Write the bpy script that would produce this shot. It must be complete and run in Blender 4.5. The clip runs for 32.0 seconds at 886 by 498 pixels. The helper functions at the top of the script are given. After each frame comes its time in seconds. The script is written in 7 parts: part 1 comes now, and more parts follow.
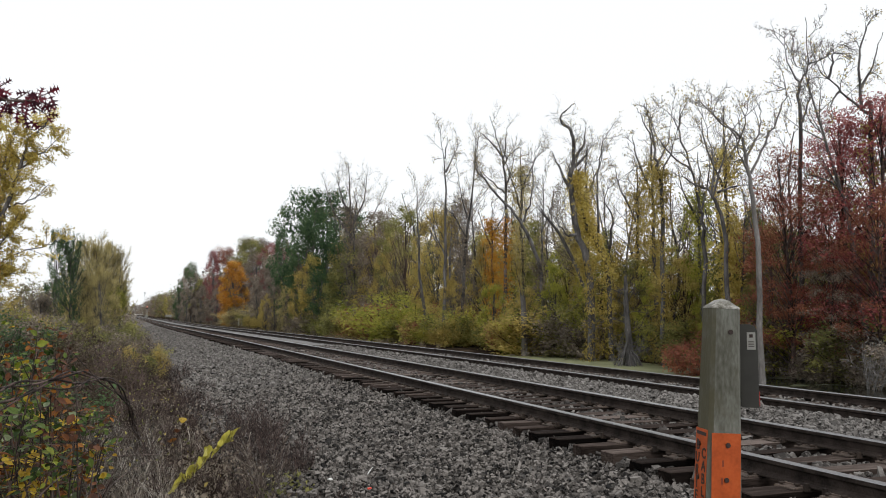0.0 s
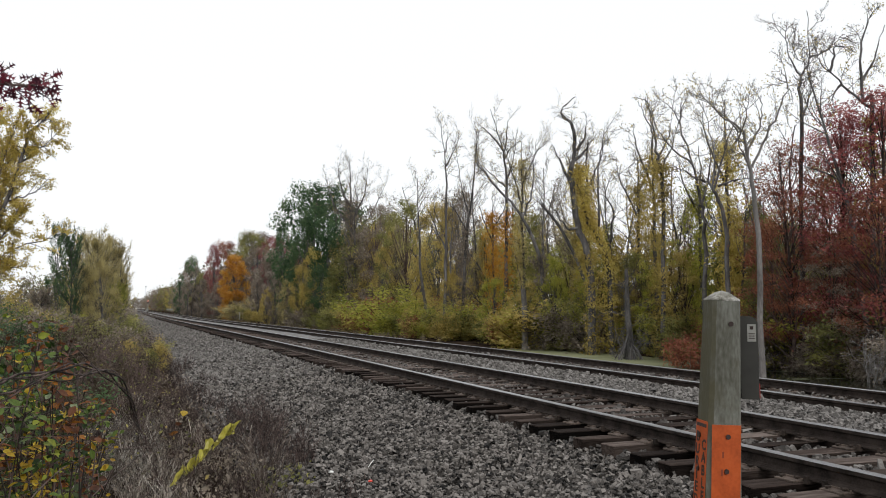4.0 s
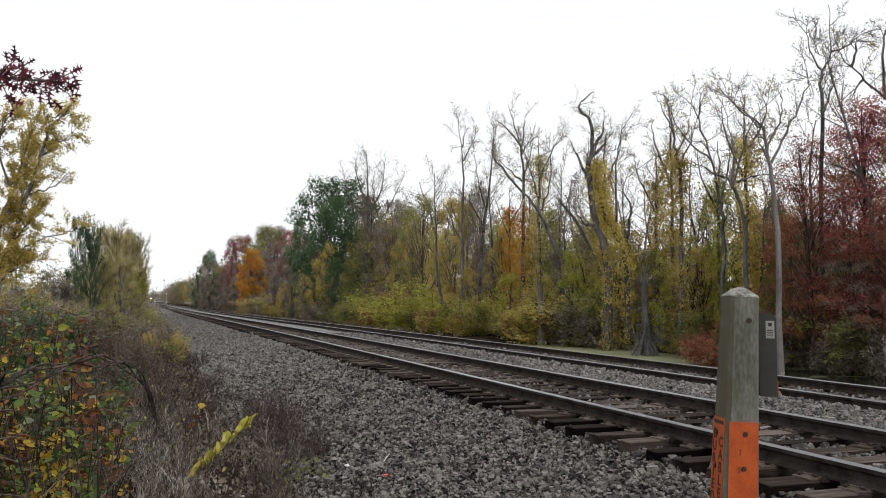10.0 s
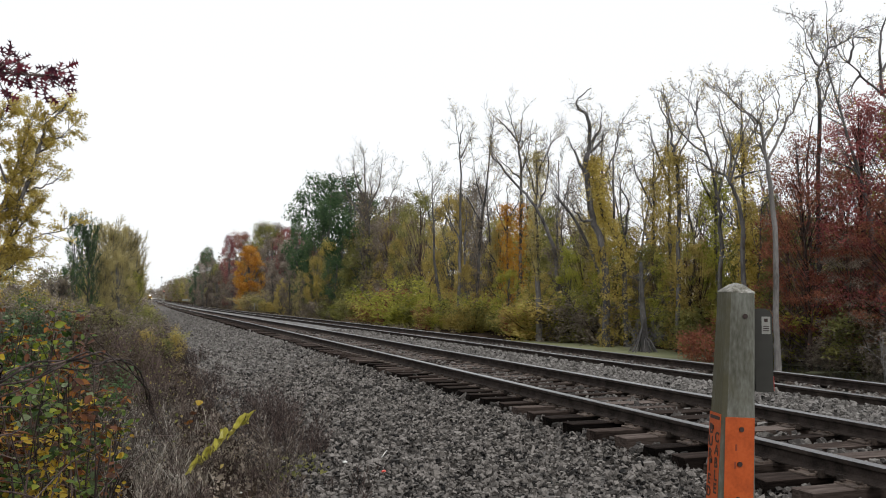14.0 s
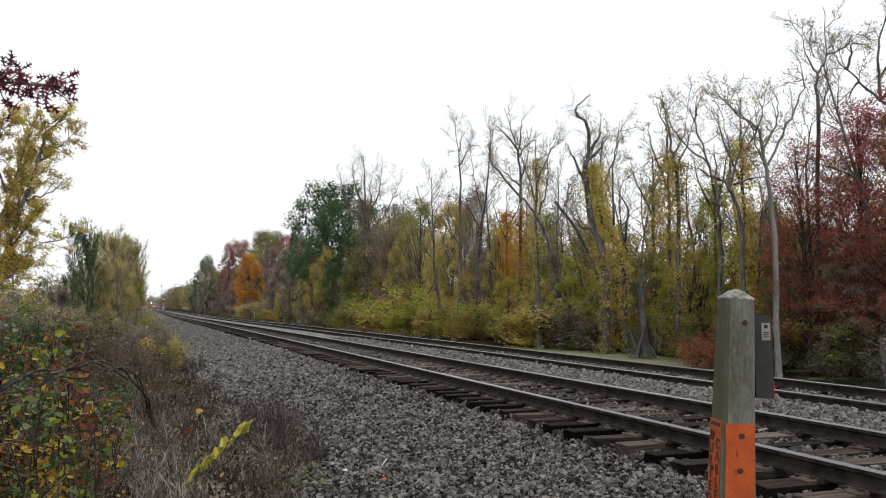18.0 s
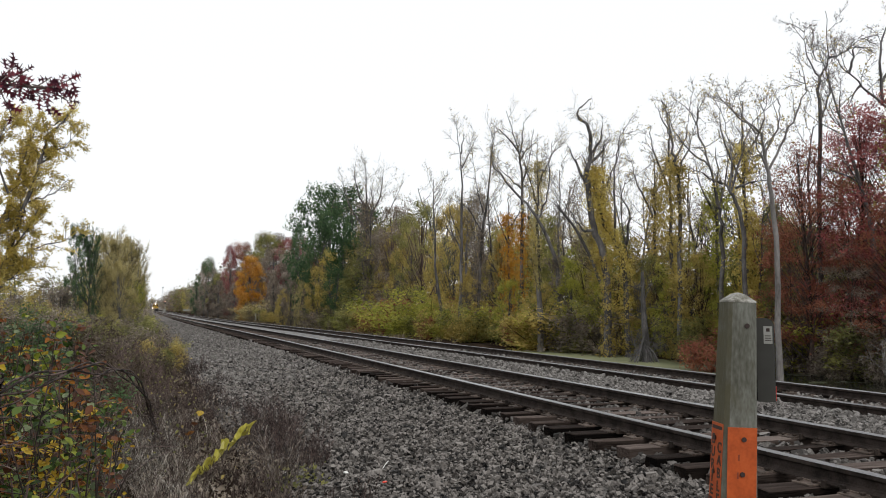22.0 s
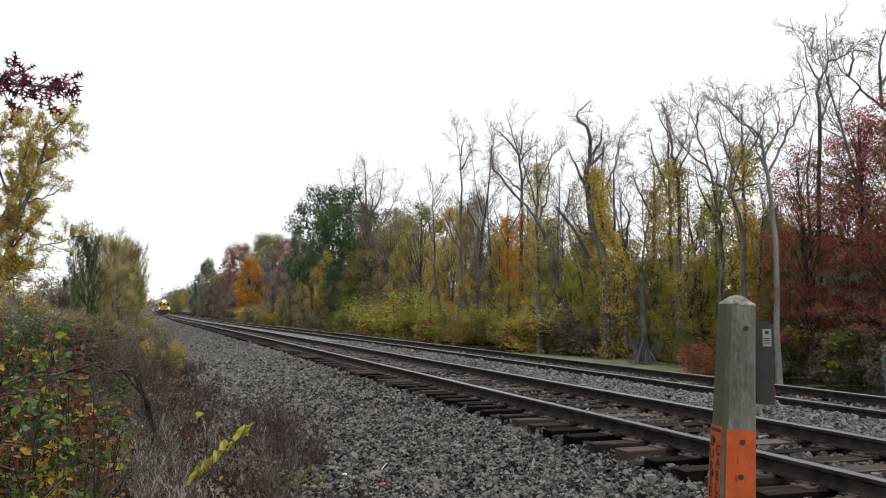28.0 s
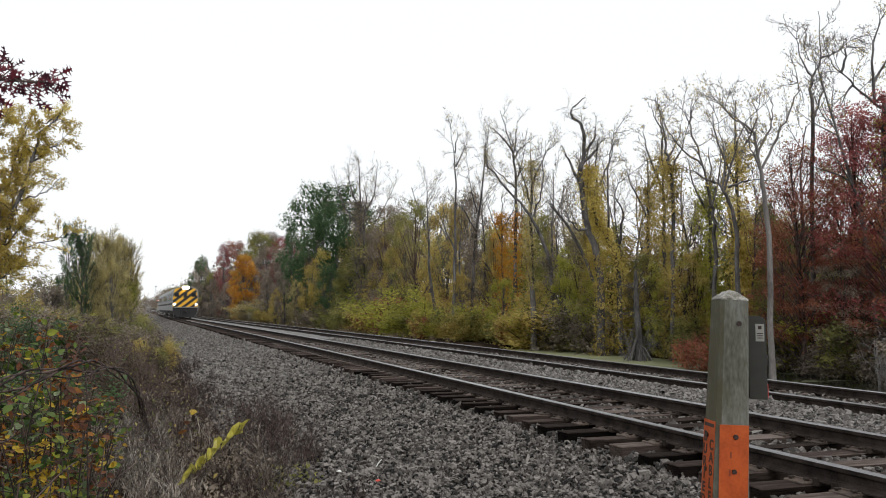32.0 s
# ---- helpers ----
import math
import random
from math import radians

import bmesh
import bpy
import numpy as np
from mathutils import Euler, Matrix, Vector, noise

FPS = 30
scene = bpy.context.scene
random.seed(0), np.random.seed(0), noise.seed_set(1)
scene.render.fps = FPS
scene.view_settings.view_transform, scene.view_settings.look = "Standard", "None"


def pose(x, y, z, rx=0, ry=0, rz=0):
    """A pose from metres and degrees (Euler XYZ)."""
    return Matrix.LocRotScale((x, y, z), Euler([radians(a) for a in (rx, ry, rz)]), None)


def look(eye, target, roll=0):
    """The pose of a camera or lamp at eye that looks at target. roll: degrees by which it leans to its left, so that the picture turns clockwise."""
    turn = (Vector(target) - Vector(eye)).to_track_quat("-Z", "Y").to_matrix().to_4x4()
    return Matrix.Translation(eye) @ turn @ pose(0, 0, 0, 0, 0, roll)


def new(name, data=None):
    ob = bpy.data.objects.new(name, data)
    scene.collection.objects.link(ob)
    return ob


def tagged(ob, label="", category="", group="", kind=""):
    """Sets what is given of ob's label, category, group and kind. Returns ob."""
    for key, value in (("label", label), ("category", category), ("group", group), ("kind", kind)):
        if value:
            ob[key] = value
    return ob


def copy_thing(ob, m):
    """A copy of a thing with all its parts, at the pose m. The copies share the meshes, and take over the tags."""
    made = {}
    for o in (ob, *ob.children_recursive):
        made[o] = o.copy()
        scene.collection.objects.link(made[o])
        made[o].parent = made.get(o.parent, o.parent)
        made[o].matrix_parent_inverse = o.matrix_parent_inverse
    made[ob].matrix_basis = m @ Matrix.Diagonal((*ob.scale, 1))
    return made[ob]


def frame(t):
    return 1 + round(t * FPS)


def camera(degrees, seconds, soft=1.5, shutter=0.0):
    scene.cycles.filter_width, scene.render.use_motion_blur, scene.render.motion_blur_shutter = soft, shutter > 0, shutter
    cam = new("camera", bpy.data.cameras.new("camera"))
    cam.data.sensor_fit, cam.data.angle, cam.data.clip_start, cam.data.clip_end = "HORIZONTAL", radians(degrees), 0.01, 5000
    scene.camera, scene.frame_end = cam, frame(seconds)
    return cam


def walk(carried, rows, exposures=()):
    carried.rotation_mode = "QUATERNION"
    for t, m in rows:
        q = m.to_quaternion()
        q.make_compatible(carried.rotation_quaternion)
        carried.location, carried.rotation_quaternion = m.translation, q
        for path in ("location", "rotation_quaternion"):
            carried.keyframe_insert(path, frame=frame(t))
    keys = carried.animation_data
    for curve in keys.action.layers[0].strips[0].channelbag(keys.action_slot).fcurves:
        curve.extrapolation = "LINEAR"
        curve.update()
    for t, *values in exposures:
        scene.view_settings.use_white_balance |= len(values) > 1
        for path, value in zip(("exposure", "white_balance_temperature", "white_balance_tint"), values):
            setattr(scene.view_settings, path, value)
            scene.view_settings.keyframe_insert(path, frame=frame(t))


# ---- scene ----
PATH = [
    (0, -4.7257, -0.0871, 1.1218, 94.406, 20.629, 0.076),
    (0.5, -4.7251, -0.0877, 1.1213, 94.642, 20.452, -0.113),
    (1, -4.7257, -0.0874, 1.1208, 94.719, 20.681, -0.279),
    (1.5, -4.7259, -0.0891, 1.1199, 94.657, 20.987, -0.150),
    (2, -4.7268, -0.0874, 1.1205, 94.595, 20.739, -0.100),
    (2.5, -4.7248, -0.0885, 1.1192, 94.433, 20.549, 0.025),
    (3, -4.7246, -0.0879, 1.1176, 94.276, 20.666, 0.128),
    (3.5, -4.7260, -0.0882, 1.1151, 94.053, 20.567, 0.130),
    (5.5, -4.7249, -0.0874, 1.1169, 93.937, 20.700, -0.083),
    (6, -4.7239, -0.0872, 1.1149, 93.865, 20.536, -0.085),
    (6.5, -4.7239, -0.0901, 1.1180, 93.873, 20.585, -0.184),
    (7, -4.7237, -0.0873, 1.1162, 93.960, 20.623, -0.271),
    (7.5, -4.7225, -0.0864, 1.1142, 93.986, 20.585, -0.228),
    (8, -4.7225, -0.0853, 1.1137, 93.918, 20.419, -0.055),
    (8.5, -4.7225, -0.0862, 1.1126, 93.668, 19.938, -0.006),
    (9, -4.7240, -0.0837, 1.1145, 93.589, 19.495, -0.151),
    (9.5, -4.7242, -0.0861, 1.1134, 93.642, 19.491, -0.175),
    (10, -4.7241, -0.0854, 1.1138, 93.644, 19.448, -0.275),
    (10.5, -4.7243, -0.0844, 1.1132, 93.558, 19.265, -0.277),
    (11, -4.7223, -0.0868, 1.1135, 93.593, 19.495, -0.289),
    (11.5, -4.7221, -0.0849, 1.1137, 93.580, 19.455, -0.229),
    (12, -4.7223, -0.0855, 1.1116, 93.488, 19.457, -0.292),
    (12.5, -4.7221, -0.0870, 1.1127, 93.411, 19.462, -0.206),
    (13, -4.7212, -0.0881, 1.1129, 93.411, 19.513, -0.200),
    (13.5, -4.7202, -0.0879, 1.1130, 93.461, 19.606, -0.224),
    (14, -4.7222, -0.0902, 1.1129, 93.414, 19.608, -0.178),
    (14.5, -4.7217, -0.0899, 1.1121, 93.410, 19.557, -0.103),
    (16.5, -4.7231, -0.0903, 1.1127, 93.634, 19.678, -0.077),
    (17, -4.7212, -0.0873, 1.1137, 93.906, 19.466, -0.083),
    (17.5, -4.7220, -0.0907, 1.1139, 93.915, 19.551, -0.015),
    (18, -4.7220, -0.0922, 1.1124, 93.920, 19.617, 0.017),
    (18.5, -4.7191, -0.0920, 1.1120, 93.875, 19.541, 0.057),
    (19, -4.7194, -0.0936, 1.1139, 94.105, 19.534, 0.034),
    (19.5, -4.7199, -0.0921, 1.1138, 94.173, 19.512, -0.044),
    (20, -4.7217, -0.0938, 1.1133, 94.182, 19.562, -0.119),
    (20.5, -4.7227, -0.0935, 1.1117, 94.237, 19.538, -0.154),
    (21, -4.7211, -0.0918, 1.1113, 94.191, 19.531, -0.098),
    (21.5, -4.7224, -0.0890, 1.1113, 94.109, 19.446, -0.097),
    (22, -4.7221, -0.0895, 1.1120, 94.099, 19.523, -0.134),
    (22.5, -4.7217, -0.0898, 1.1105, 93.997, 19.552, -0.176),
    (23, -4.7210, -0.0889, 1.1108, 93.935, 19.609, -0.203),
    (23.5, -4.7213, -0.0893, 1.1117, 93.878, 19.651, -0.174),
    (24, -4.7223, -0.0897, 1.1127, 93.908, 19.724, -0.306),
    (24.5, -4.7215, -0.0883, 1.1118, 93.911, 19.890, -0.354),
    (25, -4.7215, -0.0910, 1.1119, 94.024, 19.964, -0.374),
    (25.5, -4.7215, -0.0928, 1.1110, 94.025, 20.096, -0.309),
    (27.5, -4.7214, -0.0907, 1.1125, 94.230, 19.613, -0.377),
    (28, -4.7228, -0.0905, 1.1106, 94.229, 19.566, -0.329),
    (28.5, -4.7224, -0.0899, 1.1116, 94.403, 19.624, -0.303),
    (29, -4.7221, -0.0901, 1.1134, 94.518, 19.608, -0.337),
    (29.5, -4.7225, -0.0910, 1.1120, 94.666, 19.670, -0.340),
    (30, -4.7201, -0.0919, 1.1118, 94.700, 19.873, -0.292),
    (30.5, -4.7202, -0.0889, 1.1074, 94.459, 19.878, -0.284),
    (31, -4.7216, -0.0879, 1.1067, 94.220, 19.817, -0.180),
    (31.5, -4.7213, -0.0888, 1.1080, 94.072, 19.665, -0.179),
    (32, -4.7179, -0.0884, 1.1073, 94.032, 19.953, -0.137),
]
cam = camera(55.6, 32.0, soft=1.0)
walk(cam, [(t, pose(x, y, z, rx, 0, -yaw) @ pose(0, 0, 0, 0, 0, -roll)) for t, x, y, z, rx, yaw, roll in PATH])

# ---- world and light: bright overcast ----
world = bpy.data.worlds.new("overcast_sky")
scene.world = world
world.use_nodes = True
wn, wl = world.node_tree.nodes, world.node_tree.links
wn.clear()
w_out = wn.new("ShaderNodeOutputWorld")
w_bg = wn.new("ShaderNodeBackground")
w_sky = wn.new("ShaderNodeTexSky")
w_sky.sky_type = "NISHITA"
w_sky.sun_disc = False
w_sky.sun_elevation = radians(38)
w_sky.sun_rotation = radians(175)
w_sky.air_density, w_sky.dust_density = 1.0, 3.0
w_mix = wn.new("ShaderNodeMix")
w_mix.data_type = "RGBA"
w_mix.inputs["Factor"].default_value = 0.93          # cloud cover over the clear sky
w_mix.inputs["B"].default_value = (10.6, 10.75, 10.9, 1)
wl.new(w_sky.outputs["Color"], w_mix.inputs["A"])
wl.new(w_mix.outputs["Result"], w_bg.inputs["Color"])
w_bg.inputs["Strength"].default_value = 0.1
wl.new(w_bg.outputs["Background"], w_out.inputs["Surface"])

sun_data = bpy.data.lights.new("sun", "SUN")
sun_data.energy, sun_data.angle, sun_data.color = 1.0, radians(25), (1.0, 0.98, 0.95)
sun = new("sun", sun_data)
sun.matrix_world = look((2, -20, 15), (0, 0, 0))
scene.view_settings.exposure = 0.0


# ---- materials ----
def nodes_of(name):
    m = bpy.data.materials.new(name)
    m.use_nodes = True
    nt = m.node_tree
    bs = nt.nodes["Principled BSDF"]
    return m, nt.nodes, nt.links, bs


def ramp(n, stops):
    r = n.new("ShaderNodeValToRGB")
    while len(r.color_ramp.elements) < len(stops):
        r.color_ramp.elements.new(0.5)
    for e, (p, c) in zip(r.color_ramp.elements, stops):
        e.position, e.color = p, (*c, 1)
    return r


def surface(name, stops, scale=8.0, rough=0.85, bump=0.3, fine=60.0, metal=0.0, stretch=(1, 1, 1), spec=0.3, island=0.0, depth=0.02):
    """Two scales of noise over a colour ramp, with a fine bump."""
    m, n, l, bs = nodes_of(name)
    tc = n.new("ShaderNodeTexCoord")
    mp = n.new("ShaderNodeMapping")
    mp.inputs["Scale"].default_value = stretch
    l.new(tc.outputs["Object"], mp.inputs["Vector"])
    a, b = n.new("ShaderNodeTexNoise"), n.new("ShaderNodeTexNoise")
    a.inputs["Scale"].default_value, a.inputs["Detail"].default_value = scale, 6
    b.inputs["Scale"].default_value, b.inputs["Detail"].default_value = fine, 4
    l.new(mp.outputs["Vector"], a.inputs["Vector"])
    l.new(mp.outputs["Vector"], b.inputs["Vector"])
    mx = n.new("ShaderNodeMath")
    mx.operation = "MULTIPLY_ADD"
    mx.inputs[1].default_value = 0.45
    l.new(b.outputs["Fac"], mx.inputs[0])
    l.new(a.outputs["Fac"], mx.inputs[2])
    last = mx.outputs[0]
    sub = n.new("ShaderNodeMath")
    sub.operation = "SUBTRACT"
    sub.inputs[1].default_value = 0.22
    l.new(last, sub.inputs[0])
    last = sub.outputs[0]
    if island:
        rnd = n.new("ShaderNodeNewGeometry").outputs["Random Per Island"]
        ob = n.new("ShaderNodeObjectInfo").outputs["Random"]
        for src in (rnd, ob):
            k = n.new("ShaderNodeMath")
            k.operation = "MULTIPLY_ADD"
            k.inputs[1].default_value = island
            l.new(src, k.inputs[0])
            c = n.new("ShaderNodeMath")
            c.operation = "SUBTRACT"
            c.inputs[1].default_value = island / 2
            l.new(last, c.inputs[0])
            l.new(c.outputs[0], k.inputs[2])
            last = k.outputs[0]
    r = ramp(n, stops)
    l.new(last, r.inputs["Fac"])
    l.new(r.outputs["Color"], bs.inputs["Base Color"])
    bs.inputs["Roughness"].default_value = rough
    bs.inputs["Metallic"].default_value = metal
    bs.inputs["Specular IOR Level"].default_value = spec
    bp = n.new("ShaderNodeBump")
    bp.inputs["Strength"].default_value, bp.inputs["Distance"].default_value = bump, depth
    l.new(b.outputs["Fac"], bp.inputs["Height"])
    l.new(bp.outputs["Normal"], bs.inputs["Normal"])
    return m


def leaf_material(name, stops, thin=0.58):
    """Leaves: colour by leaf and by plant, some light passing through."""
    m, n, l, bs = nodes_of(name)
    rnd = n.new("ShaderNodeNewGeometry").outputs["Random Per Island"]
    tc = n.new("ShaderNodeTexCoord")
    no = n.new("ShaderNodeTexNoise")
    no.inputs["Scale"].default_value, no.inputs["Detail"].default_value = 0.9, 3
    l.new(tc.outputs["Object"], no.inputs["Vector"])
    ob = n.new("ShaderNodeObjectInfo").outputs["Random"]
    a = n.new("ShaderNodeMath"); a.operation = "MULTIPLY_ADD"; a.inputs[1].default_value = 0.3
    big = n.new("ShaderNodeMath"); big.operation = "MULTIPLY"; big.inputs[1].default_value = 1.45
    l.new(no.outputs["Fac"], big.inputs[0])
    l.new(rnd, a.inputs[0]); l.new(big.outputs[0], a.inputs[2])
    b = n.new("ShaderNodeMath"); b.operation = "MULTIPLY_ADD"; b.inputs[1].default_value = 0.16
    l.new(ob, b.inputs[0]); l.new(a.outputs[0], b.inputs[2])
    c = n.new("ShaderNodeMath"); c.operation = "SUBTRACT"; c.inputs[1].default_value = 0.44
    l.new(b.outputs[0], c.inputs[0])
    r = ramp(n, stops)
    l.new(c.outputs[0], r.inputs["Fac"])
    l.new(r.outputs["Color"], bs.inputs["Base Color"])
    bs.inputs["Roughness"].default_value = 0.6
    bs.inputs["Specular IOR Level"].default_value = 0.25
    tr = n.new("ShaderNodeBsdfTranslucent")
    l.new(r.outputs["Color"], tr.inputs["Color"])
    mix = n.new("ShaderNodeMixShader")
    mix.inputs["Fac"].default_value = thin
    l.new(bs.outputs["BSDF"], mix.inputs[1])
    l.new(tr.outputs["BSDF"], mix.inputs[2])
    l.new(mix.outputs["Shader"], n["Material Output"].inputs["Surface"])
    return m


def plain(name, color, rough=0.5, metal=0.0, emit=0.0, spec=0.4):
    m, n, l, bs = nodes_of(name)
    no = n.new("ShaderNodeTexNoise")
    no.inputs["Scale"].default_value, no.inputs["Detail"].default_value = 14, 5
    tc = n.new("ShaderNodeTexCoord")
    l.new(tc.outputs["Object"], no.inputs["Vector"])
    r = ramp(n, [(0.25, tuple(c * 0.72 for c in color)), (0.75, tuple(min(1, c * 1.15) for c in color))])
    l.new(no.outputs["Fac"], r.inputs["Fac"])
    l.new(r.outputs["Color"], bs.inputs["Base Color"])
    bs.inputs["Roughness"].default_value, bs.inputs["Metallic"].default_value = rough, metal
    bs.inputs["Specular IOR Level"].default_value = spec
    if emit:
        bs.inputs["Emission Color"].default_value = (*color, 1)
        bs.inputs["Emission Strength"].default_value = emit
    return m


M_BARK = surface("bark_grey_brown", [(0.3, (0.04, 0.0375, 0.037)), (0.55, (0.12, 0.113, 0.111)), (0.8, (0.25, 0.24, 0.238))], 4.0, 0.95, 0.8, 25, stretch=(1, 1, 0.3), island=0.1)
M_BARK_PALE = surface("bark_pale_grey", [(0.25, (0.07, 0.064, 0.06)), (0.55, (0.19, 0.178, 0.17)), (0.8, (0.32, 0.305, 0.295))], 1.6, 0.95, 0.5, 22, stretch=(1, 1, 0.3))
M_TWIG = surface("twig_brown", [(0.3, (0.02, 0.0138, 0.012)), (0.7, (0.14, 0.099, 0.087))], 6, 0.9, 0.2, 40, island=0.45)
M_TWIG_PALE = surface("dry_stalk", [(0.25, (0.07, 0.053, 0.043)), (0.5, (0.17, 0.14, 0.115)), (0.8, (0.46, 0.42, 0.36))], 3, 0.9, 0.2, 40, island=0.5)
M_SOIL = surface("leaf_litter_soil", [(0.25, (0.009, 0.0065, 0.005)), (0.5, (0.03, 0.022, 0.0165)), (0.75, (0.08, 0.058, 0.041))], 1.2, 1.0, 0.9, 22, spec=0.0)
M_BED = surface("ballast_bed_grey", [(0.3, (0.05, 0.046, 0.043)), (0.5, (0.145, 0.135, 0.127)), (0.72, (0.25, 0.236, 0.224))], 3.0, 1.0, 1.0, 26, depth=0.02, spec=0.0)
# Paler bed for the strip between the two tracks.
M_BED_PALE = surface("pale_ballast_bed", [(0.3, (0.105, 0.1, 0.098)), (0.5, (0.215, 0.209, 0.205)), (0.72, (0.31, 0.303, 0.3))], 3.0, 1.0, 1.0, 26, depth=0.02, spec=0.0)
M_STONE = surface("crushed_stone", [(0.2, (0.006, 0.0054, 0.005)), (0.45, (0.072, 0.064, 0.057)), (0.85, (0.225, 0.205, 0.188))], 5.0, 0.8, 0.5, 60, island=0.8, spec=0.3)
M_STONE_PALE = surface("pale_stone_far_sheen", [(0.2, (0.04, 0.037, 0.034)), (0.5, (0.1, 0.092, 0.085)), (0.85, (0.235, 0.22, 0.206))], 5.0, 0.9, 0.4, 60, island=0.45)
M_CRIB = surface("crib_stone", [(0.15, (0.02, 0.0185, 0.017)), (0.5, (0.07, 0.063, 0.058)), (0.9, (0.21, 0.194, 0.18))], 5.0, 0.9, 0.4, 60, island=0.55)
# Two tie tones: bleached tops, plus light on top and side shade painted in.
M_TIE = surface("weathered_tie_shaded_side", [(0.22, (0.004, 0.0034, 0.003)), (0.5, (0.018, 0.0135, 0.0115)), (0.82, (0.075, 0.058, 0.05))], 6.0, 0.95, 0.9, 40, stretch=(0.15, 1, 1), island=0.6, spec=0.02)
M_TIE_TOP = surface("bleached_lit_tie_top", [(0.22, (0.016, 0.0122, 0.0105)), (0.5, (0.056, 0.042, 0.036)), (0.82, (0.18, 0.146, 0.13))], 6.0, 0.95, 0.9, 40, stretch=(0.15, 1, 1), island=0.45, spec=0.05)
M_RAIL = surface("rusted_rail_steel", [(0.3, (0.016, 0.0125, 0.011)), (0.7, (0.052, 0.041, 0.0355))], 7.0, 0.9, 0.3, 60, spec=0.08)
M_RAILTOP = surface("polished_rail_head", [(0.3, (0.2, 0.198, 0.2)), (0.7, (0.36, 0.36, 0.37))], 3.0, 0.4, 0.05, 60, metal=1.0, stretch=(1, 0.05, 1))
M_PLATE = surface("rusty_plate_steel", [(0.3, (0.05, 0.038, 0.031)), (0.7, (0.15, 0.115, 0.095))], 9.0, 0.7, 0.3, 60, metal=0.3, island=0.3)
M_SPIKE = surface("dark_spike_iron", [(0.3, (0.014, 0.011, 0.0095)), (0.7, (0.06, 0.045, 0.037))], 9.0, 0.8, 0.3, 60, island=0.3, spec=0.15)
M_CONC = surface("mossy_concrete", [(0.3, (0.045, 0.043, 0.03)), (0.5, (0.105, 0.105, 0.086)), (0.7, (0.19, 0.193, 0.172))], 6.5, 0.9, 0.5, 110, depth=0.004, stretch=(1, 1, 0.3))
# moss and damp stains on the side of the post away from the track
mc_n, mc_l = M_CONC.node_tree.nodes, M_CONC.node_tree.links
mc_tc = mc_n.new("ShaderNodeTexCoord")
mc_sep = mc_n.new("ShaderNodeSeparateXYZ")
mc_l.new(mc_tc.outputs["Normal"], mc_sep.inputs[0])
mc_no = mc_n.new("ShaderNodeTexNoise")
mc_no.inputs["Scale"].default_value, mc_no.inputs["Detail"].default_value = 12, 6
mc_l.new(mc_tc.outputs["Object"], mc_no.inputs["Vector"])
mc_k = mc_n.new("ShaderNodeMath"); mc_k.operation = "MULTIPLY_ADD"; mc_k.inputs[1].default_value = -0.45
mc_l.new(mc_sep.outputs["X"], mc_k.inputs[0]); mc_l.new(mc_no.outputs["Fac"], mc_k.inputs[2])
mc_r = ramp(mc_n, [(0.55, (0, 0, 0)), (0.95, (0.85, 0.85, 0.85))])
mc_l.new(mc_k.outputs[0], mc_r.inputs["Fac"])
mc_mix = mc_n.new("ShaderNodeMix"); mc_mix.data_type = "RGBA"
mc_b = mc_n["Principled BSDF"].inputs["Base Color"]
mc_l.new(mc_r.outputs["Color"], mc_mix.inputs["Factor"])
mc_l.new(mc_b.links[0].from_socket, mc_mix.inputs["A"])
mc_mix.inputs["B"].default_value = (0.075, 0.068, 0.038, 1)
mc_l.new(mc_mix.outputs["Result"], mc_b)
M_ORANGE = surface("orange_sticker", [(0.25, (0.26, 0.042, 0.007)), (0.55, (0.42, 0.076, 0.013)), (0.9, (0.48, 0.115, 0.03))], 12.0, 0.5, 0.1, 90, depth=0.002)
M_CAP = surface("gritty_pale_concrete", [(0.3, (0.1, 0.095, 0.075)), (0.5, (0.22, 0.212, 0.185)), (0.75, (0.42, 0.41, 0.38))], 30.0, 0.95, 0.9, 160, depth=0.006)
M_FADED = plain("faded_print", (0.2, 0.035, 0.012), 0.6)
M_INK = plain("dark_ink", (0.03, 0.015, 0.012), 0.6)

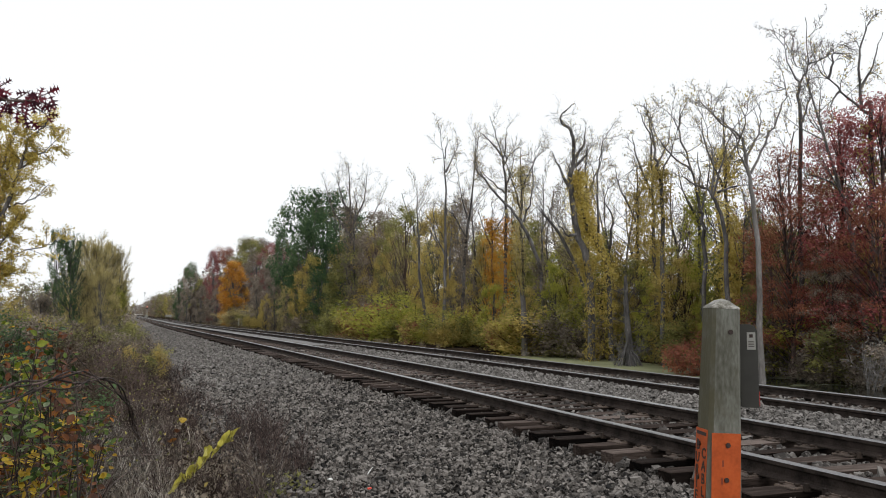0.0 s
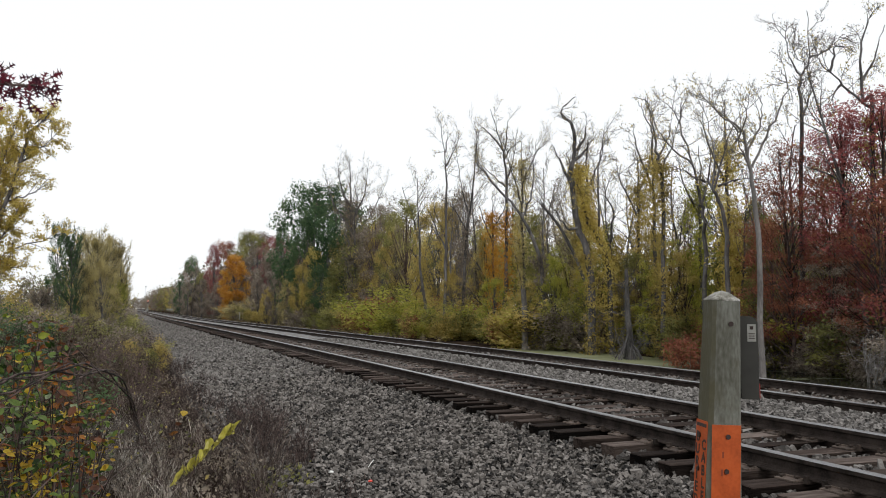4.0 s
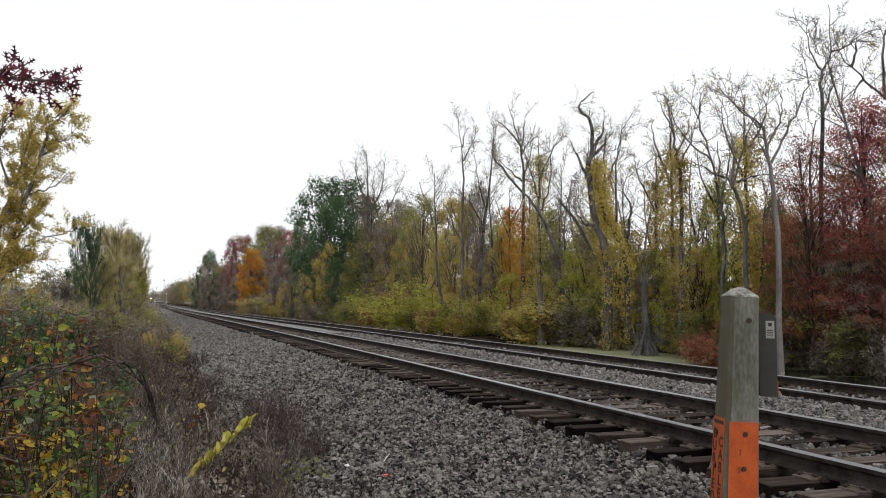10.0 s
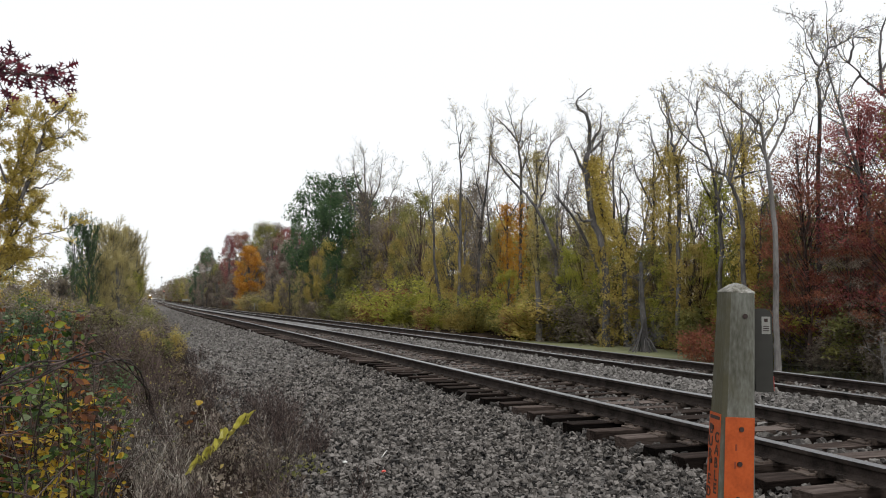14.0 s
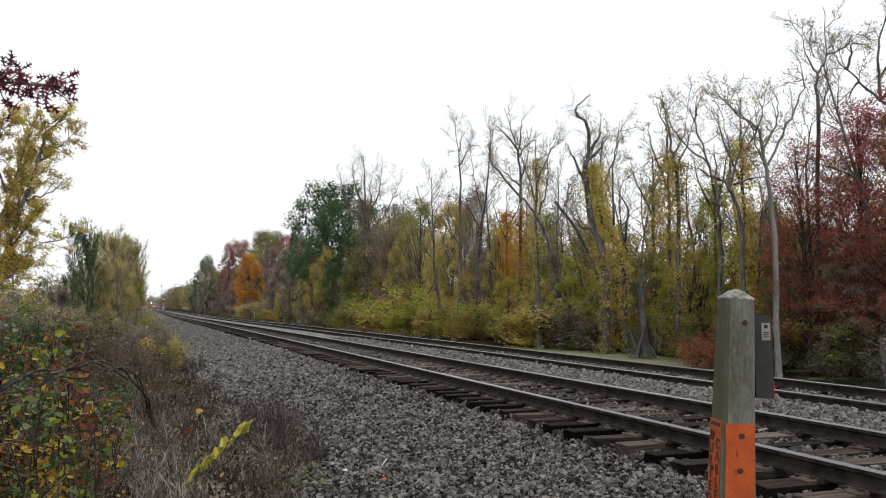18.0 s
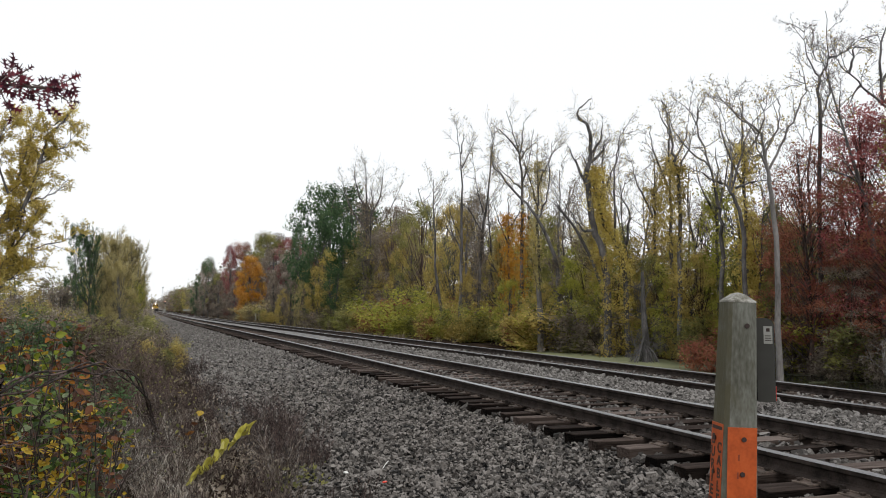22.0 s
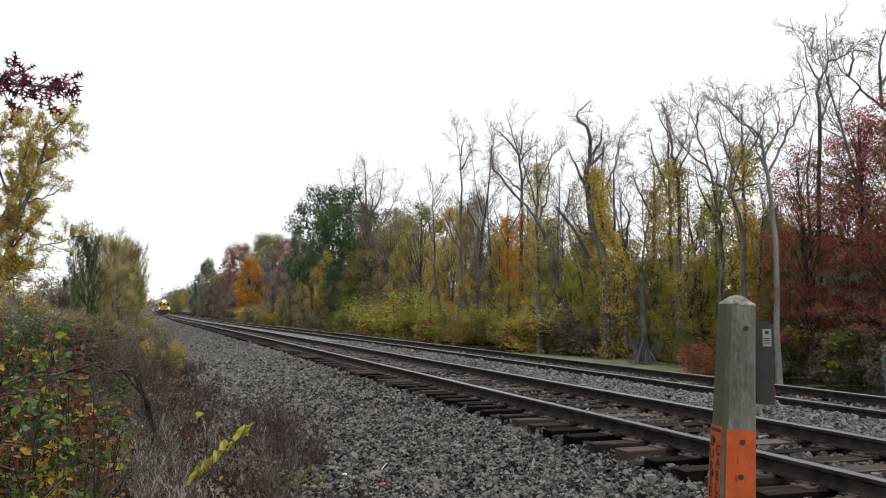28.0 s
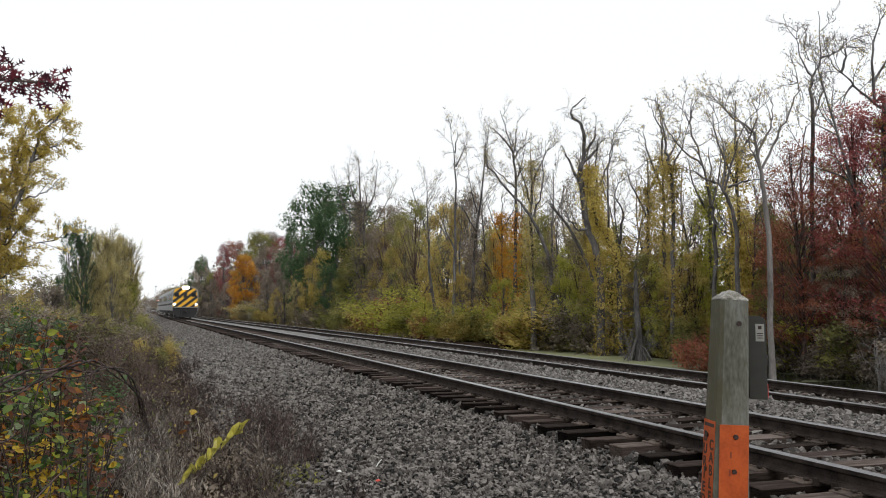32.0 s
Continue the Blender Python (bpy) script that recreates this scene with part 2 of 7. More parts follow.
LEAF = {
    "olive": leaf_material("olive_leaves", [(0.2, (0.09, 0.0984, 0.036)), (0.5, (0.228, 0.228, 0.0792)), (0.85, (0.432, 0.402, 0.138))]),
    "yellow": leaf_material("yellow_leaves", [(0.15, (0.3, 0.225, 0.05)), (0.5, (0.58, 0.46, 0.12)), (0.85, (0.74, 0.63, 0.23))], 0.5),
    "gold": leaf_material("golden_brown_leaves", [(0.15, (0.216, 0.166, 0.0576)), (0.5, (0.468, 0.366, 0.114)), (0.85, (0.684, 0.552, 0.192))]),
    "orange": leaf_material("orange_leaves", [(0.15, (0.315, 0.137, 0.0231)), (0.5, (0.578, 0.284, 0.0473)), (0.85, (0.693, 0.441, 0.0945))]),
    "rust": leaf_material("rust_leaves", [(0.15, (0.115, 0.048, 0.03)), (0.5, (0.3, 0.11, 0.07)), (0.85, (0.46, 0.21, 0.125))], 0.55),
    "maroon": leaf_material("maroon_leaves", [(0.15, (0.12, 0.036, 0.038)), (0.5, (0.37, 0.108, 0.105)), (0.85, (0.56, 0.21, 0.18))], 0.55),
    # wine: red leaves of far trees, dulled by distance haze put into the colour
    "wine": leaf_material("haze_dulled_wine_leaves", [(0.15, (0.121, 0.0462, 0.0495)), (0.5, (0.297, 0.11, 0.11)), (0.85, (0.462, 0.204, 0.187))]),
    "green": leaf_material("dark_green_leaves", [(0.15, (0.0322, 0.0644, 0.0322)), (0.5, (0.0782, 0.14, 0.0644)), (0.85, (0.161, 0.23, 0.0978))]),
    "lime": leaf_material("yellow_green_leaves", [(0.15, (0.149, 0.172, 0.0345)), (0.5, (0.38, 0.38, 0.0747)), (0.85, (0.621, 0.575, 0.127))]),
    "straw": leaf_material("straw_yellow_leaves", [(0.15, (0.26, 0.215, 0.095)), (0.5, (0.48, 0.41, 0.185)), (0.85, (0.66, 0.58, 0.3))], 0.55),
    "umber": leaf_material("dark_umber_leaves", [(0.15, (0.04, 0.029, 0.02)), (0.5, (0.09, 0.067, 0.046)), (0.85, (0.18, 0.14, 0.095))], 0.4),
    "brown": leaf_material("brown_dry_leaves", [(0.15, (0.09, 0.072, 0.056)), (0.5, (0.23, 0.19, 0.15)), (0.85, (0.4, 0.34, 0.27))], 0.3),
}


# ---- mesh helpers ----
def mesh_np(name, verts, quads, mats, smooth=False, slots=None):
    verts, quads = np.asarray(verts, np.float32), np.asarray(quads, np.int32)
    me = bpy.data.meshes.new(name)
    me.vertices.add(len(verts))
    me.vertices.foreach_set("co", verts.ravel())
    k = quads.shape[1]
    me.loops.add(quads.size)
    me.loops.foreach_set("vertex_index", quads.ravel())
    me.polygons.add(len(quads))
    me.polygons.foreach_set("loop_start", np.arange(0, quads.size, k, dtype=np.int32))
    for m in mats if isinstance(mats, (list, tuple)) else [mats]:
        me.materials.append(m)
    if slots is not None:
        me.polygons.foreach_set("material_index", np.asarray(slots, np.int32))
    me.polygons.foreach_set("use_smooth", np.full(len(quads), smooth))
    me.update(calc_edges=True)
    return me


def part(name, data, parent=None, label="", material=None):
    """Links a mesh, or a bmesh with its material, as one object under a thing or a part."""
    if isinstance(data, bmesh.types.BMesh):
        me = bpy.data.meshes.new(name)
        data.to_mesh(me)
        data.free()
        me.materials.append(material)
        data = me
    ob = new(name, data)
    if parent is not None:
        ob.parent = parent
    if label:
        ob["label"] = label
    return ob


def thing(name, m, label, category, group="", kind=""):
    ob = new(name)
    ob.matrix_basis = m
    ob.empty_display_size = 0.2
    return tagged(ob, label, category, group, kind)


def box_bm(sx, sy, sz, at=(0, 0, 0), bevel=0.0, bm=None, turn=None):
    own = bm is None
    bm = bm or bmesh.new()
    m = Matrix.Translation(at) @ (turn or Matrix()) @ Matrix.Diagonal((sx, sy, sz, 1))
    r = bmesh.ops.create_cube(bm, size=1, matrix=m)
    if bevel:
        es = list({e for v in r["verts"] for e in v.link_edges})
        bmesh.ops.bevel(bm, geom=es, offset=bevel, segments=2, affect="EDGES", profile=0.5)
    return bm


def cyl_bm(r, h, at=(0, 0, 0), axis="z", seg=16, r2=None, bm=None):
    bm = bm or bmesh.new()
    turn = {"z": Matrix(), "x": pose(0, 0, 0, 0, 90, 0), "y": pose(0, 0, 0, 90, 0, 0)}[axis]
    bmesh.ops.create_cone(bm, cap_ends=True, segments=seg, radius1=r, radius2=r if r2 is None else r2, depth=h, matrix=Matrix.Translation(at) @ turn)
    return bm


def sweep(profile, ys, mats, name, slots=None, smooth=False):
    """A closed (x, z) outline carried along y."""
    k = len(profile)
    v = np.array([(x, y, z + dip(y)) for y in ys for x, z in profile])
    q, s = [], []
    for j in range(len(ys) - 1):
        for i in range(k):
            a, b = j * k + i, j * k + (i + 1) % k
            q.append((a, a + k, b + k, b))
            s.append(0 if slots is None else slots[i])
    return mesh_np(name, v, q, mats, smooth, s)


# ---- plants ----
def tubes(segs, sides=4):
    """Tapered tubes; where one ends and the next begins, their rims meet."""
    s = np.asarray(segs, float)
    p0, p1, r0, r1 = s[:, :3], s[:, 3:6], s[:, 6], s[:, 7]
    d = p1 - p0
    d /= np.maximum(np.linalg.norm(d, axis=1, keepdims=True), 1e-6)
    d0, d1 = d.copy(), d.copy()
    ends = {e: i for i, e in enumerate(map(tuple, np.round(p1, 4)))}
    for i, e in enumerate(map(tuple, np.round(p0, 4))):
        k = ends.get(e)
        if k is not None and k != i and r0[i] > 0.55 * r1[k]:
            both = d[i] + d[k]
            d0[i] = d1[k] = both / max(np.linalg.norm(both), 1e-6)
    ang = np.arange(sides) * 2 * np.pi / sides

    def ring(p, way, r):
        ref = np.where(np.abs(way[:, 2:3]) > 0.75, [[1.0, 0.13, 0]], [[0, 0, 1.0]])
        a = np.cross(way, ref)
        a /= np.linalg.norm(a, axis=1, keepdims=True)
        b = np.cross(way, a)
        return p[:, None] + (a[:, None] * np.cos(ang)[None, :, None] + b[:, None] * np.sin(ang)[None, :, None]) * r[:, None, None]
    v = np.stack([ring(p0, d0, r0), ring(p1, d1, r1)], 1)
    n = len(s)
    base = (np.arange(n) * 2 * sides)[:, None]
    i = np.arange(sides)[None]
    j = (i + 1) % sides
    q = np.stack([base + i, base + j, base + sides + j, base + sides + i], -1).reshape(-1, 4)
    return v.reshape(-1, 3), q


def joined(pieces):
    vs, qs, off = [], [], 0
    for v, q in pieces:
        vs.append(v); qs.append(q + off); off += len(v)
    return np.concatenate(vs), np.concatenate(qs)


def unit(v):
    return v / max(np.linalg.norm(v), 1e-6)


def grow(rng, p, d, length, r, level, levels, segs, tips, first=0.35, kids=6, spread=0.8, wob=0.12, rise=0.08, taper=0.25, ratio=0.5):
    """One branch and, along it, its side branches."""
    n = max(3, int(length / (0.55 if level == 0 else 0.4)) + 1)
    if level >= 2:
        n = 3
    step = length / n
    q = np.array(p, float)
    d = unit(np.array(d, float))
    spots = sorted(rng.uniform(first if level == 0 else 0.2, 1.0, kids)) if level < levels else []
    k = 0
    for i in range(n):
        f0, f1 = i / n, (i + 1) / n
        d = unit(d + rng.normal(0, wob, 3) * (0.6 if level == 0 else 1.0) + np.array([0, 0, rise * level]))
        e = q + d * step
        ra, rb = r * (1 - (1 - taper) * f0), r * (1 - (1 - taper) * f1)
        segs.append((*q, *e, ra, rb))
        while k < len(spots) and spots[k] <= f1:
            side = unit(np.cross(d, rng.normal(0, 1, 3)))
            cd = unit(d * (1 - spread * 0.5) + side * spread)
            cl = length * ratio * rng.uniform(0.55, 1.15) * (1.15 - 0.6 * spots[k])
            if level:
                cl = length * ratio * rng.uniform(0.6, 1.2)
            at = q + (e - q) * (spots[k] - f0) / (f1 - f0)
            grow(rng, at, cd, cl, max(rb * 0.6, 0.008), level + 1, levels, segs, tips, first, max(2, int(kids * (0.75 if level == 0 else 0.8))), spread, wob * 1.25, rise, taper, ratio)
            k += 1
        q = e
        if level >= 1:
            tips.append(q.copy())


def leaves(rng, centres, each, scatter, size, droop=0.0, long=1.6, simple=False, facing=None, loose=0.7):
    """Leaves strewn round the given points: folded and four-cornered, or simple three-cornered ones for plants far off.
    facing: the ways that the blades turn to, one for all or one for each point; loose: how far they stray from it."""
    c = np.repeat(np.asarray(centres), each, axis=0)
    n = len(c)
    c = c + rng.normal(0, scatter, (n, 3))
    u = rng.normal(0, 1, (n, 3)); u[:, 2] -= droop
    if facing is not None:
        f = np.asarray(facing, float)
        f = np.repeat(f, each, axis=0) if f.ndim == 2 else np.tile(f, (n, 1))
        f = f + rng.normal(0, loose, (n, 3))
        f /= np.linalg.norm(f, axis=1, keepdims=True)
        u -= f * np.sum(u * f, axis=1, keepdims=True)
        w = np.cross(u, f)
    else:
        w = np.cross(u, rng.normal(0, 1, (n, 3)))
    u /= np.linalg.norm(u, axis=1, keepdims=True)
    w /= np.linalg.norm(w, axis=1, keepdims=True)
    s = (size * rng.uniform(0.55, 1.4, n))[:, None]
    if simple:
        v = np.stack([c, c + u * s * long * 0.6 + w * s * 0.62, c + u * s * long * 1.05 - w * s * 0.3], 1)
        return v.reshape(-1, 3), np.arange(n * 3).reshape(n, 3)
    nrm = np.cross(u, w)
    v = np.stack([c, c + u * s * long * 0.45 + w * s * 0.5 + nrm * s * 0.16, c + u * s * long, c + u * s * long * 0.45 - w * s * 0.5 + nrm * s * 0.16], 1)
    return v.reshape(-1, 3), np.arange(n * 4).reshape(n, 4)


def wood_mesh(name, segs, mat):
    s = np.asarray(segs)
    thick = s[:, 6] > 0.05
    mid = (~thick) & (s[:, 6] > 0.012)
    rest = ~(thick | mid)
    got = [tubes(s[m], k) for m, k in ((thick, 9), (mid, 5), (rest, 3)) if m.any()]
    return mesh_np(name, *joined(got), mat, True)


# ---- ground, ballast, pond ----
def dip(y):
    """The line sinks slightly away from the crossing."""
    f = min(1.0, max(0.0, (y - 15) / 125))
    return -0.26 * f * f * (3 - 2 * f)


def ground_z(x, y):
    return flat_z(x, y) + dip(y)


def flat_z(x, y):
    n = noise.noise(Vector((x * 0.16, y * 0.16, 0.3))) * 0.5 + noise.noise(Vector((x * 0.6, y * 0.6, 3.3))) * 0.2
    if x < -3.2:
        f = min(1.0, (-3.2 - x) / 3.0)
        return -0.56 + n * 0.22 * f
    if x < 7.6:
        return -0.75
    f = min(1.0, (x - 7.6) / 1.2)
    wet = 1.0 if x > 9 else 0.0
    rise = min(1.0, max(0.0, (x - 16.2) / 1.5))
    dry = min(1.0, max(0.0, (y - 38) / 6.0))
    return -0.75 - 0.5 * f + n * 0.18 * wet + 0.16 * rise + 0.28 * dry * f


def ground_sheet():
    xs = [-2500, -900, -300, -120, -60, -40, -30, -24] + [-20 + 0.6 * i for i in range(28)] + [-3.2, -2.5, 0, 3, 6, 7.0, 7.6, 8.0, 8.4, 8.8] + [9.2 + 0.6 * i for i in range(36)] + [32, 36, 42, 50, 70, 120, 300, 900, 2500]
    ys = [-2500, -600, -150, -50, -20, -10, -5] + [0.6 * i for i in range(90)] + [56 + 4 * i for i in range(20)] + [150, 190, 250, 350, 600, 1200, 2600]
    v = [(x, y, ground_z(x, y)) for y in ys for x in xs]
    k = len(xs)
    q = [(j * k + i, j * k + i + 1, (j + 1) * k + i + 1, (j + 1) * k + i) for j in range(len(ys) - 1) for i in range(k - 1)]
    tagged(part("ground", mesh_np("ground", v, q, M_SOIL, True)), "brown soil strewn with fallen autumn leaves", "ground", kind="structure")


ground_sheet()

# ballast across both tracks: (x, z)
BED = [(-3.75, -0.70), (-3.45, -0.56), (-3.0, -0.51), (-2.2, -0.49), (-1.7, -0.455), (-1.1, -0.37), (-0.72, -0.29), (-0.5, -0.275), (-0.35, -0.3), (0.0, -0.31), (0.25, -0.27), (1.3, -0.27), (1.5, -0.29), (2.05, -0.27), (2.5, -0.26), (3.3, -0.25), (3.95, -0.245), (4.05, -0.29), (5.6, -0.295), (6.3, -0.36), (6.9, -0.62), (7.6, -0.85), (8.1, -1.3)]


def bed_z(x):
    for (x0, z0), (x1, z1) in zip(BED, BED[1:]):
        if x0 <= x <= x1:
            return z0 + (z1 - z0) * (x - x0) / (x1 - x0)
    return -0.7


def ballast_bed():
    ys = [-60, -20, -8] + [-4 + 0.5 * i for i in range(100)] + [48 + 3 * i for i in range(40)] + [170, 200, 240, 300, 400, 600, 900, 1500]
    xs = np.concatenate([np.linspace(a[0], b[0], 4)[:-1] for a, b in zip(BED, BED[1:])] + [[8.1]])
    v = []
    for y in ys:
        for x in xs:
            v.append((x + 0.12 * noise.noise(Vector((x, y * 0.5, 0))) * (x < -3.3), y, bed_z(x) + dip(y) + 0.035 * noise.noise(Vector((x * 1.1, y * 0.9, 7.0)))))
    k = len(xs)
    q = [(j * k + i, j * k + i + 1, (j + 1) * k + i + 1, (j + 1) * k + i) for j in range(len(ys) - 1) for i in range(k - 1)]
    tagged(part("ballast_bed", mesh_np("ballast_bed", v, q, [M_BED, M_BED_PALE], True, [1 if 2.15 < v[f[0]][0] < 3.9 else 0 for f in q])), "grey crushed stone bed under the railway tracks", "gravel", kind="structure")


ballast_bed()


PITCH = 0.465  # from tie to tie


def stones(name, label, mat, rng, regions, crib=None):
    """Loose angular stones lying on the bed; regions of (x0, x1, y0, y1, per square metre, size)."""
    cube = np.array([(-1, -1, -1), (1, -1, -1), (1, 1, -1), (-1, 1, -1), (-1, -1, 1), (1, -1, 1), (1, 1, 1), (-1, 1, 1)], float) * 0.5
    quads = np.array([(4, 5, 6, 7), (0, 1, 5, 4), (1, 2, 6, 5), (2, 3, 7, 6), (3, 0, 4, 7)])
    vs, qs, off = [], [], 0
    bx, bz = np.array([b[0] for b in BED]), np.array([b[1] for b in BED])
    for x0, x1, y0, y1, dens, size in regions:
        n = int((x1 - x0) * (y1 - y0) * dens)
        x, y = rng.uniform(x0, x1, n), rng.uniform(y0, y1, n)
        if crib:
            first, lift = crib
            gap = np.abs(((y - first) / PITCH + 0.5) % 1.0 - 0.5) * PITCH
            keep = (gap > 0.115) & (np.abs(x) > 0.12) & (np.abs(x - 1.51) > 0.12)
            x, y = x[keep], y[keep]
            n = len(x)
        z = (lift if crib else np.interp(x, bx, bz)) + rng.choice([-0.03, 0.008, 0.045], n, p=[0.5, 0.27, 0.23]) * (size / 0.04) + rng.uniform(-0.006, 0.006, n) + np.array([dip(b) for b in y])
        s = size * np.exp(rng.normal(0, 0.3, n))
        shape = cube[None] * (1 + rng.normal(0, 0.22, (n, 8, 3))) * (rng.uniform((0.8, 0.6, 0.4), (1.5, 1.05, 0.8), (n, 1, 3)) * s[:, None, None])
        a = rng.normal(0, 1, (n, 4)) * (1, 0.38, 0.38, 1)   # resting mostly on a flat side
        a /= np.linalg.norm(a, axis=1, keepdims=True)
        w, i, j, k = a.T
        R = np.stack([1 - 2 * (j * j + k * k), 2 * (i * j - k * w), 2 * (i * k + j * w), 2 * (i * j + k * w), 1 - 2 * (i * i + k * k), 2 * (j * k - i * w), 2 * (i * k - j * w), 2 * (j * k + i * w), 1 - 2 * (i * i + j * j)], -1).reshape(n, 3, 3)
        p = np.einsum("nij,nvj->nvi", R, shape) + np.stack([x, y, z], -1)[:, None]
        vs.append(p.reshape(-1, 3))
        qs.append((quads[None] + (np.arange(n) * 8)[:, None, None]).reshape(-1, 4) + off)
        off += n * 8
    tagged(part(name, mesh_np(name, np.concatenate(vs), np.concatenate(qs), mat)), label, "gravel", kind="stuff")


stones("ballast_stones", "loose angular grey crushed ballast stones beside the track", M_STONE, np.random.default_rng(3),
       [(-3.0, -0.45, 2.6, 5.4, 1800, 0.027), (-3.6, -0.5, 5.4, 12, 1800, 0.027), (-3.6, -0.5, 12, 18, 1150, 0.031), (-3.6, -0.5, 18, 26, 380, 0.036)])
stones("crib_stones", "ballast stones packed between the wooden ties", M_CRIB, np.random.default_rng(5),
       [(0.13, 1.38, 3.0, 14, 850, 0.038), (0.13, 1.38, 14, 34, 420, 0.044), (1.62, 2.1, 3.0, 20, 500, 0.038)], (1.2, -0.228))
stones("shoulder_stones", "ballast stones filling the gaps between the tie ends", M_CRIB, np.random.default_rng(6),
       [(-0.55, -0.2, 3.0, 14, 900, 0.037), (-0.55, -0.2, 14, 34, 420, 0.042)], (1.2, -0.262))
# Shoulder stones past y=18 paler: dust plus grazing sheen put in the colour.
stones("pale_ballast_stones", "pale grey ballast stones between the two tracks, and far shoulder stones painted paler", M_STONE_PALE, np.random.default_rng(4),
       [(2.1, 3.98, 6.8, 16, 900, 0.034), (2.1, 3.98, 16, 26, 420, 0.041), (2.1, 3.98, 26, 36, 170, 0.042), (4.2, 5.5, 6, 30, 220, 0.034), (-3.5, -0.5, 18, 26, 300, 0.041), (-3.5, -0.5, 26, 34, 420, 0.042), (-3.45, -0.6, 34, 70, 100, 0.05), (-3.4, -0.7, 70, 130, 24, 0.065)])


def pond():
    m, n, l, bs = nodes_of("pond_water_with_duckweed")
    tc = n.new("ShaderNodeTexCoord")
    no = n.new("ShaderNodeTexNoise")
    no.inputs["Scale"].default_value, no.inputs["Detail"].default_value = 0.35, 8
    l.new(tc.outputs["Object"], no.inputs["Vector"])
    sep = n.new("ShaderNodeSeparateXYZ")
    l.new(tc.outputs["Object"], sep.inputs[0])
    k = n.new("ShaderNodeMath"); k.operation = "MULTIPLY_ADD"; k.inputs[1].default_value = 0.035; k.inputs[2].default_value = -0.83
    l.new(sep.outputs["Y"], k.inputs[0])
    ad = n.new("ShaderNodeMath"); ad.operation = "ADD"
    l.new(no.outputs["Fac"], ad.inputs[0]); l.new(k.outputs[0], ad.inputs[1])
    col = ramp(n, [(0.42, (0.012, 0.014, 0.010)), (0.52, (0.11, 0.12, 0.055)), (0.8, (0.21, 0.22, 0.11))])
    rg = ramp(n, [(0.42, (0.06, 0.06, 0.06)), (0.55, (0.75, 0.75, 0.75))])
    l.new(ad.outputs[0], col.inputs["Fac"]); l.new(ad.outputs[0], rg.inputs["Fac"])
    l.new(col.outputs["Color"], bs.inputs["Base Color"]); l.new(rg.outputs["Color"], bs.inputs["Roughness"])
    bp = n.new("ShaderNodeBump"); bp.inputs["Strength"].default_value = 0.08
    nf = n.new("ShaderNodeTexNoise"); nf.inputs["Scale"].default_value = 6
    l.new(tc.outputs["Object"], nf.inputs["Vector"]); l.new(nf.outputs["Fac"], bp.inputs["Height"]); l.new(bp.outputs["Normal"], bs.inputs["Normal"])
    v = [(8.2, -20, -1.12), (34, -20, -1.12), (34, 46, -1.12), (8.2, 46, -1.12)]
    tagged(part("water", mesh_np("water", v, [(0, 1, 2, 3)], m)), "still swamp water, dark with a skin of pale green duckweed", "pond", kind="structure")


pond()

# ---- tracks ----
RAIL = [(-0.065, -0.14), (0.065, -0.14), (0.065, -0.131), (0.02, -0.118), (0.008, -0.104), (0.008, -0.055), (0.02, -0.043), (0.037, -0.036), (0.037, -0.008), (0.03, 0.0), (-0.03, 0.0), (-0.037, -0.008), (-0.037, -0.036), (-0.02, -0.043), (-0.008, -0.055), (-0.008, -0.104), (-0.02, -0.118), (-0.065, -0.131)]
RAIL_SLOTS = [1 if i in (9, 10) else 0 for i in range(len(RAIL))]
PROTO_RNG = random.Random(11)


def tie_mesh(rng):
    bm = box_bm(2.6, 0.2, 0.17)
    for v in bm.verts:
        v.co += Vector((rng.uniform(-0.02, 0.02), rng.uniform(-0.012, 0.012), rng.uniform(-0.008, 0.008)))
    bmesh.ops.bevel(bm, geom=bm.edges[:], offset=0.008, segments=1, affect="EDGES")
    bm.normal_update()
    me = bpy.data.meshes.new("tie")
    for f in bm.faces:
        # Upward faces take the tone with light painted in.
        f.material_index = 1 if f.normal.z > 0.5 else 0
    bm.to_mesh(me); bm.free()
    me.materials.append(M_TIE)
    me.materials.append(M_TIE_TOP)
    return me


TIES = [tie_mesh(PROTO_RNG) for _ in range(8)]


def plate_mesh():
    bm = box_bm(0.36, 0.19, 0.016, bevel=0.004)
    for sx in (-0.085, 0.085):
        box_bm(0.014, 0.19, 0.012, (sx, 0, 0.013), bm=bm)
    me = bpy.data.meshes.new("tie_plate")
    bm.to_mesh(me); bm.free(); me.materials.append(M_PLATE)
    return me


def spike_mesh():
    bm = box_bm(0.016, 0.016, 0.05, (0, 0, 0.0))
    box_bm(0.042, 0.034, 0.014, (0.008, 0, 0.028), 0.004, bm)
    me = bpy.data.meshes.new("spike")
    bm.to_mesh(me); bm.free(); me.materials.append(M_SPIKE)
    return me


def anchor_mesh():
    bm = box_bm(0.19, 0.03, 0.025, (0, 0, 0), 0.005)
    box_bm(0.03, 0.035, 0.06, (-0.09, 0, 0.02), 0.005, bm)
    box_bm(0.03, 0.035, 0.05, (0.09, 0, 0.016), 0.005, bm)
    me = bpy.data.meshes.new("rail_anchor")
    bm.to_mesh(me); bm.free(); me.materials.append(M_SPIKE)
    return me


PLATE, SPIKE, ANCHOR = plate_mesh(), spike_mesh(), anchor_mesh()


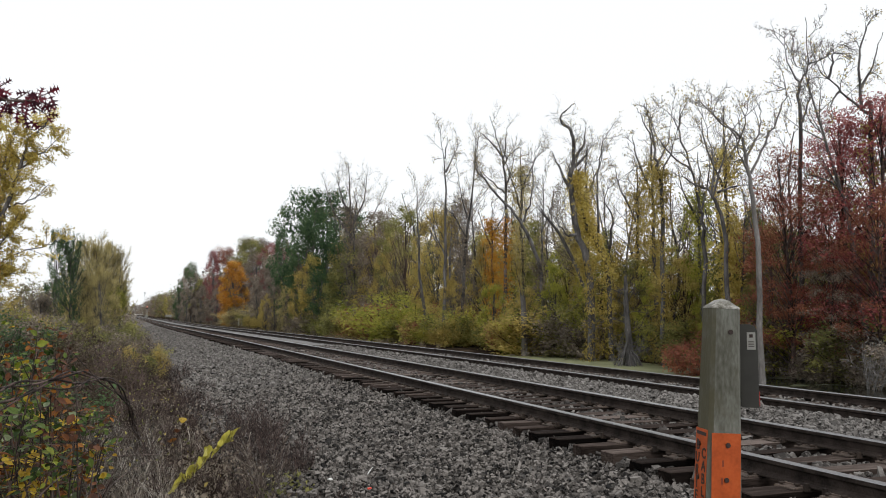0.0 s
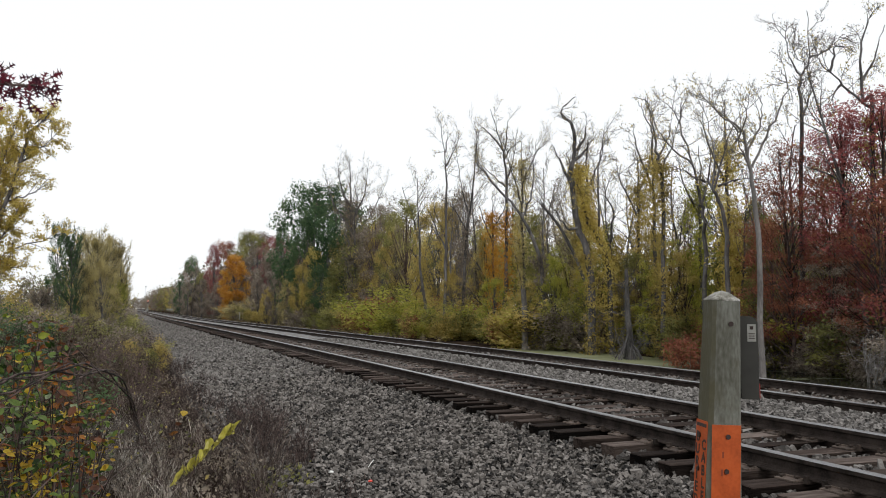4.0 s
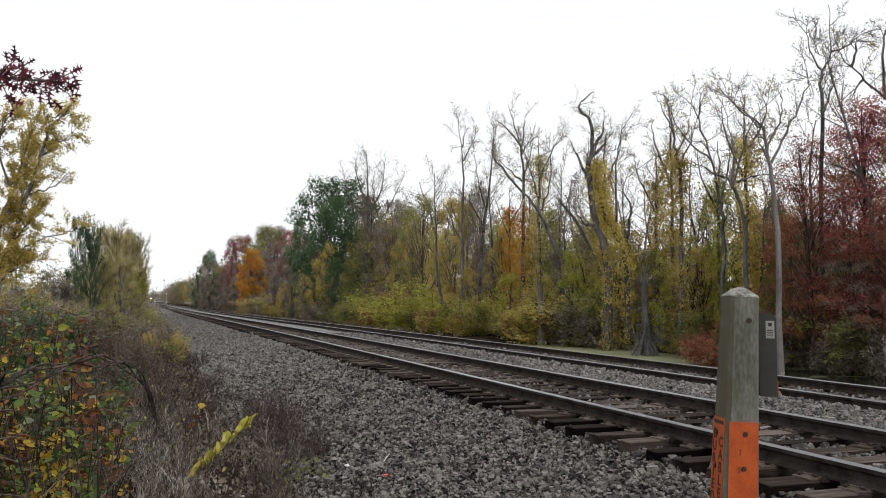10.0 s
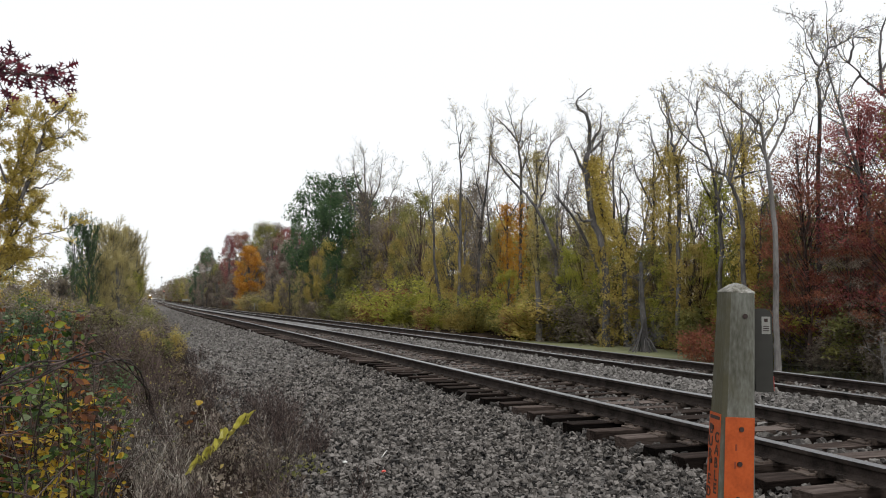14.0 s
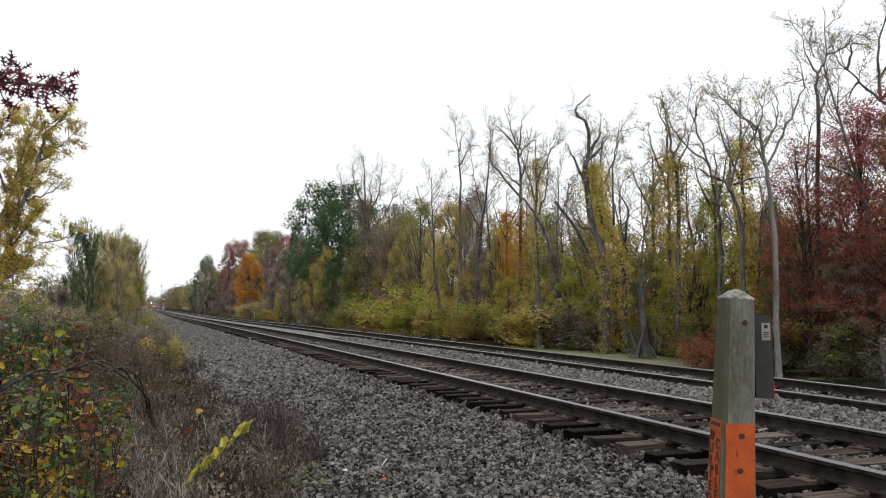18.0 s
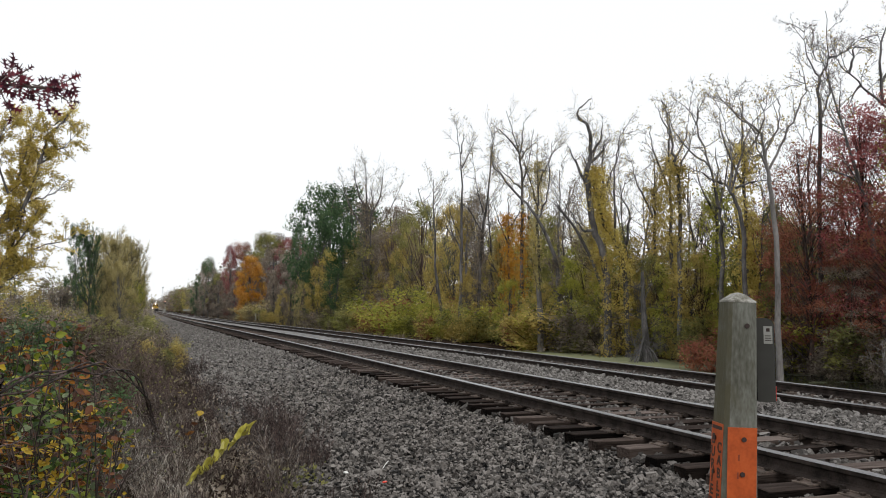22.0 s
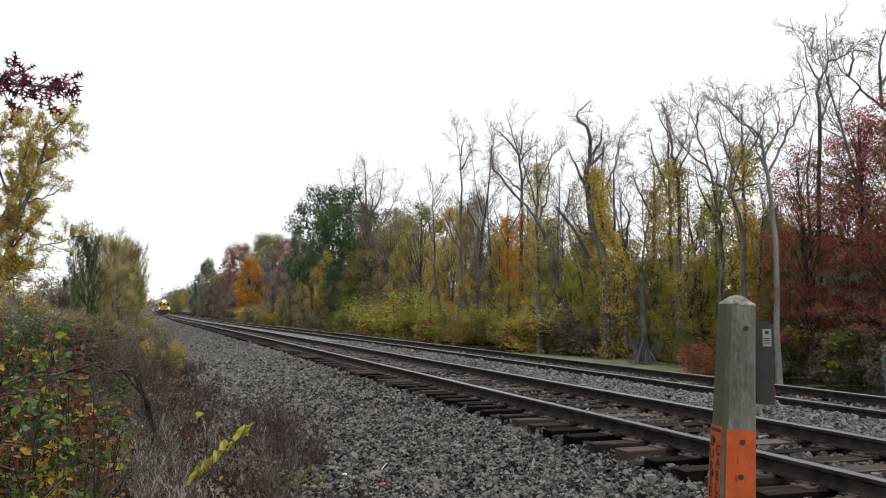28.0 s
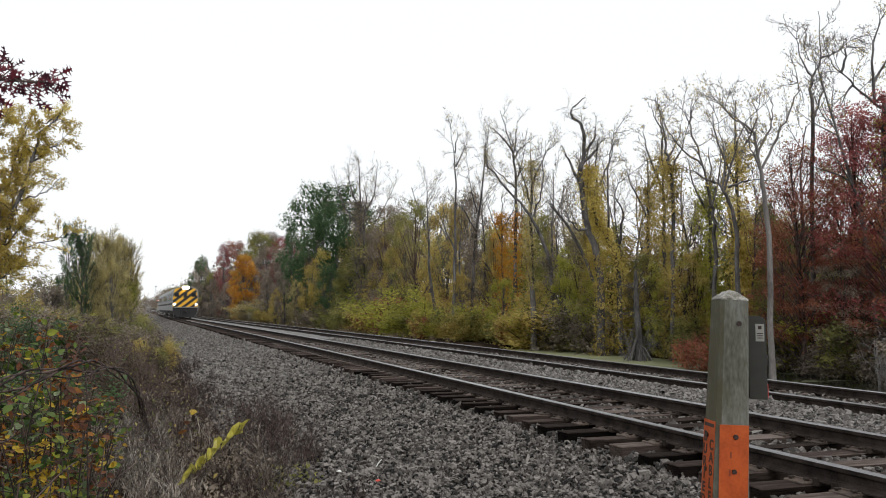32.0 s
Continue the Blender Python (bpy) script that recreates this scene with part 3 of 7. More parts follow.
def track(x, z, label, fine, first, count):
    rng = random.Random(int(x * 10))
    t = thing("railway_track", pose(x, 0, z), label, "railway track", "railway tracks", "structure")
    ys = [-40 + 2 * i for i in range(100)] + [160 + 20 * i for i in range(66)]
    for sx in (-0.755, 0.755):
        me = sweep([(sx + a, b) for a, b in RAIL], ys, [M_RAIL, M_RAILTOP], "rail", RAIL_SLOTS)
        part("rail", me, t, "rusted steel rail with a polished running surface")
    for k in range(-10, count):
        y = first + PITCH * k
        sh = rng.uniform(-0.045, 0.045)
        tie = part("tie", TIES[k % 8 if rng.random() < 0.5 else rng.randrange(8)], t)
        tie.matrix_basis = pose(sh, y + rng.uniform(-0.025, 0.025), dip(y) - 0.156 - 0.085 - rng.uniform(0, 0.008), 0, 0, rng.uniform(-0.8, 0.8))
        if k < fine:
            for sx in (-0.755, 0.755):
                pl = part("tie_plate", PLATE, tie)
                pl.matrix_basis = pose(sx - sh, 0, 0.094)
                if k < 26:
                    for dx, dy in ((-0.105, -0.05), (0.105, 0.05), (-0.15, 0.055), (0.15, -0.055)):
                        sp = part("spike", SPIKE, tie)
                        sp.matrix_basis = pose(sx - sh + dx, dy, 0.088, 0, 0, 180 if dx > 0 else 0)
                    an = part("rail_anchor", ANCHOR, tie)
                    an.matrix_basis = pose(sx - sh, 0.13 if k % 2 else -0.13, 0.088)
    rest = []
    for k in range(count, count + 700):
        y = first + PITCH * k
        c = np.array([(sx, sy, sz) for sz in (-0.32, -0.156) for sx, sy in ((-1.3, -0.1), (1.3, -0.1), (1.3, 0.1), (-1.3, 0.1))]) + (rng.uniform(-0.04, 0.04), y, dip(y))
        rest.append((c, np.array([(4, 5, 6, 7), (0, 1, 5, 4), (3, 0, 4, 7), (1, 2, 6, 5)])))
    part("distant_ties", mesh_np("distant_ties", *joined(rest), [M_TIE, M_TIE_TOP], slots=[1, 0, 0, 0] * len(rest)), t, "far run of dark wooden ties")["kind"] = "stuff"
    return t


track(0.755, 0.0, "railway track of rusted rails on weathered wooden ties", 64, 1.2, 300)
track(4.855, -0.11, "second railway track, rusted rails sunk in pale ballast", 40, 4.3, 200)


# ---- concrete marker post ----
def text_mesh(body, size, mat, name):
    cu = bpy.data.curves.new(name, "FONT")
    cu.body, cu.size, cu.align_x, cu.align_y, cu.extrude, cu.offset = body, size, "CENTER", "CENTER", 0.0006, 0.0013
    ob = bpy.data.objects.new(name, cu)
    me = bpy.data.meshes.new_from_object(ob)
    bpy.data.objects.remove(ob)
    me.materials.append(mat)
    return me


def marker_post():
    w, w0, top = 0.0505, 0.085, 1.684
    t = thing("marker_post", pose(-2.729, 2.38, -0.52) @ Matrix.Rotation(radians(2.6), 4, (0.34, 0.94, 0)) @ pose(-0.075, 0.028, 0, 0, 0, -15), "weathered concrete marker post with orange warning stickers", "post")
    bm = bmesh.new()
    rings = []
    for z, h, c in ((0, w0, 0.02), (0.6, w0 + (w - w0) * 0.36, 0.018), (1.2, w0 + (w - w0) * 0.717, 0.015), (top - 0.028, w, 0.011)):
        rings.append([bm.verts.new((x, y, z)) for x, y in ((-h + c, -h), (h - c, -h), (h, -h + c), (h, h - c), (h - c, h), (-h + c, h), (-h, h - c), (-h, -h + c))])
    for a, b in zip(rings, rings[1:]):
        for i in range(8):
            bm.faces.new((a[i], a[(i + 1) % 8], b[(i + 1) % 8], b[i]))
    bm.faces.new(rings[-1])
    bm.faces.new(rings[0][::-1])
    part("shaft", bm, t, "grey mossy concrete shaft", M_CONC)
    bm = bmesh.new()
    rings = []
    for z, h, c in ((top - 0.0275, w + 0.0015, 0.012), (top - 0.022, w, 0.012), (top + 0.002, w * 0.4, 0.006)):
        rings.append([bm.verts.new((x, y, z)) for x, y in ((-h + c, -h), (h - c, -h), (h, -h + c), (h, h - c), (h - c, h), (-h + c, h), (-h, h - c), (-h, -h + c))])
    tip = bm.verts.new((0, 0, top + 0.009))
    for a, b in zip(rings, rings[1:]):
        for i in range(8):
            bm.faces.new((a[i], a[(i + 1) % 8], b[(i + 1) % 8], b[i]))
    for i in range(8):
        bm.faces.new((rings[-1][i], rings[-1][(i + 1) % 8], tip))
    bm.faces.new(rings[0][::-1])
    part("cap", bm, t, "pale gritty low-pitched concrete cap", M_CAP)

    def face_m(side, z, push):
        h = w0 + (w - w0) * z / top + push
        tilt = math.degrees(math.atan((w0 - w) / top))
        if side == "front":
            return pose(0, -h, z, 90 - tilt, 0, 0)
        return pose(-h, 0, z, 90 - tilt, 0, -90)
    for side in ("front", "side"):
        z0, z1 = 0.72, 1.225 if side == "front" else 1.232
        st = part("sticker", box_bm(0.104 if side == "front" else 0.094, z1 - z0, 0.002), t, "orange vinyl warning sticker", M_ORANGE)
        st.matrix_basis = face_m(side, (z0 + z1) / 2, 0.002)
        if side == "side":
            for word, dx in (("BURIED", -0.026), ("CABLE", 0.026)):
                for i, ch in enumerate(word):
                    le = part("letter", text_mesh(ch, 0.049, M_INK, "letter"), st)
                    le.matrix_basis = pose(dx, 0.196 - 0.044 * i - (0.024 if dx > 0 else 0), 0.0016)
            part("printed_bar", box_bm(0.08, 0.012, 0.0012, (0, 0.24, 0.0014)), st, "", M_INK)
            for bx, by in ((-0.012, 0.203), (-0.014, 0.085)):
                part("bolt", cyl_bm(0.0085, 0.006, (bx, by, 0.003), seg=12), st, "dark bolt head", M_INK)
        else:
            for i in range(4):
                part("bolt", cyl_bm(0.0085, 0.006, (0.005 - 0.004 * i, 0.212 - 0.118 * i, 0.003), seg=12), st, "dark bolt head", M_INK)
            for i in range(2):
                part("printed_bar", box_bm(0.006 + 0.012 * (i % 3 == 2), 0.022, 0.0012, (-0.012 - 0.003 * i, 0.15 - 0.06 * i, 0.0014)), st, "", M_FADED)
    part("knot_hole", cyl_bm(0.009, 0.01, (0.012, -w - 0.0005, 1.575), "y", 9), t, "dark pit in the concrete", M_INK)
    # steel channel behind it
    bm = bmesh.new()
    prof = [(-0.03, 0.0), (0.03, 0.0), (0.03, 0.272), (0.022, 0.289), (0.005, 0.296), (-0.03, 0.296)]
    a = [bm.verts.new((x, -0.012, z)) for x, z in prof]
    b = [bm.verts.new((x, 0.012, z)) for x, z in prof]
    bm.faces.new(a); bm.faces.new(b[::-1])
    for i in range(6):
        bm.faces.new((a[i], b[i], b[(i + 1) % 6], a[(i + 1) % 6]))
    bmesh.ops.recalc_face_normals(bm, faces=bm.faces[:])
    pl = part("marker_plate", bm, t, "dark brown marker plate with rounded corner", M_MARKER)
    pl.matrix_basis = pose(0.121, 0.012, 1.31, 0, -2.6, -23.6)
    # narrow dark strip along one edge of the plate
    fl = part("edge_strip", box_bm(0.022, 0.01, 0.29, (-0.041, 0.004, 0.147), 0.002), pl, "dark strip along the plate's edge", M_EDGE_STRIP)
    part("bracket", box_bm(0.09, 0.012, 0.03, (0.06, 0.03, 1.4)), t, "", M_MARKER)
    part("label", box_bm(0.029, 0.002, 0.062, (0.009, -0.0135, 0.236)), pl, "white printed label", M_LABEL)
    for i, (ww, zz) in enumerate(((0.012, 0.254), (0.02, 0.233), (0.02, 0.225), (0.02, 0.217))):
        part("printed_bar", box_bm(ww, 0.001, 0.012 if i == 0 else 0.003, (0.009, -0.0152, zz)), pl, "", M_INK)
    part("red_edge", box_bm(0.002, 0.02, 0.05, (0.0315, 0, 0.03)), pl, "red reflective strip", M_RED)


M_MARKER = plain("grey_brown_marker", (0.036, 0.035, 0.03), 0.6)
M_EDGE_STRIP = plain("dark_marker_strip", (0.012, 0.011, 0.01), 0.7)
M_LABEL = plain("aged_white_label", (0.3, 0.3, 0.275), 0.5)
M_RED = plain("red_plastic", (0.45, 0.03, 0.02), 0.5)
marker_post()


# ---- plant prototypes ----
def bare_proto(seed, height=12.0, r=0.13, first=0.35, kids=11, spread=0.7, levels=3, wob=0.11, rise=0.10):
    rng = np.random.default_rng(seed)
    segs, tips = [], []
    grow(rng, (0, 0, -0.3), (0, 0, 1), height * 0.95, r, 0, levels, segs, tips, first, kids, spread, wob, rise, 0.18, 0.3)
    return segs, np.array(tips), rng


def crown_proto(seed, height=10.0, r=0.13, first=0.2, kids=12, each=17, scatter=0.2, size=0.095, spread=0.9, levels=2, ratio=0.4, wob=0.12):
    rng = np.random.default_rng(seed)
    segs, tips = [], []
    grow(rng, (0, 0, -0.3), (0, 0, 1), height * 0.92, r, 0, levels, segs, tips, first, kids, spread, wob, 0.12, 0.2, ratio)
    return wood_mesh("trunk", [g for g in segs if g[6] > 0.012], M_BARK), mesh_np("crown", *leaves(rng, tips, each, scatter, size, simple=True, facing=(0, 0, 1), loose=0.6), LEAF["olive"])


def shrub_proto(seed, height=2.4, stems=9, each=5, size=0.078, scatter=0.14, lev=2, simple=True):
    rng = np.random.default_rng(seed)
    segs, tips = [], []
    for _ in range(stems):
        a = rng.uniform(0, 2 * np.pi)
        d = np.array([np.cos(a) * 0.55, np.sin(a) * 0.55, 1.0])
        grow(rng, (np.cos(a) * 0.25, np.sin(a) * 0.25, -0.2), d, height * rng.uniform(0.6, 1.05), 0.02, 0, lev, segs, tips, 0.15, 6, 0.8, 0.14, 0.05, 0.3, 0.45)
    return wood_mesh("branchwork", [g for g in segs if g[6] > 0.0085], M_TWIG), mesh_np("foliage", *leaves(rng, tips, each, scatter, size, simple=simple, facing=(0, 0, 1), loose=0.6), LEAF["olive"])


CROWNS = [crown_proto(s) for s in (21, 22, 23, 24)]
SPARSE = [crown_proto(s, each=8, kids=11, scatter=0.17, size=0.085, wob=0.14) for s in (31, 32, 33)]
SHRUBS = [shrub_proto(s) for s in (51, 52, 53, 54)]
SHRUBS_NEAR = [shrub_proto(s, each=8, size=0.05, scatter=0.13, simple=False) for s in (55, 56, 57, 58)]
BARE = []
for s_, kw in ((61, {}), (62, dict(first=0.5, kids=11)), (63, dict(first=0.45, wob=0.16)), (64, dict(first=0.3, kids=12, spread=0.6)), (65, dict(first=0.55, kids=10, spread=0.9))):
    sg, tp, rg_ = bare_proto(s_, **kw)
    few = tp[rg_.random(len(tp)) < 0.07]
    BARE.append((wood_mesh("trunk", sg, M_BARK), mesh_np("last_leaves", *leaves(rg_, few, 2, 0.12, 0.045), LEAF["gold"])))


def lumpy_proto(seed, lumps, lump_r, per, size, height=10.0, radius=2.9, low=0.16):
    """A full crown of many uneven tufts on a forking trunk, with gaps between the tufts."""
    rng = np.random.default_rng(seed)
    segs, cs = [], []
    top = np.array([rng.normal(0, 0.3), rng.normal(0, 0.3), height * 0.9])
    stem = spline([(0, 0, -0.3), (rng.normal(0, 0.1), rng.normal(0, 0.1), height * 0.3), tuple(top * 0.62), tuple(top)], 5)
    for i in range(len(stem) - 1):
        f = i / (len(stem) - 1)
        segs.append((*stem[i], *stem[i + 1], 0.16 * (1 - 0.85 * f), 0.16 * (1 - 0.85 * (f + 1 / len(stem)))))
    while len(cs) < lumps:
        z = rng.uniform(low, 0.97)
        prof = math.sin(math.pi * min(1.0, (z - low) / (1.0 - low) * 0.9 + 0.1)) ** 0.7
        a = rng.uniform(0, 2 * np.pi)
        rr = radius * prof * rng.uniform(0.25, 1.0) ** 0.5
        c = np.array([np.cos(a) * rr, np.sin(a) * rr, z * height])
        cs.append(c)
        k = int(np.clip((z - 0.34) * len(stem), 1, len(stem) - 2))
        mid = (stem[k] + c) / 2 + rng.normal(0, 0.12, 3)
        segs += [(*stem[k], *mid, 0.03, 0.02), (*mid, *c, 0.02, 0.01)]
    pts, ways = [], []
    for c in cs:
        u = rng.normal(0, 1, (per, 3))
        u /= np.linalg.norm(u, axis=1, keepdims=True)
        ways.append(u + (0, 0, 0.5))
        pts.append(c + u * (rng.uniform(0.2, 1.0, (per, 1)) ** 0.5) * lump_r * rng.uniform(0.7, 1.25) * (1, 1, 0.8))
    return wood_mesh("trunk", segs, M_BARK), mesh_np("crown", *leaves(rng, np.concatenate(pts), 1, 0.08, size, simple=True, facing=np.concatenate(ways), loose=0.45), LEAF["olive"])


def spline(ctrl, per):
    """A smooth line through control points."""
    c = np.asarray(ctrl, float)
    c = np.concatenate([[2 * c[0] - c[1]], c, [2 * c[-1] - c[-2]]])
    out = []
    for i in range(1, len(c) - 2):
        for f in np.arange(per) / per:
            a, b, d, e = c[i - 1], c[i], c[i + 1], c[i + 2]
            out.append(0.5 * (2 * b + (d - a) * f + (2 * a - 5 * b + 4 * d - e) * f * f + (3 * b - a - 3 * d + e) * f ** 3))
    out.append(c[-2])
    return np.array(out)


LUMPY = [lumpy_proto(s, 34, 0.85, 150, 0.13) for s in (81, 82, 83, 84)]
DENSE = [lumpy_proto(s, 46, 0.85, 230, 0.12, low=0.08) for s in (91, 92, 93)]
CONE = [lumpy_proto(98, 120, 0.7, 170, 0.11, radius=2.0, low=0.0)]
LACY = [lumpy_proto(s, 66, 0.52, 190, 0.075, radius=2.7) for s in (85, 86, 87)]
FLUFFY = [lumpy_proto(s, 80, 0.6, 190, 0.085, radius=2.6, low=0.03) for s in (75, 76, 77)]


def layered_proto(seed, sprays=78, per=150, size=0.075, height=10.0, radius=2.9):
    """A crown of flat, spreading sprays on level branches, with gaps between the layers."""
    rng = np.random.default_rng(seed)
    stem = spline([(0, 0, -0.3), (rng.normal(0, 0.12), rng.normal(0, 0.12), height * 0.35), (rng.normal(0, 0.2), rng.normal(0, 0.2), height * 0.95)], 8)
    n = len(stem) - 1
    segs = [(*stem[i], *stem[i + 1], 0.13 * (1 - 0.85 * i / n), 0.13 * (1 - 0.85 * (i + 1) / n)) for i in range(n)]
    pts = []
    for k in range(sprays):
        z = rng.uniform(0.16, 0.98)
        a = rng.uniform(0, 2 * np.pi)
        rr = radius * min(1.0, 1.6 * (1.02 - z) ** 0.6) * rng.uniform(0.2, 1.0) ** 0.6
        c = np.array([np.cos(a) * rr, np.sin(a) * rr, z * height])
        root = stem[int(np.clip((z - 0.05) * n, 1, n - 1))]
        mid = (root + c) / 2 + rng.normal(0, 0.08, 3)
        segs += [(*root, *mid, 0.025, 0.016), (*mid, *c, 0.016, 0.008)]
        w = rng.uniform(0.45, 1.0)
        u = rng.normal(0, 0.5, (per, 3)) * (w, w, 0.22)
        u[:, 2] -= 0.25 * (u[:, 0] ** 2 + u[:, 1] ** 2)
        pts.append(c + u)
    return wood_mesh("trunk", segs, M_TWIG), mesh_np("crown", *leaves(rng, np.concatenate(pts), 1, 0.05, size, simple=True, facing=(0, 0, 1), loose=0.45), LEAF["olive"])


def spray_proto(seed, boughs=76, twigs=11, per=24, size=0.075, height=10.0, radius=2.6, low=0.1, up=0.9):
    """A full crown of upswept boughs, each a feather of leafy twigs, so that the outline bristles."""
    rng = np.random.default_rng(seed)
    stem = spline([(0, 0, -0.3), (rng.normal(0, 0.15), rng.normal(0, 0.15), height * 0.4), (rng.normal(0, 0.25), rng.normal(0, 0.25), height * 0.85)], 8)
    n = len(stem) - 1
    segs = [(*stem[i], *stem[i + 1], 0.14 * (1 - 0.8 * i / n), 0.14 * (1 - 0.8 * (i + 1) / n)) for i in range(n)]
    pts, ways = [], []
    for k in range(boughs):
        f = rng.uniform(low, 0.95)
        root = stem[int(np.clip(f * 0.85 * n, 1, n - 1))]
        a = rng.uniform(0, 2 * np.pi)
        reach = radius * max(0.34, math.sin(math.pi * min(1.0, f * 0.75 + 0.2)) ** 0.6) * rng.uniform(0.45, 1.0)
        out = np.array([np.cos(a), np.sin(a), 0])
        tip = root + out * reach + np.array([0, 0, (reach + 1.1 * f) * up * rng.uniform(0.5, 1.1)])
        p = spline([root, (root + tip) / 2 + out * 0.15 * reach, tip], 4)
        m = len(p) - 1
        segs += [(*p[i], *p[i + 1], 0.035 * (1 - 0.7 * i / m), 0.035 * (1 - 0.7 * (i + 1) / m)) for i in range(m)]
        for _ in range(twigs):
            q = p[rng.integers(m // 3, m + 1)]
            d = unit(unit(tip - root) * 0.7 + rng.normal(0, 0.45, 3) + np.array([0, 0, 0.35]))
            ln = rng.uniform(0.35, 0.95)
            segs.append((*q, *(q + d * ln), 0.013, 0.006))
            pts.append(q + d * (rng.uniform(0.1, 1.1, (per, 1)) * ln))
            ways.append(np.repeat([out * 0.6 + (0, 0, 0.8)], per, axis=0))
    return wood_mesh("trunk", segs, M_BARK), mesh_np("crown", *leaves(rng, np.concatenate(pts), 1, 0.055, size, simple=True, facing=np.concatenate(ways), loose=0.5), LEAF["olive"])


SPRAY = [spray_proto(s) for s in (141, 142, 143)]
LAYERED = [layered_proto(s) for s in (45, 46, 47)]
BARE_FAR = []
for s_, kw in ((66, dict(kids=14, levels=2)), (67, dict(first=0.45, kids=13, levels=2)), (68, dict(first=0.3, kids=15, levels=2, wob=0.15))):
    sg, tp, rg_ = bare_proto(s_, **kw)
    BARE_FAR.append((wood_mesh("trunk", sg, M_BARK), mesh_np("last_leaves", *leaves(rg_, tp[::5], 1, 0.12, 0.05), LEAF["gold"])))
# vine-clad trunk: leaves close to a column
def vine_proto(seed, height=8.0):
    rng = np.random.default_rng(seed)
    n = 300
    z = rng.uniform(0.3, height, n)
    rad = 0.42 * (1 - 0.5 * z / height) * rng.uniform(0.3, 1.2, n) + 0.1
    a = rng.uniform(0, 2 * np.pi, n)
    return mesh_np("vine_leaves", *leaves(rng, np.stack([np.cos(a) * rad, np.sin(a) * rad, z], -1), 12, 0.13, 0.095, 0.6, simple=True), LEAF["yellow"])


VINES = [vine_proto(s) for s in (71, 72)]

COLOUR_WORDS = {"olive": "olive green", "yellow": "yellow", "gold": "golden brown", "orange": "bright orange", "rust": "rust red", "maroon": "dark maroon", "green": "dark green", "lime": "yellow green", "wine": "haze-dulled wine red", "brown": "dry brown", "straw": "straw yellow", "umber": "dark brown"}


def recolour(ob, mat):
    ob.material_slots[0].link = "OBJECT"
    ob.material_slots[0].material = mat


def plant(name, proto, x, y, z, scale, turn, colour, label, category, group, lean=0.0, parts=("trunk", "crown"), bark=None, wide=1.0):
    """One plant; lean tips it to the side of the track, in degrees."""
    m = Matrix.Translation((x, y, z)) @ Matrix.Rotation(radians(lean), 4, (0.34, 0.94, 0)) @ Matrix.Rotation(radians(turn), 4, "Z")
    t = thing(name, m @ Matrix.Diagonal((scale * wide, scale * wide, scale, 1)), label, category, group)
    a = part(parts[0], proto[0], t)
    if parts[0] == "branchwork":
        a["kind"] = "stuff"
    if bark:
        recolour(a, bark)
    if proto[1] is not None:
        recolour(part(parts[1], proto[1], t), LEAF[colour])
    return t


R = random.Random(5)


def soil(x, y):
    return ground_z(x, y) - 0.05


def leafy(x, y, h, colour, protos=None, wide=1.0, lean=0.0):
    protos = protos or CROWNS
    plant("deciduous_tree", R.choice(protos), x, y, soil(x, y), h / 10.0, R.uniform(0, 360), colour,
          "broadleaf tree with %s autumn leaves at the wood's edge" % COLOUR_WORDS[colour], "tree", "trees of the wood", lean, bark=M_TWIG if protos is LACY else None, wide=wide)


def bare(x, y, h, lean=0.0, which=None, pale=False, colour="gold", vine=None):
    p = R.choice(BARE_FAR) if x > 20.5 else BARE[R.randrange(len(BARE)) if which is None else which]
    t = plant("bare_tree", p, x, y, soil(x, y), h / 12.0, R.uniform(0, 360), colour,
              "tall bare tree, %s bark%s" % ("pale grey" if pale else "grey brown", ", clad in %s vine" % COLOUR_WORDS[vine] if vine else ""), "tree", "bare trees of the wood",
              lean, ("trunk", "last_leaves"), M_BARK_PALE if pale else None)
    if vine:
        recolour(part("vine_leaves", R.choice(VINES), t), LEAF[vine])
    return t


def shrub(x, y, h, colour, wide=1.2):
    plant("shrub", R.choice(SHRUBS_NEAR if x < 0 and y < 24 else SHRUBS), x, y, soil(x, y), h / 2.4, R.uniform(0, 360), colour,
          "tangled shrub with %s leaves" % COLOUR_WORDS[colour], "shrub", "shrubs along the railway", 0, ("branchwork", "foliage"), wide=wide)


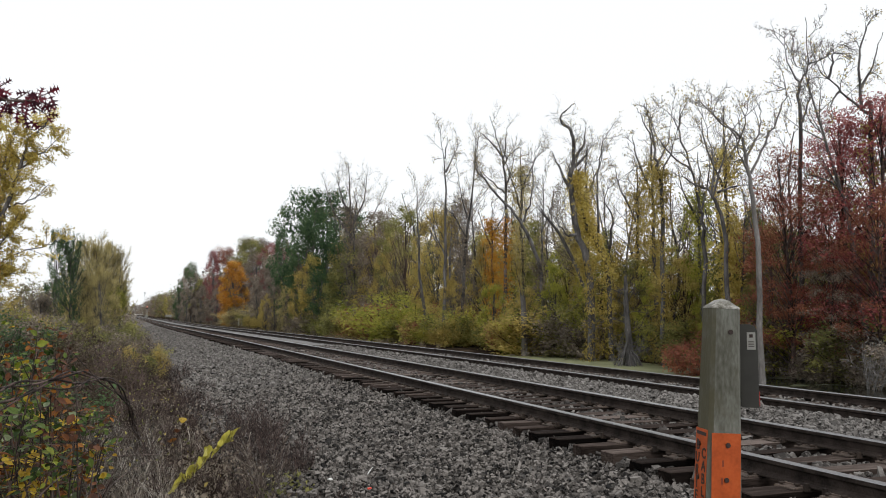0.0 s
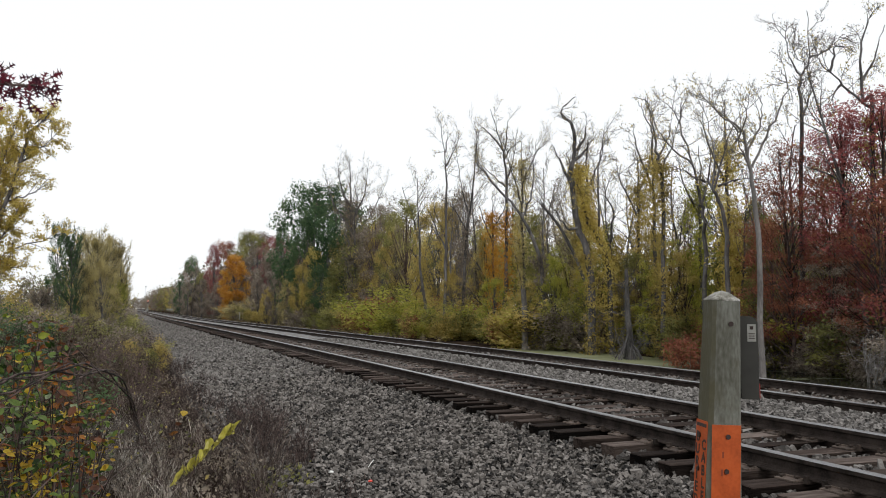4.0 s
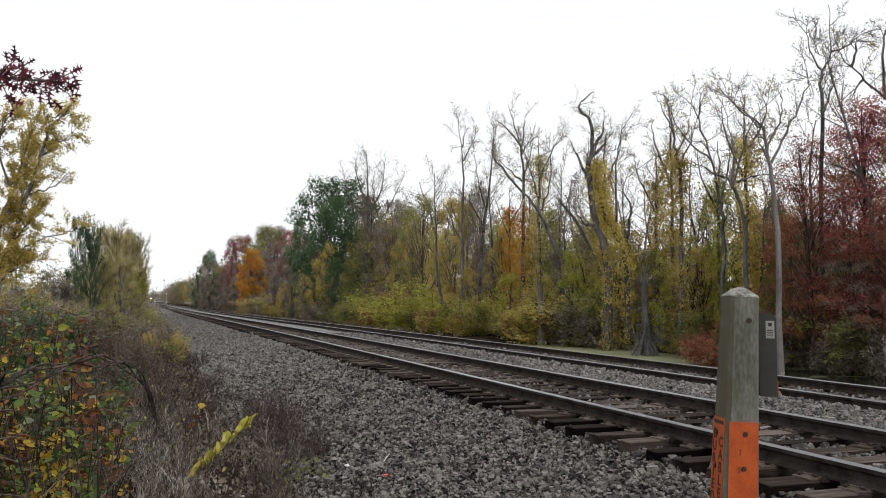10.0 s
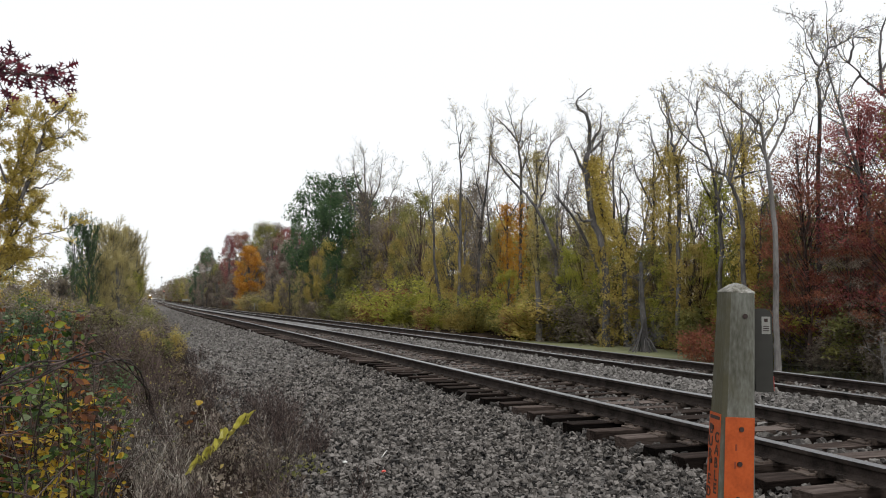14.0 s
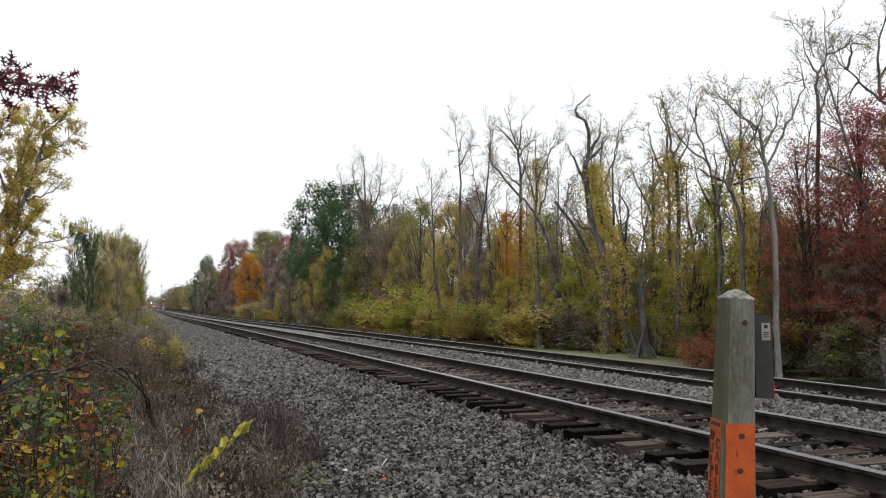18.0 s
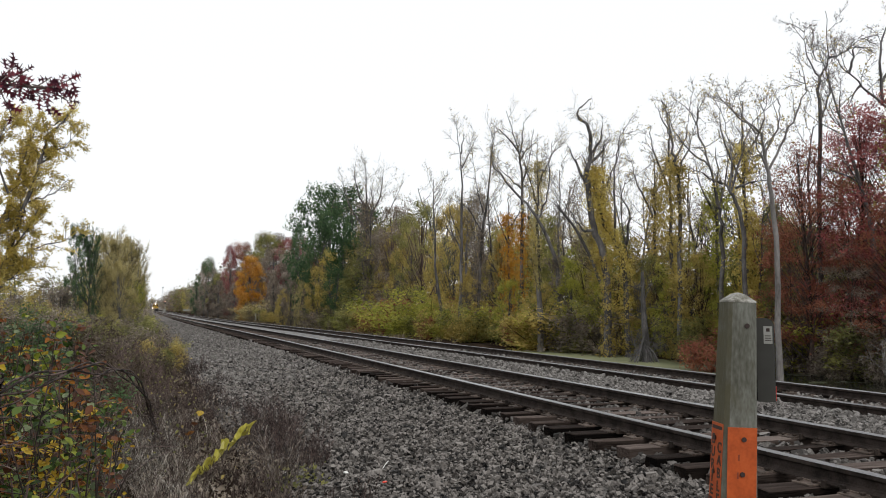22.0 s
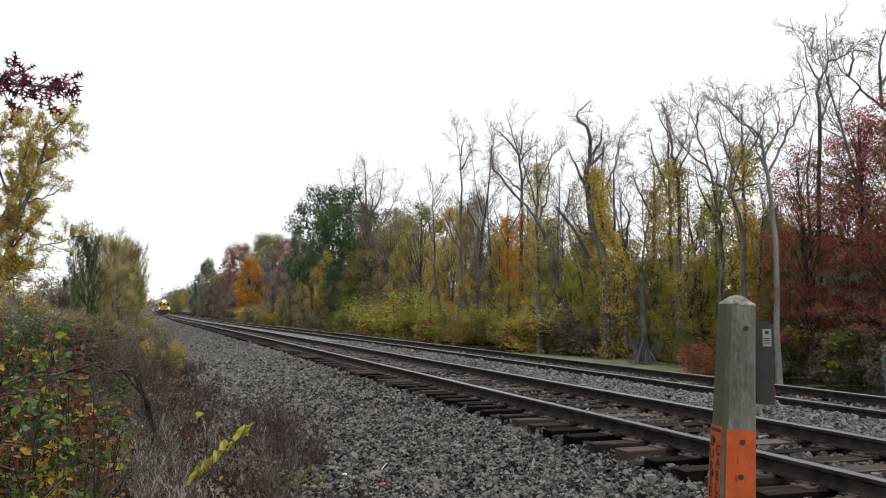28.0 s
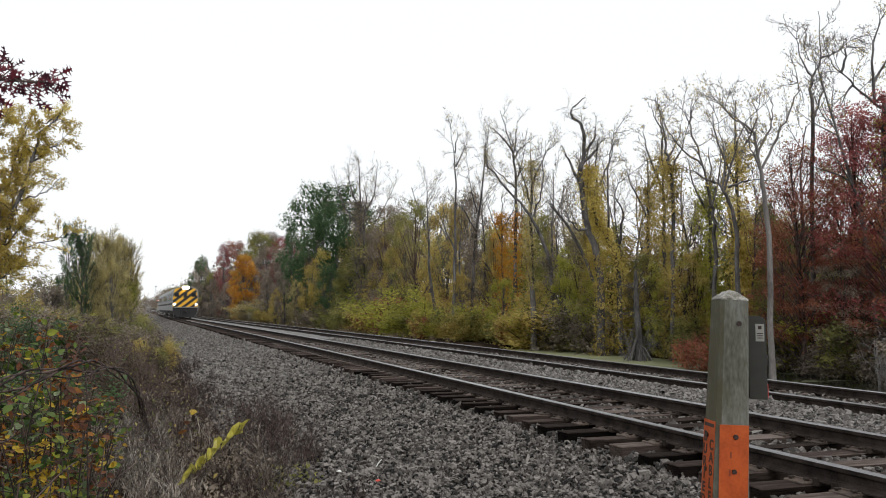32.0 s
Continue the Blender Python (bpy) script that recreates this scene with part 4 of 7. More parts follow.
def feature_tree(seed, x, y, limbs, r, label, pale=False, vine=None, twigs=2.2, colour="gold", vine_top=7.0, vine_w=0.21, reach=1.0):
    """A tree of its own shape: limbs as (across, height) lines, twigs grown along them."""
    rng = np.random.default_rng(seed)
    across, away = np.array([0.94, -0.34, 0]), np.array([0.34, 0.94, 0])
    segs, tips, stem = [], [], []
    z0 = soil(x, y)
    for k, line in enumerate(limbs):
        drift = 0.0 if k == 0 else rng.uniform(-0.16, 0.16)
        pts = [across * u + away * drift * (h - line[0][1]) + np.array([0, 0, h - 1.05 - z0]) for u, h in line]
        if k == 0:
            pts[0][2] = -0.3
        p = spline(pts, 5)
        p[1:-1] += rng.normal(0, 0.03, (len(p) - 2, 3))
        n = len(p) - 1
        ra = r * 0.54 if k == 0 else r * 0.25
        for i in range(n):
            f0, f1 = i / n, (i + 1) / n
            flare = 1.35 if k == 0 and i == 0 else 1.0
            segs.append((*p[i], *p[i + 1], max(ra * (1 - 0.85 * f0) ** 1.2 * flare, 0.013), max(ra * (1 - 0.85 * f1) ** 1.2, 0.012)))
            if k == 0:
                stem.append(segs[-1])
            if f0 > (0.5 if k == 0 else 0.15):
                for _ in range(rng.poisson(1.25 * twigs * np.linalg.norm(p[i + 1] - p[i]))):
                    d = unit(unit(p[i + 1] - p[i]) * 0.6 + rng.normal(0, 0.6, 3) + np.array([0, 0, 0.12]))
                    grow(rng, p[i], d, rng.uniform(0.5, 1.35) * reach, 0.016, 1, 3, segs, tips, 0.2, 5, 0.7, 0.16, 0.06, 0.3, 0.5)
    t = thing("bare_tree", pose(x, y, z0), label, "tree", "bare trees of the wood")
    part("trunk", wood_mesh("trunk", segs, M_BARK_PALE if pale else M_BARK), t)
    tips = np.array(tips)
    if len(tips):
        few = tips[rng.random(len(tips)) < 0.16]
        part("last_leaves", mesh_np("last_leaves", *leaves(rng, few, 2, 0.1, 0.04), LEAF[colour]), t)
    if vine:
        v = []
        for s in stem:
            if s[2] < vine_top:
                v += [np.array(s[:3]) + (np.array(s[3:6]) - np.array(s[:3])) * f for f in rng.random(int(130 * vine_w))]
        v = np.array(v)
        v[:, :2] += rng.normal(0, vine_w, (len(v), 2))
        part("vine_leaves", mesh_np("vine_leaves", *leaves(rng, v, 13, 0.11, 0.08, 0.6, simple=True), LEAF[vine]), t, "climbing vine with %s leaves" % COLOUR_WORDS[vine])
    return t


# ---- the wood beyond the tracks ----
feature_tree(101, 16.0, 35.0, [[(0.0, 0), (-0.06, 4.22), (-0.59, 6.08), (-0.9, 8.51), (-0.72, 9.63), (-0.76, 10.86), (-1.26, 11.36), (-1.25, 11.81), (-0.64, 12.34)], [(-0.84, 9.07), (-0.11, 9.85), (0.01, 10.41)], [(-0.72, 9.63), (-0.22, 10.35), (-0.15, 11.14)], [(-0.95, 8.18), (-1.44, 9.29), (-1.76, 10.07)], [(-0.59, 5.97), (-1.14, 5.97), (-1.95, 7.29)]], 0.36, "dead tree with a broken, hooked crown and vine at its foot", vine="gold", vine_top=4.5, twigs=0.9)
feature_tree(102, 17.0, 34.8, [[(0.0, 0), (-0.18, 4.23), (-1.04, 6.21), (-1.41, 7.65), (-1.55, 9.32), (-1.44, 10.21)], [(-0.06, 5.22), (0.07, 6.76), (-0.3, 7.87), (1.1, 9.1)], [(-0.61, 5.22), (-0.63, 8.31), (-0.44, 10.1), (-0.21, 10.77)]], 0.26, "leaning forked bare tree with a yellow vine high up", vine="yellow", vine_top=9)
feature_tree(103, 15.0, 52.1, [[(0.0, 0), (0.04, 5.01), (0.11, 9.75), (0.03, 12.07), (-0.28, 14.71)], [(0.11, 11.61), (1.18, 13.86)], [(0.06, 12.54), (0.26, 14.09)], [(0.05, 6), (-0.9, 8.2), (-1.6, 9.2)]], 0.24, "straight bare grey tree, forked near the top", twigs=2.0)
feature_tree(104, 17.0, 47.4, [[(0, 0), (0.32, 6.1), (0.27, 10.4), (0.06, 12.27), (-0.65, 14.6)], [(0.2, 11.41), (0.63, 12.13), (1.49, 12.86)], [(0.17, 11.55), (0.35, 13.0), (0.49, 14.02)], [(0.26, 9.68), (-0.66, 10.54), (-1.45, 11.4)], [(0.13, 11.99), (-0.94, 13.29), (-1.44, 13.72)], [(0.31, 9.97), (0.77, 11.41), (1.14, 13.58)]], 0.27, "bare tree of many limbs over an orange vine", vine="orange", vine_top=7.5, twigs=2.0)
feature_tree(105, 16.5, 40.5, [[(0.0, 0), (-0.3, 4.48), (-1.03, 6.59), (-1.89, 7.84), (-3.63, 9.84), (-3.81, 10.6), (-3.56, 11.86)], [(-1.27, 7.09), (-0.77, 8.34), (-0.63, 10.35), (0, 11.11)]], 0.24, "bare tree leaning far over, brown vine on its trunk", vine="brown", vine_top=5)
feature_tree(106, 16.0, 51.7, [[(0.0, 0), (0.33, 6.38), (0.79, 9.9), (1.02, 12.53), (1.1, 13.93)], [(0.48, 8.52), (0.02, 10.37), (-0.28, 12.84)], [(0.4, 7.29), (-0.74, 8.98), (-1.96, 9.59)]], 0.22, "slender bare tree wrapped in brown vine", vine="brown", vine_top=7)
feature_tree(107, 16.5, 25.8, [[(0.0, 0), (-0.04, 4.89), (-0.52, 6.65), (-1.13, 7.06), (-2.05, 7.58)], [(-0.47, 6.65), (0.15, 8.83), (1.32, 10.2)], [(-0.52, 6.75), (-0.44, 8.1), (-0.86, 9.98)], [(-0.31, 6.75), (0.62, 7.04), (1.24, 7.01)]], 0.2, "dark bare tree with wide forked limbs", twigs=2.2, reach=0.8)
feature_tree(108, 17.5, 28.5, [[(0.0, 0), (0.04, 5.15), (-0.1, 6.61), (-0.41, 8.08), (-0.99, 10.02), (-1.32, 10.54)], [(-0.41, 8.08), (-1.3, 8.82), (-1.85, 9.56), (-2.17, 10.71)], [(-0.94, 9.79), (-0.69, 10.94)], [(-0.05, 6.38), (0.62, 8.65), (1.2, 9.46)]], 0.19, "bare tree with curved upswept limbs", twigs=2.2, reach=0.8)
feature_tree(109, 14.3, 21.6, [[(0.0, 0), (-0.02, 4.49), (-0.24, 6.52), (-0.43, 7.76), (-1.12, 8.38), (-1.51, 8.83)], [(-0.19, 6.69), (0.37, 7.94), (0.93, 9.15), (0.7, 9.82)], [(-0.43, 7.76), (-0.77, 8.12), (-1.85, 9.1)], [(-0.31, 7.05), (0.11, 8.21), (0.18, 9.01)], [(-0.27, 6.87), (-0.53, 7.23), (-0.78, 7.76)]], 0.19, "pale grey dead tree standing in the swamp", True, twigs=3.4, reach=0.75)
feature_tree(110, 17.5, 23.3, [[(0, 0), (0.24, 8.31), (0.3, 10.38), (0.61, 11.07), (0.58, 12.86)], [(0.35, 9.0), (0.65, 9.99), (0.55, 10.87), (-0.06, 11.47)], [(0.61, 11.12), (1.2, 11.37), (1.9, 11.97)], [(0.34, 10.28), (-0.07, 11.27), (-0.04, 12.36)]], 0.17, "tall bare tree with a few dry leaves at the top", twigs=2.7, reach=0.8, colour="brown")
feature_tree(111, 18.5, 21.2, [[(0.0, 0), (0.31, 8.55), (0.01, 9.2), (0.03, 11.26), (0.43, 12.11)], [(0.23, 8.92), (-0.67, 9.67), (-1.47, 10.41), (-1.64, 10.88)], [(0.03, 9.85), (0.48, 10.79), (0.79, 11.74)], [(-0.71, 9.71), (-1.24, 8.92)], [(-1.11, 10.13), (-0.9, 10.98), (-0.26, 10.79)]], 0.2, "tall bare tree with a long slanting limb", twigs=2.4, reach=0.8, vine="gold", vine_top=8.5)
feature_tree(112, 17.0, 30.7, [[(0.0, 0), (0.07, 7.33), (-0.14, 9.0), (-0.41, 10.69), (-0.58, 11.42)], [(0.02, 8.04), (0.7, 9.49), (1.15, 11.3)], [(-0.19, 9.49), (-0.59, 10.45), (-0.94, 11.17)]], 0.2, "bare tree clad in golden vine to mid height", vine="gold", vine_top=8.6, twigs=2.2, reach=0.8)
# slim trunks hidden in columns of vine: x, y, height of the vine, colour
for k, (x, y, h, vc) in enumerate(((18.0, 32.5, 9.3, "gold"), (18.0, 27.4, 8.8, "yellow"), (18.0, 50.5, 7.9, "orange"), (18.2, 46.3, 10.6, "straw"), (18.0, 38.3, 9.2, "yellow"), (17.0, 56.5, 8.8, "gold"), (19.0, 36.0, 8.4, "gold"), (18.5, 30.0, 7.4, "lime"))):
    w = 0.25 - 0.5 * R.random()
    feature_tree(130 + k, x, y, [[(0, 0), (w, h * 0.5), (w * 1.4, h), (w * 1.2, h + 1.8)], [(w * 1.3, h * 0.92), (w + 0.7, h + 0.8), (w + 0.9, h + 2.0)], [(w * 1.2, h * 0.8), (w - 0.8, h + 0.4), (w - 0.9, h + 1.4)]], 0.24, "slim tree smothered in a column of %s vine" % COLOUR_WORDS[vc], vine=vc, vine_top=h, vine_w=0.29, twigs=2.0, reach=0.8)
for x, y, h, ln, vn in ((17, 60, 13.0, -3, None), (18, 45.5, 11.5, 2, "olive"), (18, 40, 11.0, 3, "yellow"), (19, 33, 10.0, 3, None), (18, 27.5, 9.5, 1, "yellow"), (19.5, 25.5, 10, -2, None), (19, 37.5, 10, -4, "olive"), (16, 56, 11, 3, None), (18, 20.5, 11.5, -3, None)):
    bare(x, y, h, ln, vine=vn)
bare(18.0, 87.0, 15.5, 0, 3, vine="brown")
leafy(24.0, 51.8, 7.5, "olive", LUMPY)
leafy(21.5, 47.3, 5.5, "lime", LUMPY)
shrub(17.5, 40.6, 3.2, "olive", 1.3)
for x, y, h, c in ((18.8, 42.0, 6.2, "lime"), (18.4, 38.2, 5.4, "lime"), (18.6, 35.0, 5.0, "olive"), (18.2, 30.8, 4.8, "gold"), (18.8, 33.0, 5.6, "lime"), (18.6, 28.4, 4.6, "olive")):
    leafy(x, y, h, c, LACY, 1.0)
leafy(16.9, 23.0, 8.4, "rust", LAYERED, 0.8)
leafy(18.4, 20.2, 9.5, "maroon", LAYERED, 0.95)
leafy(19.6, 21.4, 9.9, "maroon", LAYERED, 0.7)
leafy(18.6, 22.4, 9.6, "maroon", LAYERED, 0.7)
leafy(17.4, 19.8, 6.4, "rust", LAYERED, 0.8)
leafy(17.0, 21.4, 4.6, "brown", LAYERED, 0.8)
leafy(20.5, 25.0, 8.0, "olive", LAYERED, 0.9)
leafy(22.0, 23.0, 8.6, "rust", SPARSE, 0.9)
leafy(20.6, 20.0, 10.3, "maroon", LAYERED, 0.8)
leafy(19.7, 66.0, 11.7, "gold", FLUFFY, 0.8)
leafy(19.6, 60.0, 11.2, "brown", FLUFFY, 0.6)
leafy(18.7, 72.0, 12.0, "olive", LACY, 0.9)
leafy(18.0, 78.0, 12.3, "brown", LACY, 0.9)
leafy(19.8, 56.0, 7.6, "gold", LACY, 0.7)
leafy(18.7, 44.0, 5.5, "lime", FLUFFY, 0.8)
leafy(19.6, 42.0, 5.1, "lime", LACY, 0.9)
leafy(20.3, 30.0, 6.0, "lime", LACY, 0.7)
leafy(19.8, 33.0, 4.9, "gold", LACY, 0.9)
leafy(20.7, 38.0, 4.9, "olive", FLUFFY, 0.9)
leafy(16.7, 40.0, 4.2, "lime", FLUFFY, 0.9)
leafy(16.9, 37.0, 3.8, "lime", FLUFFY, 0.9)
leafy(17.7, 35.0, 3.9, "gold", FLUFFY, 0.8)
leafy(18.0, 33.0, 3.3, "lime", FLUFFY, 0.9)
leafy(16.1, 42.0, 3.8, "gold", FLUFFY, 1.0)
leafy(19.3, 39.0, 5.0, "lime", LACY, 0.8)
leafy(18.3, 29.0, 3.9, "lime", FLUFFY, 0.7)
leafy(17.7, 26.0, 3.5, "olive", FLUFFY, 0.7)
leafy(15.6, 52.0, 4.5, "gold", FLUFFY, 1.0)
leafy(15.8, 46.0, 4.2, "lime", FLUFFY, 0.9)
leafy(21.0, 34.0, 7.7, "straw", LACY, 0.5)
leafy(20.7, 32.0, 8.3, "brown", SPARSE, 0.8)
leafy(19.7, 28.0, 6.9, "olive", LACY, 0.55)
leafy(21.2, 36.0, 6.6, "brown", SPARSE, 0.9)
leafy(19.9, 29.0, 5.9, "gold", SPARSE, 0.8)
leafy(17.2, 23.5, 7.9, "rust", LAYERED, 0.62)
leafy(16.9, 24.0, 5.5, "rust", LAYERED, 0.7)
leafy(19.0, 22.5, 9.1, "maroon", LAYERED, 0.72)
leafy(17.6, 22.0, 6.1, "rust", LAYERED, 0.7)
leafy(17.7, 130.0, 15.7, "green", FLUFFY, 0.45)
leafy(13.0, 108.0, 6.5, "brown", FLUFFY, 0.7)
leafy(13.7, 104.0, 5.9, "straw", FLUFFY, 0.7)
leafy(12.5, 112.0, 4.4, "gold", FLUFFY, 0.9)
leafy(19.4, 106.0, 16.4, "green", LUMPY, 0.6)
leafy(17.0, 108.0, 19.0, "green", DENSE, 0.85)
leafy(19.0, 99.0, 17.0, "green", DENSE, 0.8)
leafy(21.0, 122.0, 18.5, "green", DENSE, 0.85)
leafy(16.3, 92.0, 4.0, "olive", FLUFFY, 0.9)
leafy(17.2, 90.0, 3.1, "gold", FLUFFY, 0.9)
leafy(14.9, 168.0, 12.8, "orange", CONE, 1.1)
leafy(17.5, 210.0, 19.0, "rust", DENSE, 0.8)
leafy(24.0, 205.0, 21.0, "brown", DENSE, 1.1)
leafy(25.5, 182.0, 19.0, "wine", FLUFFY, 1.1)
leafy(20.5, 178.0, 15.5, "brown", FLUFFY, 1.1)
bare(9.1, 200.0, 13.7, 0, 3)
leafy(12.8, 190.0, 16.7, "wine", FLUFFY, 0.5)
leafy(10.4, 188.0, 8.4, "brown", DENSE, 0.9)
leafy(12.9, 180.0, 7.9, "brown", FLUFFY, 0.9)
leafy(18.7, 150.0, 12.6, "wine", FLUFFY, 0.6)
leafy(16.3, 146.0, 7.9, "brown", FLUFFY, 0.9)
leafy(14.8, 126.0, 5.5, "gold", FLUFFY, 0.8)
leafy(14.4, 112.0, 6.8, "straw", FLUFFY, 0.6)
leafy(14.4, 104.0, 5.3, "brown", FLUFFY, 0.8)
leafy(7.4, 215.0, 10.3, "green", FLUFFY, 0.6)
leafy(8.6, 208.0, 8.7, "brown", DENSE, 0.8)
leafy(10.1, 200.0, 8.2, "umber", FLUFFY, 0.7)
feature_tree(113, 18.0, 88.0, [[(0, 0), (0.1, 6), (-0.2, 11), (-0.3, 14.5), (-0.5, 18.5)], [(-0.2, 10.5), (-2.2, 13.5), (-3.2, 16.8)], [(-0.1, 9.5), (2.0, 12.5), (3.6, 16.0)], [(-0.2, 11.5), (1.2, 14.5), (1.6, 17.8)], [(-0.3, 12.5), (-1.4, 15.5), (-1.8, 18.0)], [(0.1, 7.5), (1.8, 10.0), (3.4, 12.0)]], 0.5, "big bare grey tree wrapped in dead vine", vine="brown", vine_top=13.5, vine_w=0.55, twigs=2.6, reach=1.5)
leafy(16.0, 104.0, 14.9, "green", FLUFFY, 0.6)
leafy(21.0, 190.0, 19.0, "olive", DENSE, 1.1)
leafy(15.5, 97.0, 9.3, "yellow", LUMPY, 0.62)
leafy(14.2, 97.0, 7.5, "gold", LUMPY, 0.7)
leafy(15.7, 94.0, 7.3, "green", LUMPY, 0.8)
leafy(14.0, 98.0, 4.8, "olive", FLUFFY, 0.9)
leafy(18.6, 82.0, 10.1, "gold", FLUFFY, 0.6)
leafy(19.7, 78.0, 10.9, "straw", FLUFFY, 0.6)
leafy(17.3, 74.0, 7.9, "gold", FLUFFY, 0.7)
leafy(18.1, 84.0, 7.4, "brown", FLUFFY, 0.5)
leafy(19.0, 146.0, 12.5, "brown", DENSE, 0.9)
leafy(21.5, 150.0, 13.5, "wine", FLUFFY, 0.9)
leafy(24.0, 140.0, 14.0, "olive", FLUFFY, 1.0)
leafy(19.5, 134.0, 12.0, "brown", DENSE, 1.0)
leafy(17.5, 168.0, 10.0, "brown", DENSE, 1.0)
leafy(16.8, 118.0, 8.0, "gold", DENSE, 1.0)
leafy(18.6, 90.0, 10.0, "olive", DENSE, 1.0)
leafy(16.0, 300.0, 20.0, "green", DENSE, 0.7)
leafy(16.8, 320.0, 19.0, "brown", DENSE, 0.8)
leafy(16.5, 265.0, 13.0, "olive", DENSE, 0.9)
for _ in range(12):
    x = R.uniform(17.5, 23)
    y = (x + 4.7) / math.tan(radians(R.uniform(20, 43)))
    bare(x, y, 2.2 + 0.175 * math.hypot(x + 4.7, y) * R.uniform(0.8, 1.05), R.uniform(-9, 5), vine=R.choice("gold straw gold olive yellow".split()))
for x, y, h, c in ((16.6, 17.0, 1.2, "brown"), (17.2, 18.4, 1.5, "brown"), (16.9, 19.8, 1.1, "brown"), (16.6, 21.6, 1.1, "brown"), (17.6, 16.2, 2.0, "brown"), (16.8, 23.4, 1.2, "brown")):
    shrub(x, y, h, c, 1.3)
# single shrubs that stand out along the bank
shrub(14.6, 25.6, 1.9, "rust", 1.0)
shrub(16.4, 42.0, 3.0, "gold", 1.5)
shrub(15.9, 43.5, 2.4, "rust", 1.2)
shrub(16.8, 39.5, 2.4, "brown", 1.5)
shrub(15.4, 67.0, 4.0, "lime", 1.7)
shrub(15.6, 61.0, 3.6, "lime", 1.7)
shrub(15.8, 74.0, 3.4, "rust", 1.4)
# under-storey and edge, by stretches along the line
for y0, y1, n, x0, cols in ((8, 24, 14, 17.4, "brown brown brown olive"), (24, 40, 26, 17.0, "olive brown lime olive gold"), (40, 48, 14, 15.6, "olive lime gold brown"), (48, 70, 26, 14.6, "lime olive yellow lime gold rust"), (70, 100, 22, 14.6, "olive gold lime brown"), (100, 150, 20, 15.0, "olive straw gold lime")):
    for _ in range(n):
        shrub(R.uniform(x0, x0 + 4), R.uniform(y0, y1), R.uniform(1.5, 3.0), R.choice(cols.split()))
# deeper in the wood, by bearing from the crossing: degrees off the line, count, colours
for a0, a1, n, cols, tall in ((41, 51, 24, "olive brown maroon green olive", 1.1), (35, 42, 13, "olive lime gold yellow rust", 0.8), (28, 35, 8, "olive gold lime yellow gold", 0.7), (20, 28, 20, "gold olive yellow lime lime", 1.05), (12.5, 20, 24, "gold olive gold yellow olive", 1.15), (9, 12.5, 9, "rust olive brown maroon", 0.75)):
    for _ in range(n):
        x = 19.5 + 22 * R.random() ** 1.3
        y = (x + 4.7) / math.tan(radians(R.uniform(a0, a1)))
        far = math.hypot(x + 4.7, y)
        leafy(x, y, (2.4 + 0.086 * far * R.uniform(0.6, 1.1)) * tall, R.choice(cols.split()), SPARSE if R.random() < 0.25 else LUMPY if R.random() < 0.6 else CROWNS)
for _ in range(34):
    x = R.uniform(18.5, 36)
    y = (x + 4.7) / math.tan(radians(R.uniform(15, 49)))
    bare(x, y, 2.2 + 0.165 * math.hypot(x + 4.7, y) * R.uniform(0.7, 1.05), R.uniform(-8, 8))
for _ in range(13):
    x = R.uniform(19, 30)
    y = (x + 4.7) / math.tan(radians(R.uniform(20, 42)))
    leafy(x, y, 2.4 + 0.135 * math.hypot(x + 4.7, y) * R.uniform(0.75, 1.05), R.choice("brown olive gold brown".split()), SPARSE, 0.8)
# far wood to the horizon, too far off to tell tree from tree
def far_wood(name, label, seed, colour, spots):
    rng = np.random.default_rng(seed)
    pieces = []
    for x, y, h in spots:
        n = 900 if y < 500 else 700
        u = rng.normal(0, 1, (n, 3))
        u /= np.linalg.norm(u, axis=1, keepdims=True)
        lump = 1 + 0.25 * np.sin(u[:, :1] * 5 + x) * np.cos(u[:, 1:2] * 4 + y)
        c = u * rng.uniform(0.35, 1.0, (n, 1)) ** 0.6 * lump * (h * 0.33, h * 0.33, h * 0.48) + (x, y, h * 0.48 - 1)
        pieces.append(leaves(rng, c, 1, 0.25, h * (0.03 if y < 500 else 0.038), simple=True))
    tagged(part(name, mesh_np(name, *joined(pieces), LEAF[colour])), label, "trees", kind="stuff")


def far_spots(seed, n, x0, x1, y0, y1, h0, h1, power=1.6):
    r = random.Random(seed)
    return [(r.uniform(x0, x1), y0 + (y1 - y0) * r.random() ** power, r.uniform(h0, h1)) for _ in range(n)]


far_wood("far_olive_wood", "olive green far wood beside the line", 1, "olive", far_spots(1, 40, 18, 45, 220, 600, 11, 17) + far_spots(21, 34, 14, 50, 500, 1250, 12, 17) + far_spots(11, 26, -34, -9, 110, 1000, 6, 10))
far_wood("far_brown_wood", "grey brown far wood beside the line", 2, "brown", far_spots(2, 60, 16, 45, 230, 800, 13, 19) + far_spots(22, 60, 13, 50, 450, 1250, 12, 18) + far_spots(12, 20, -34, -9, 110, 1000, 6, 10) + far_spots(13, 40, -60, 60, 1360, 1600, 16, 26) + far_spots(31, 60, -60, 60, 1380, 1600, 5, 8) + far_spots(32, 30, -30, -7, 250, 1000, 3, 5))
far_wood("far_rust_wood", "rust coloured far trees beside the line", 3, "rust", far_spots(3, 22, 16, 40, 300, 900, 11, 17))
far_wood("far_green_wood", "dark green far trees beside the line", 4, "green", far_spots(4, 16, 18, 45, 200, 900, 12, 19))
far_wood("far_gold_wood", "golden far trees beside the line", 5, "gold", far_spots(5, 20, 17, 40, 260, 1000, 9, 14) + far_spots(15, 20, -30, -8, 90, 900, 5, 9))
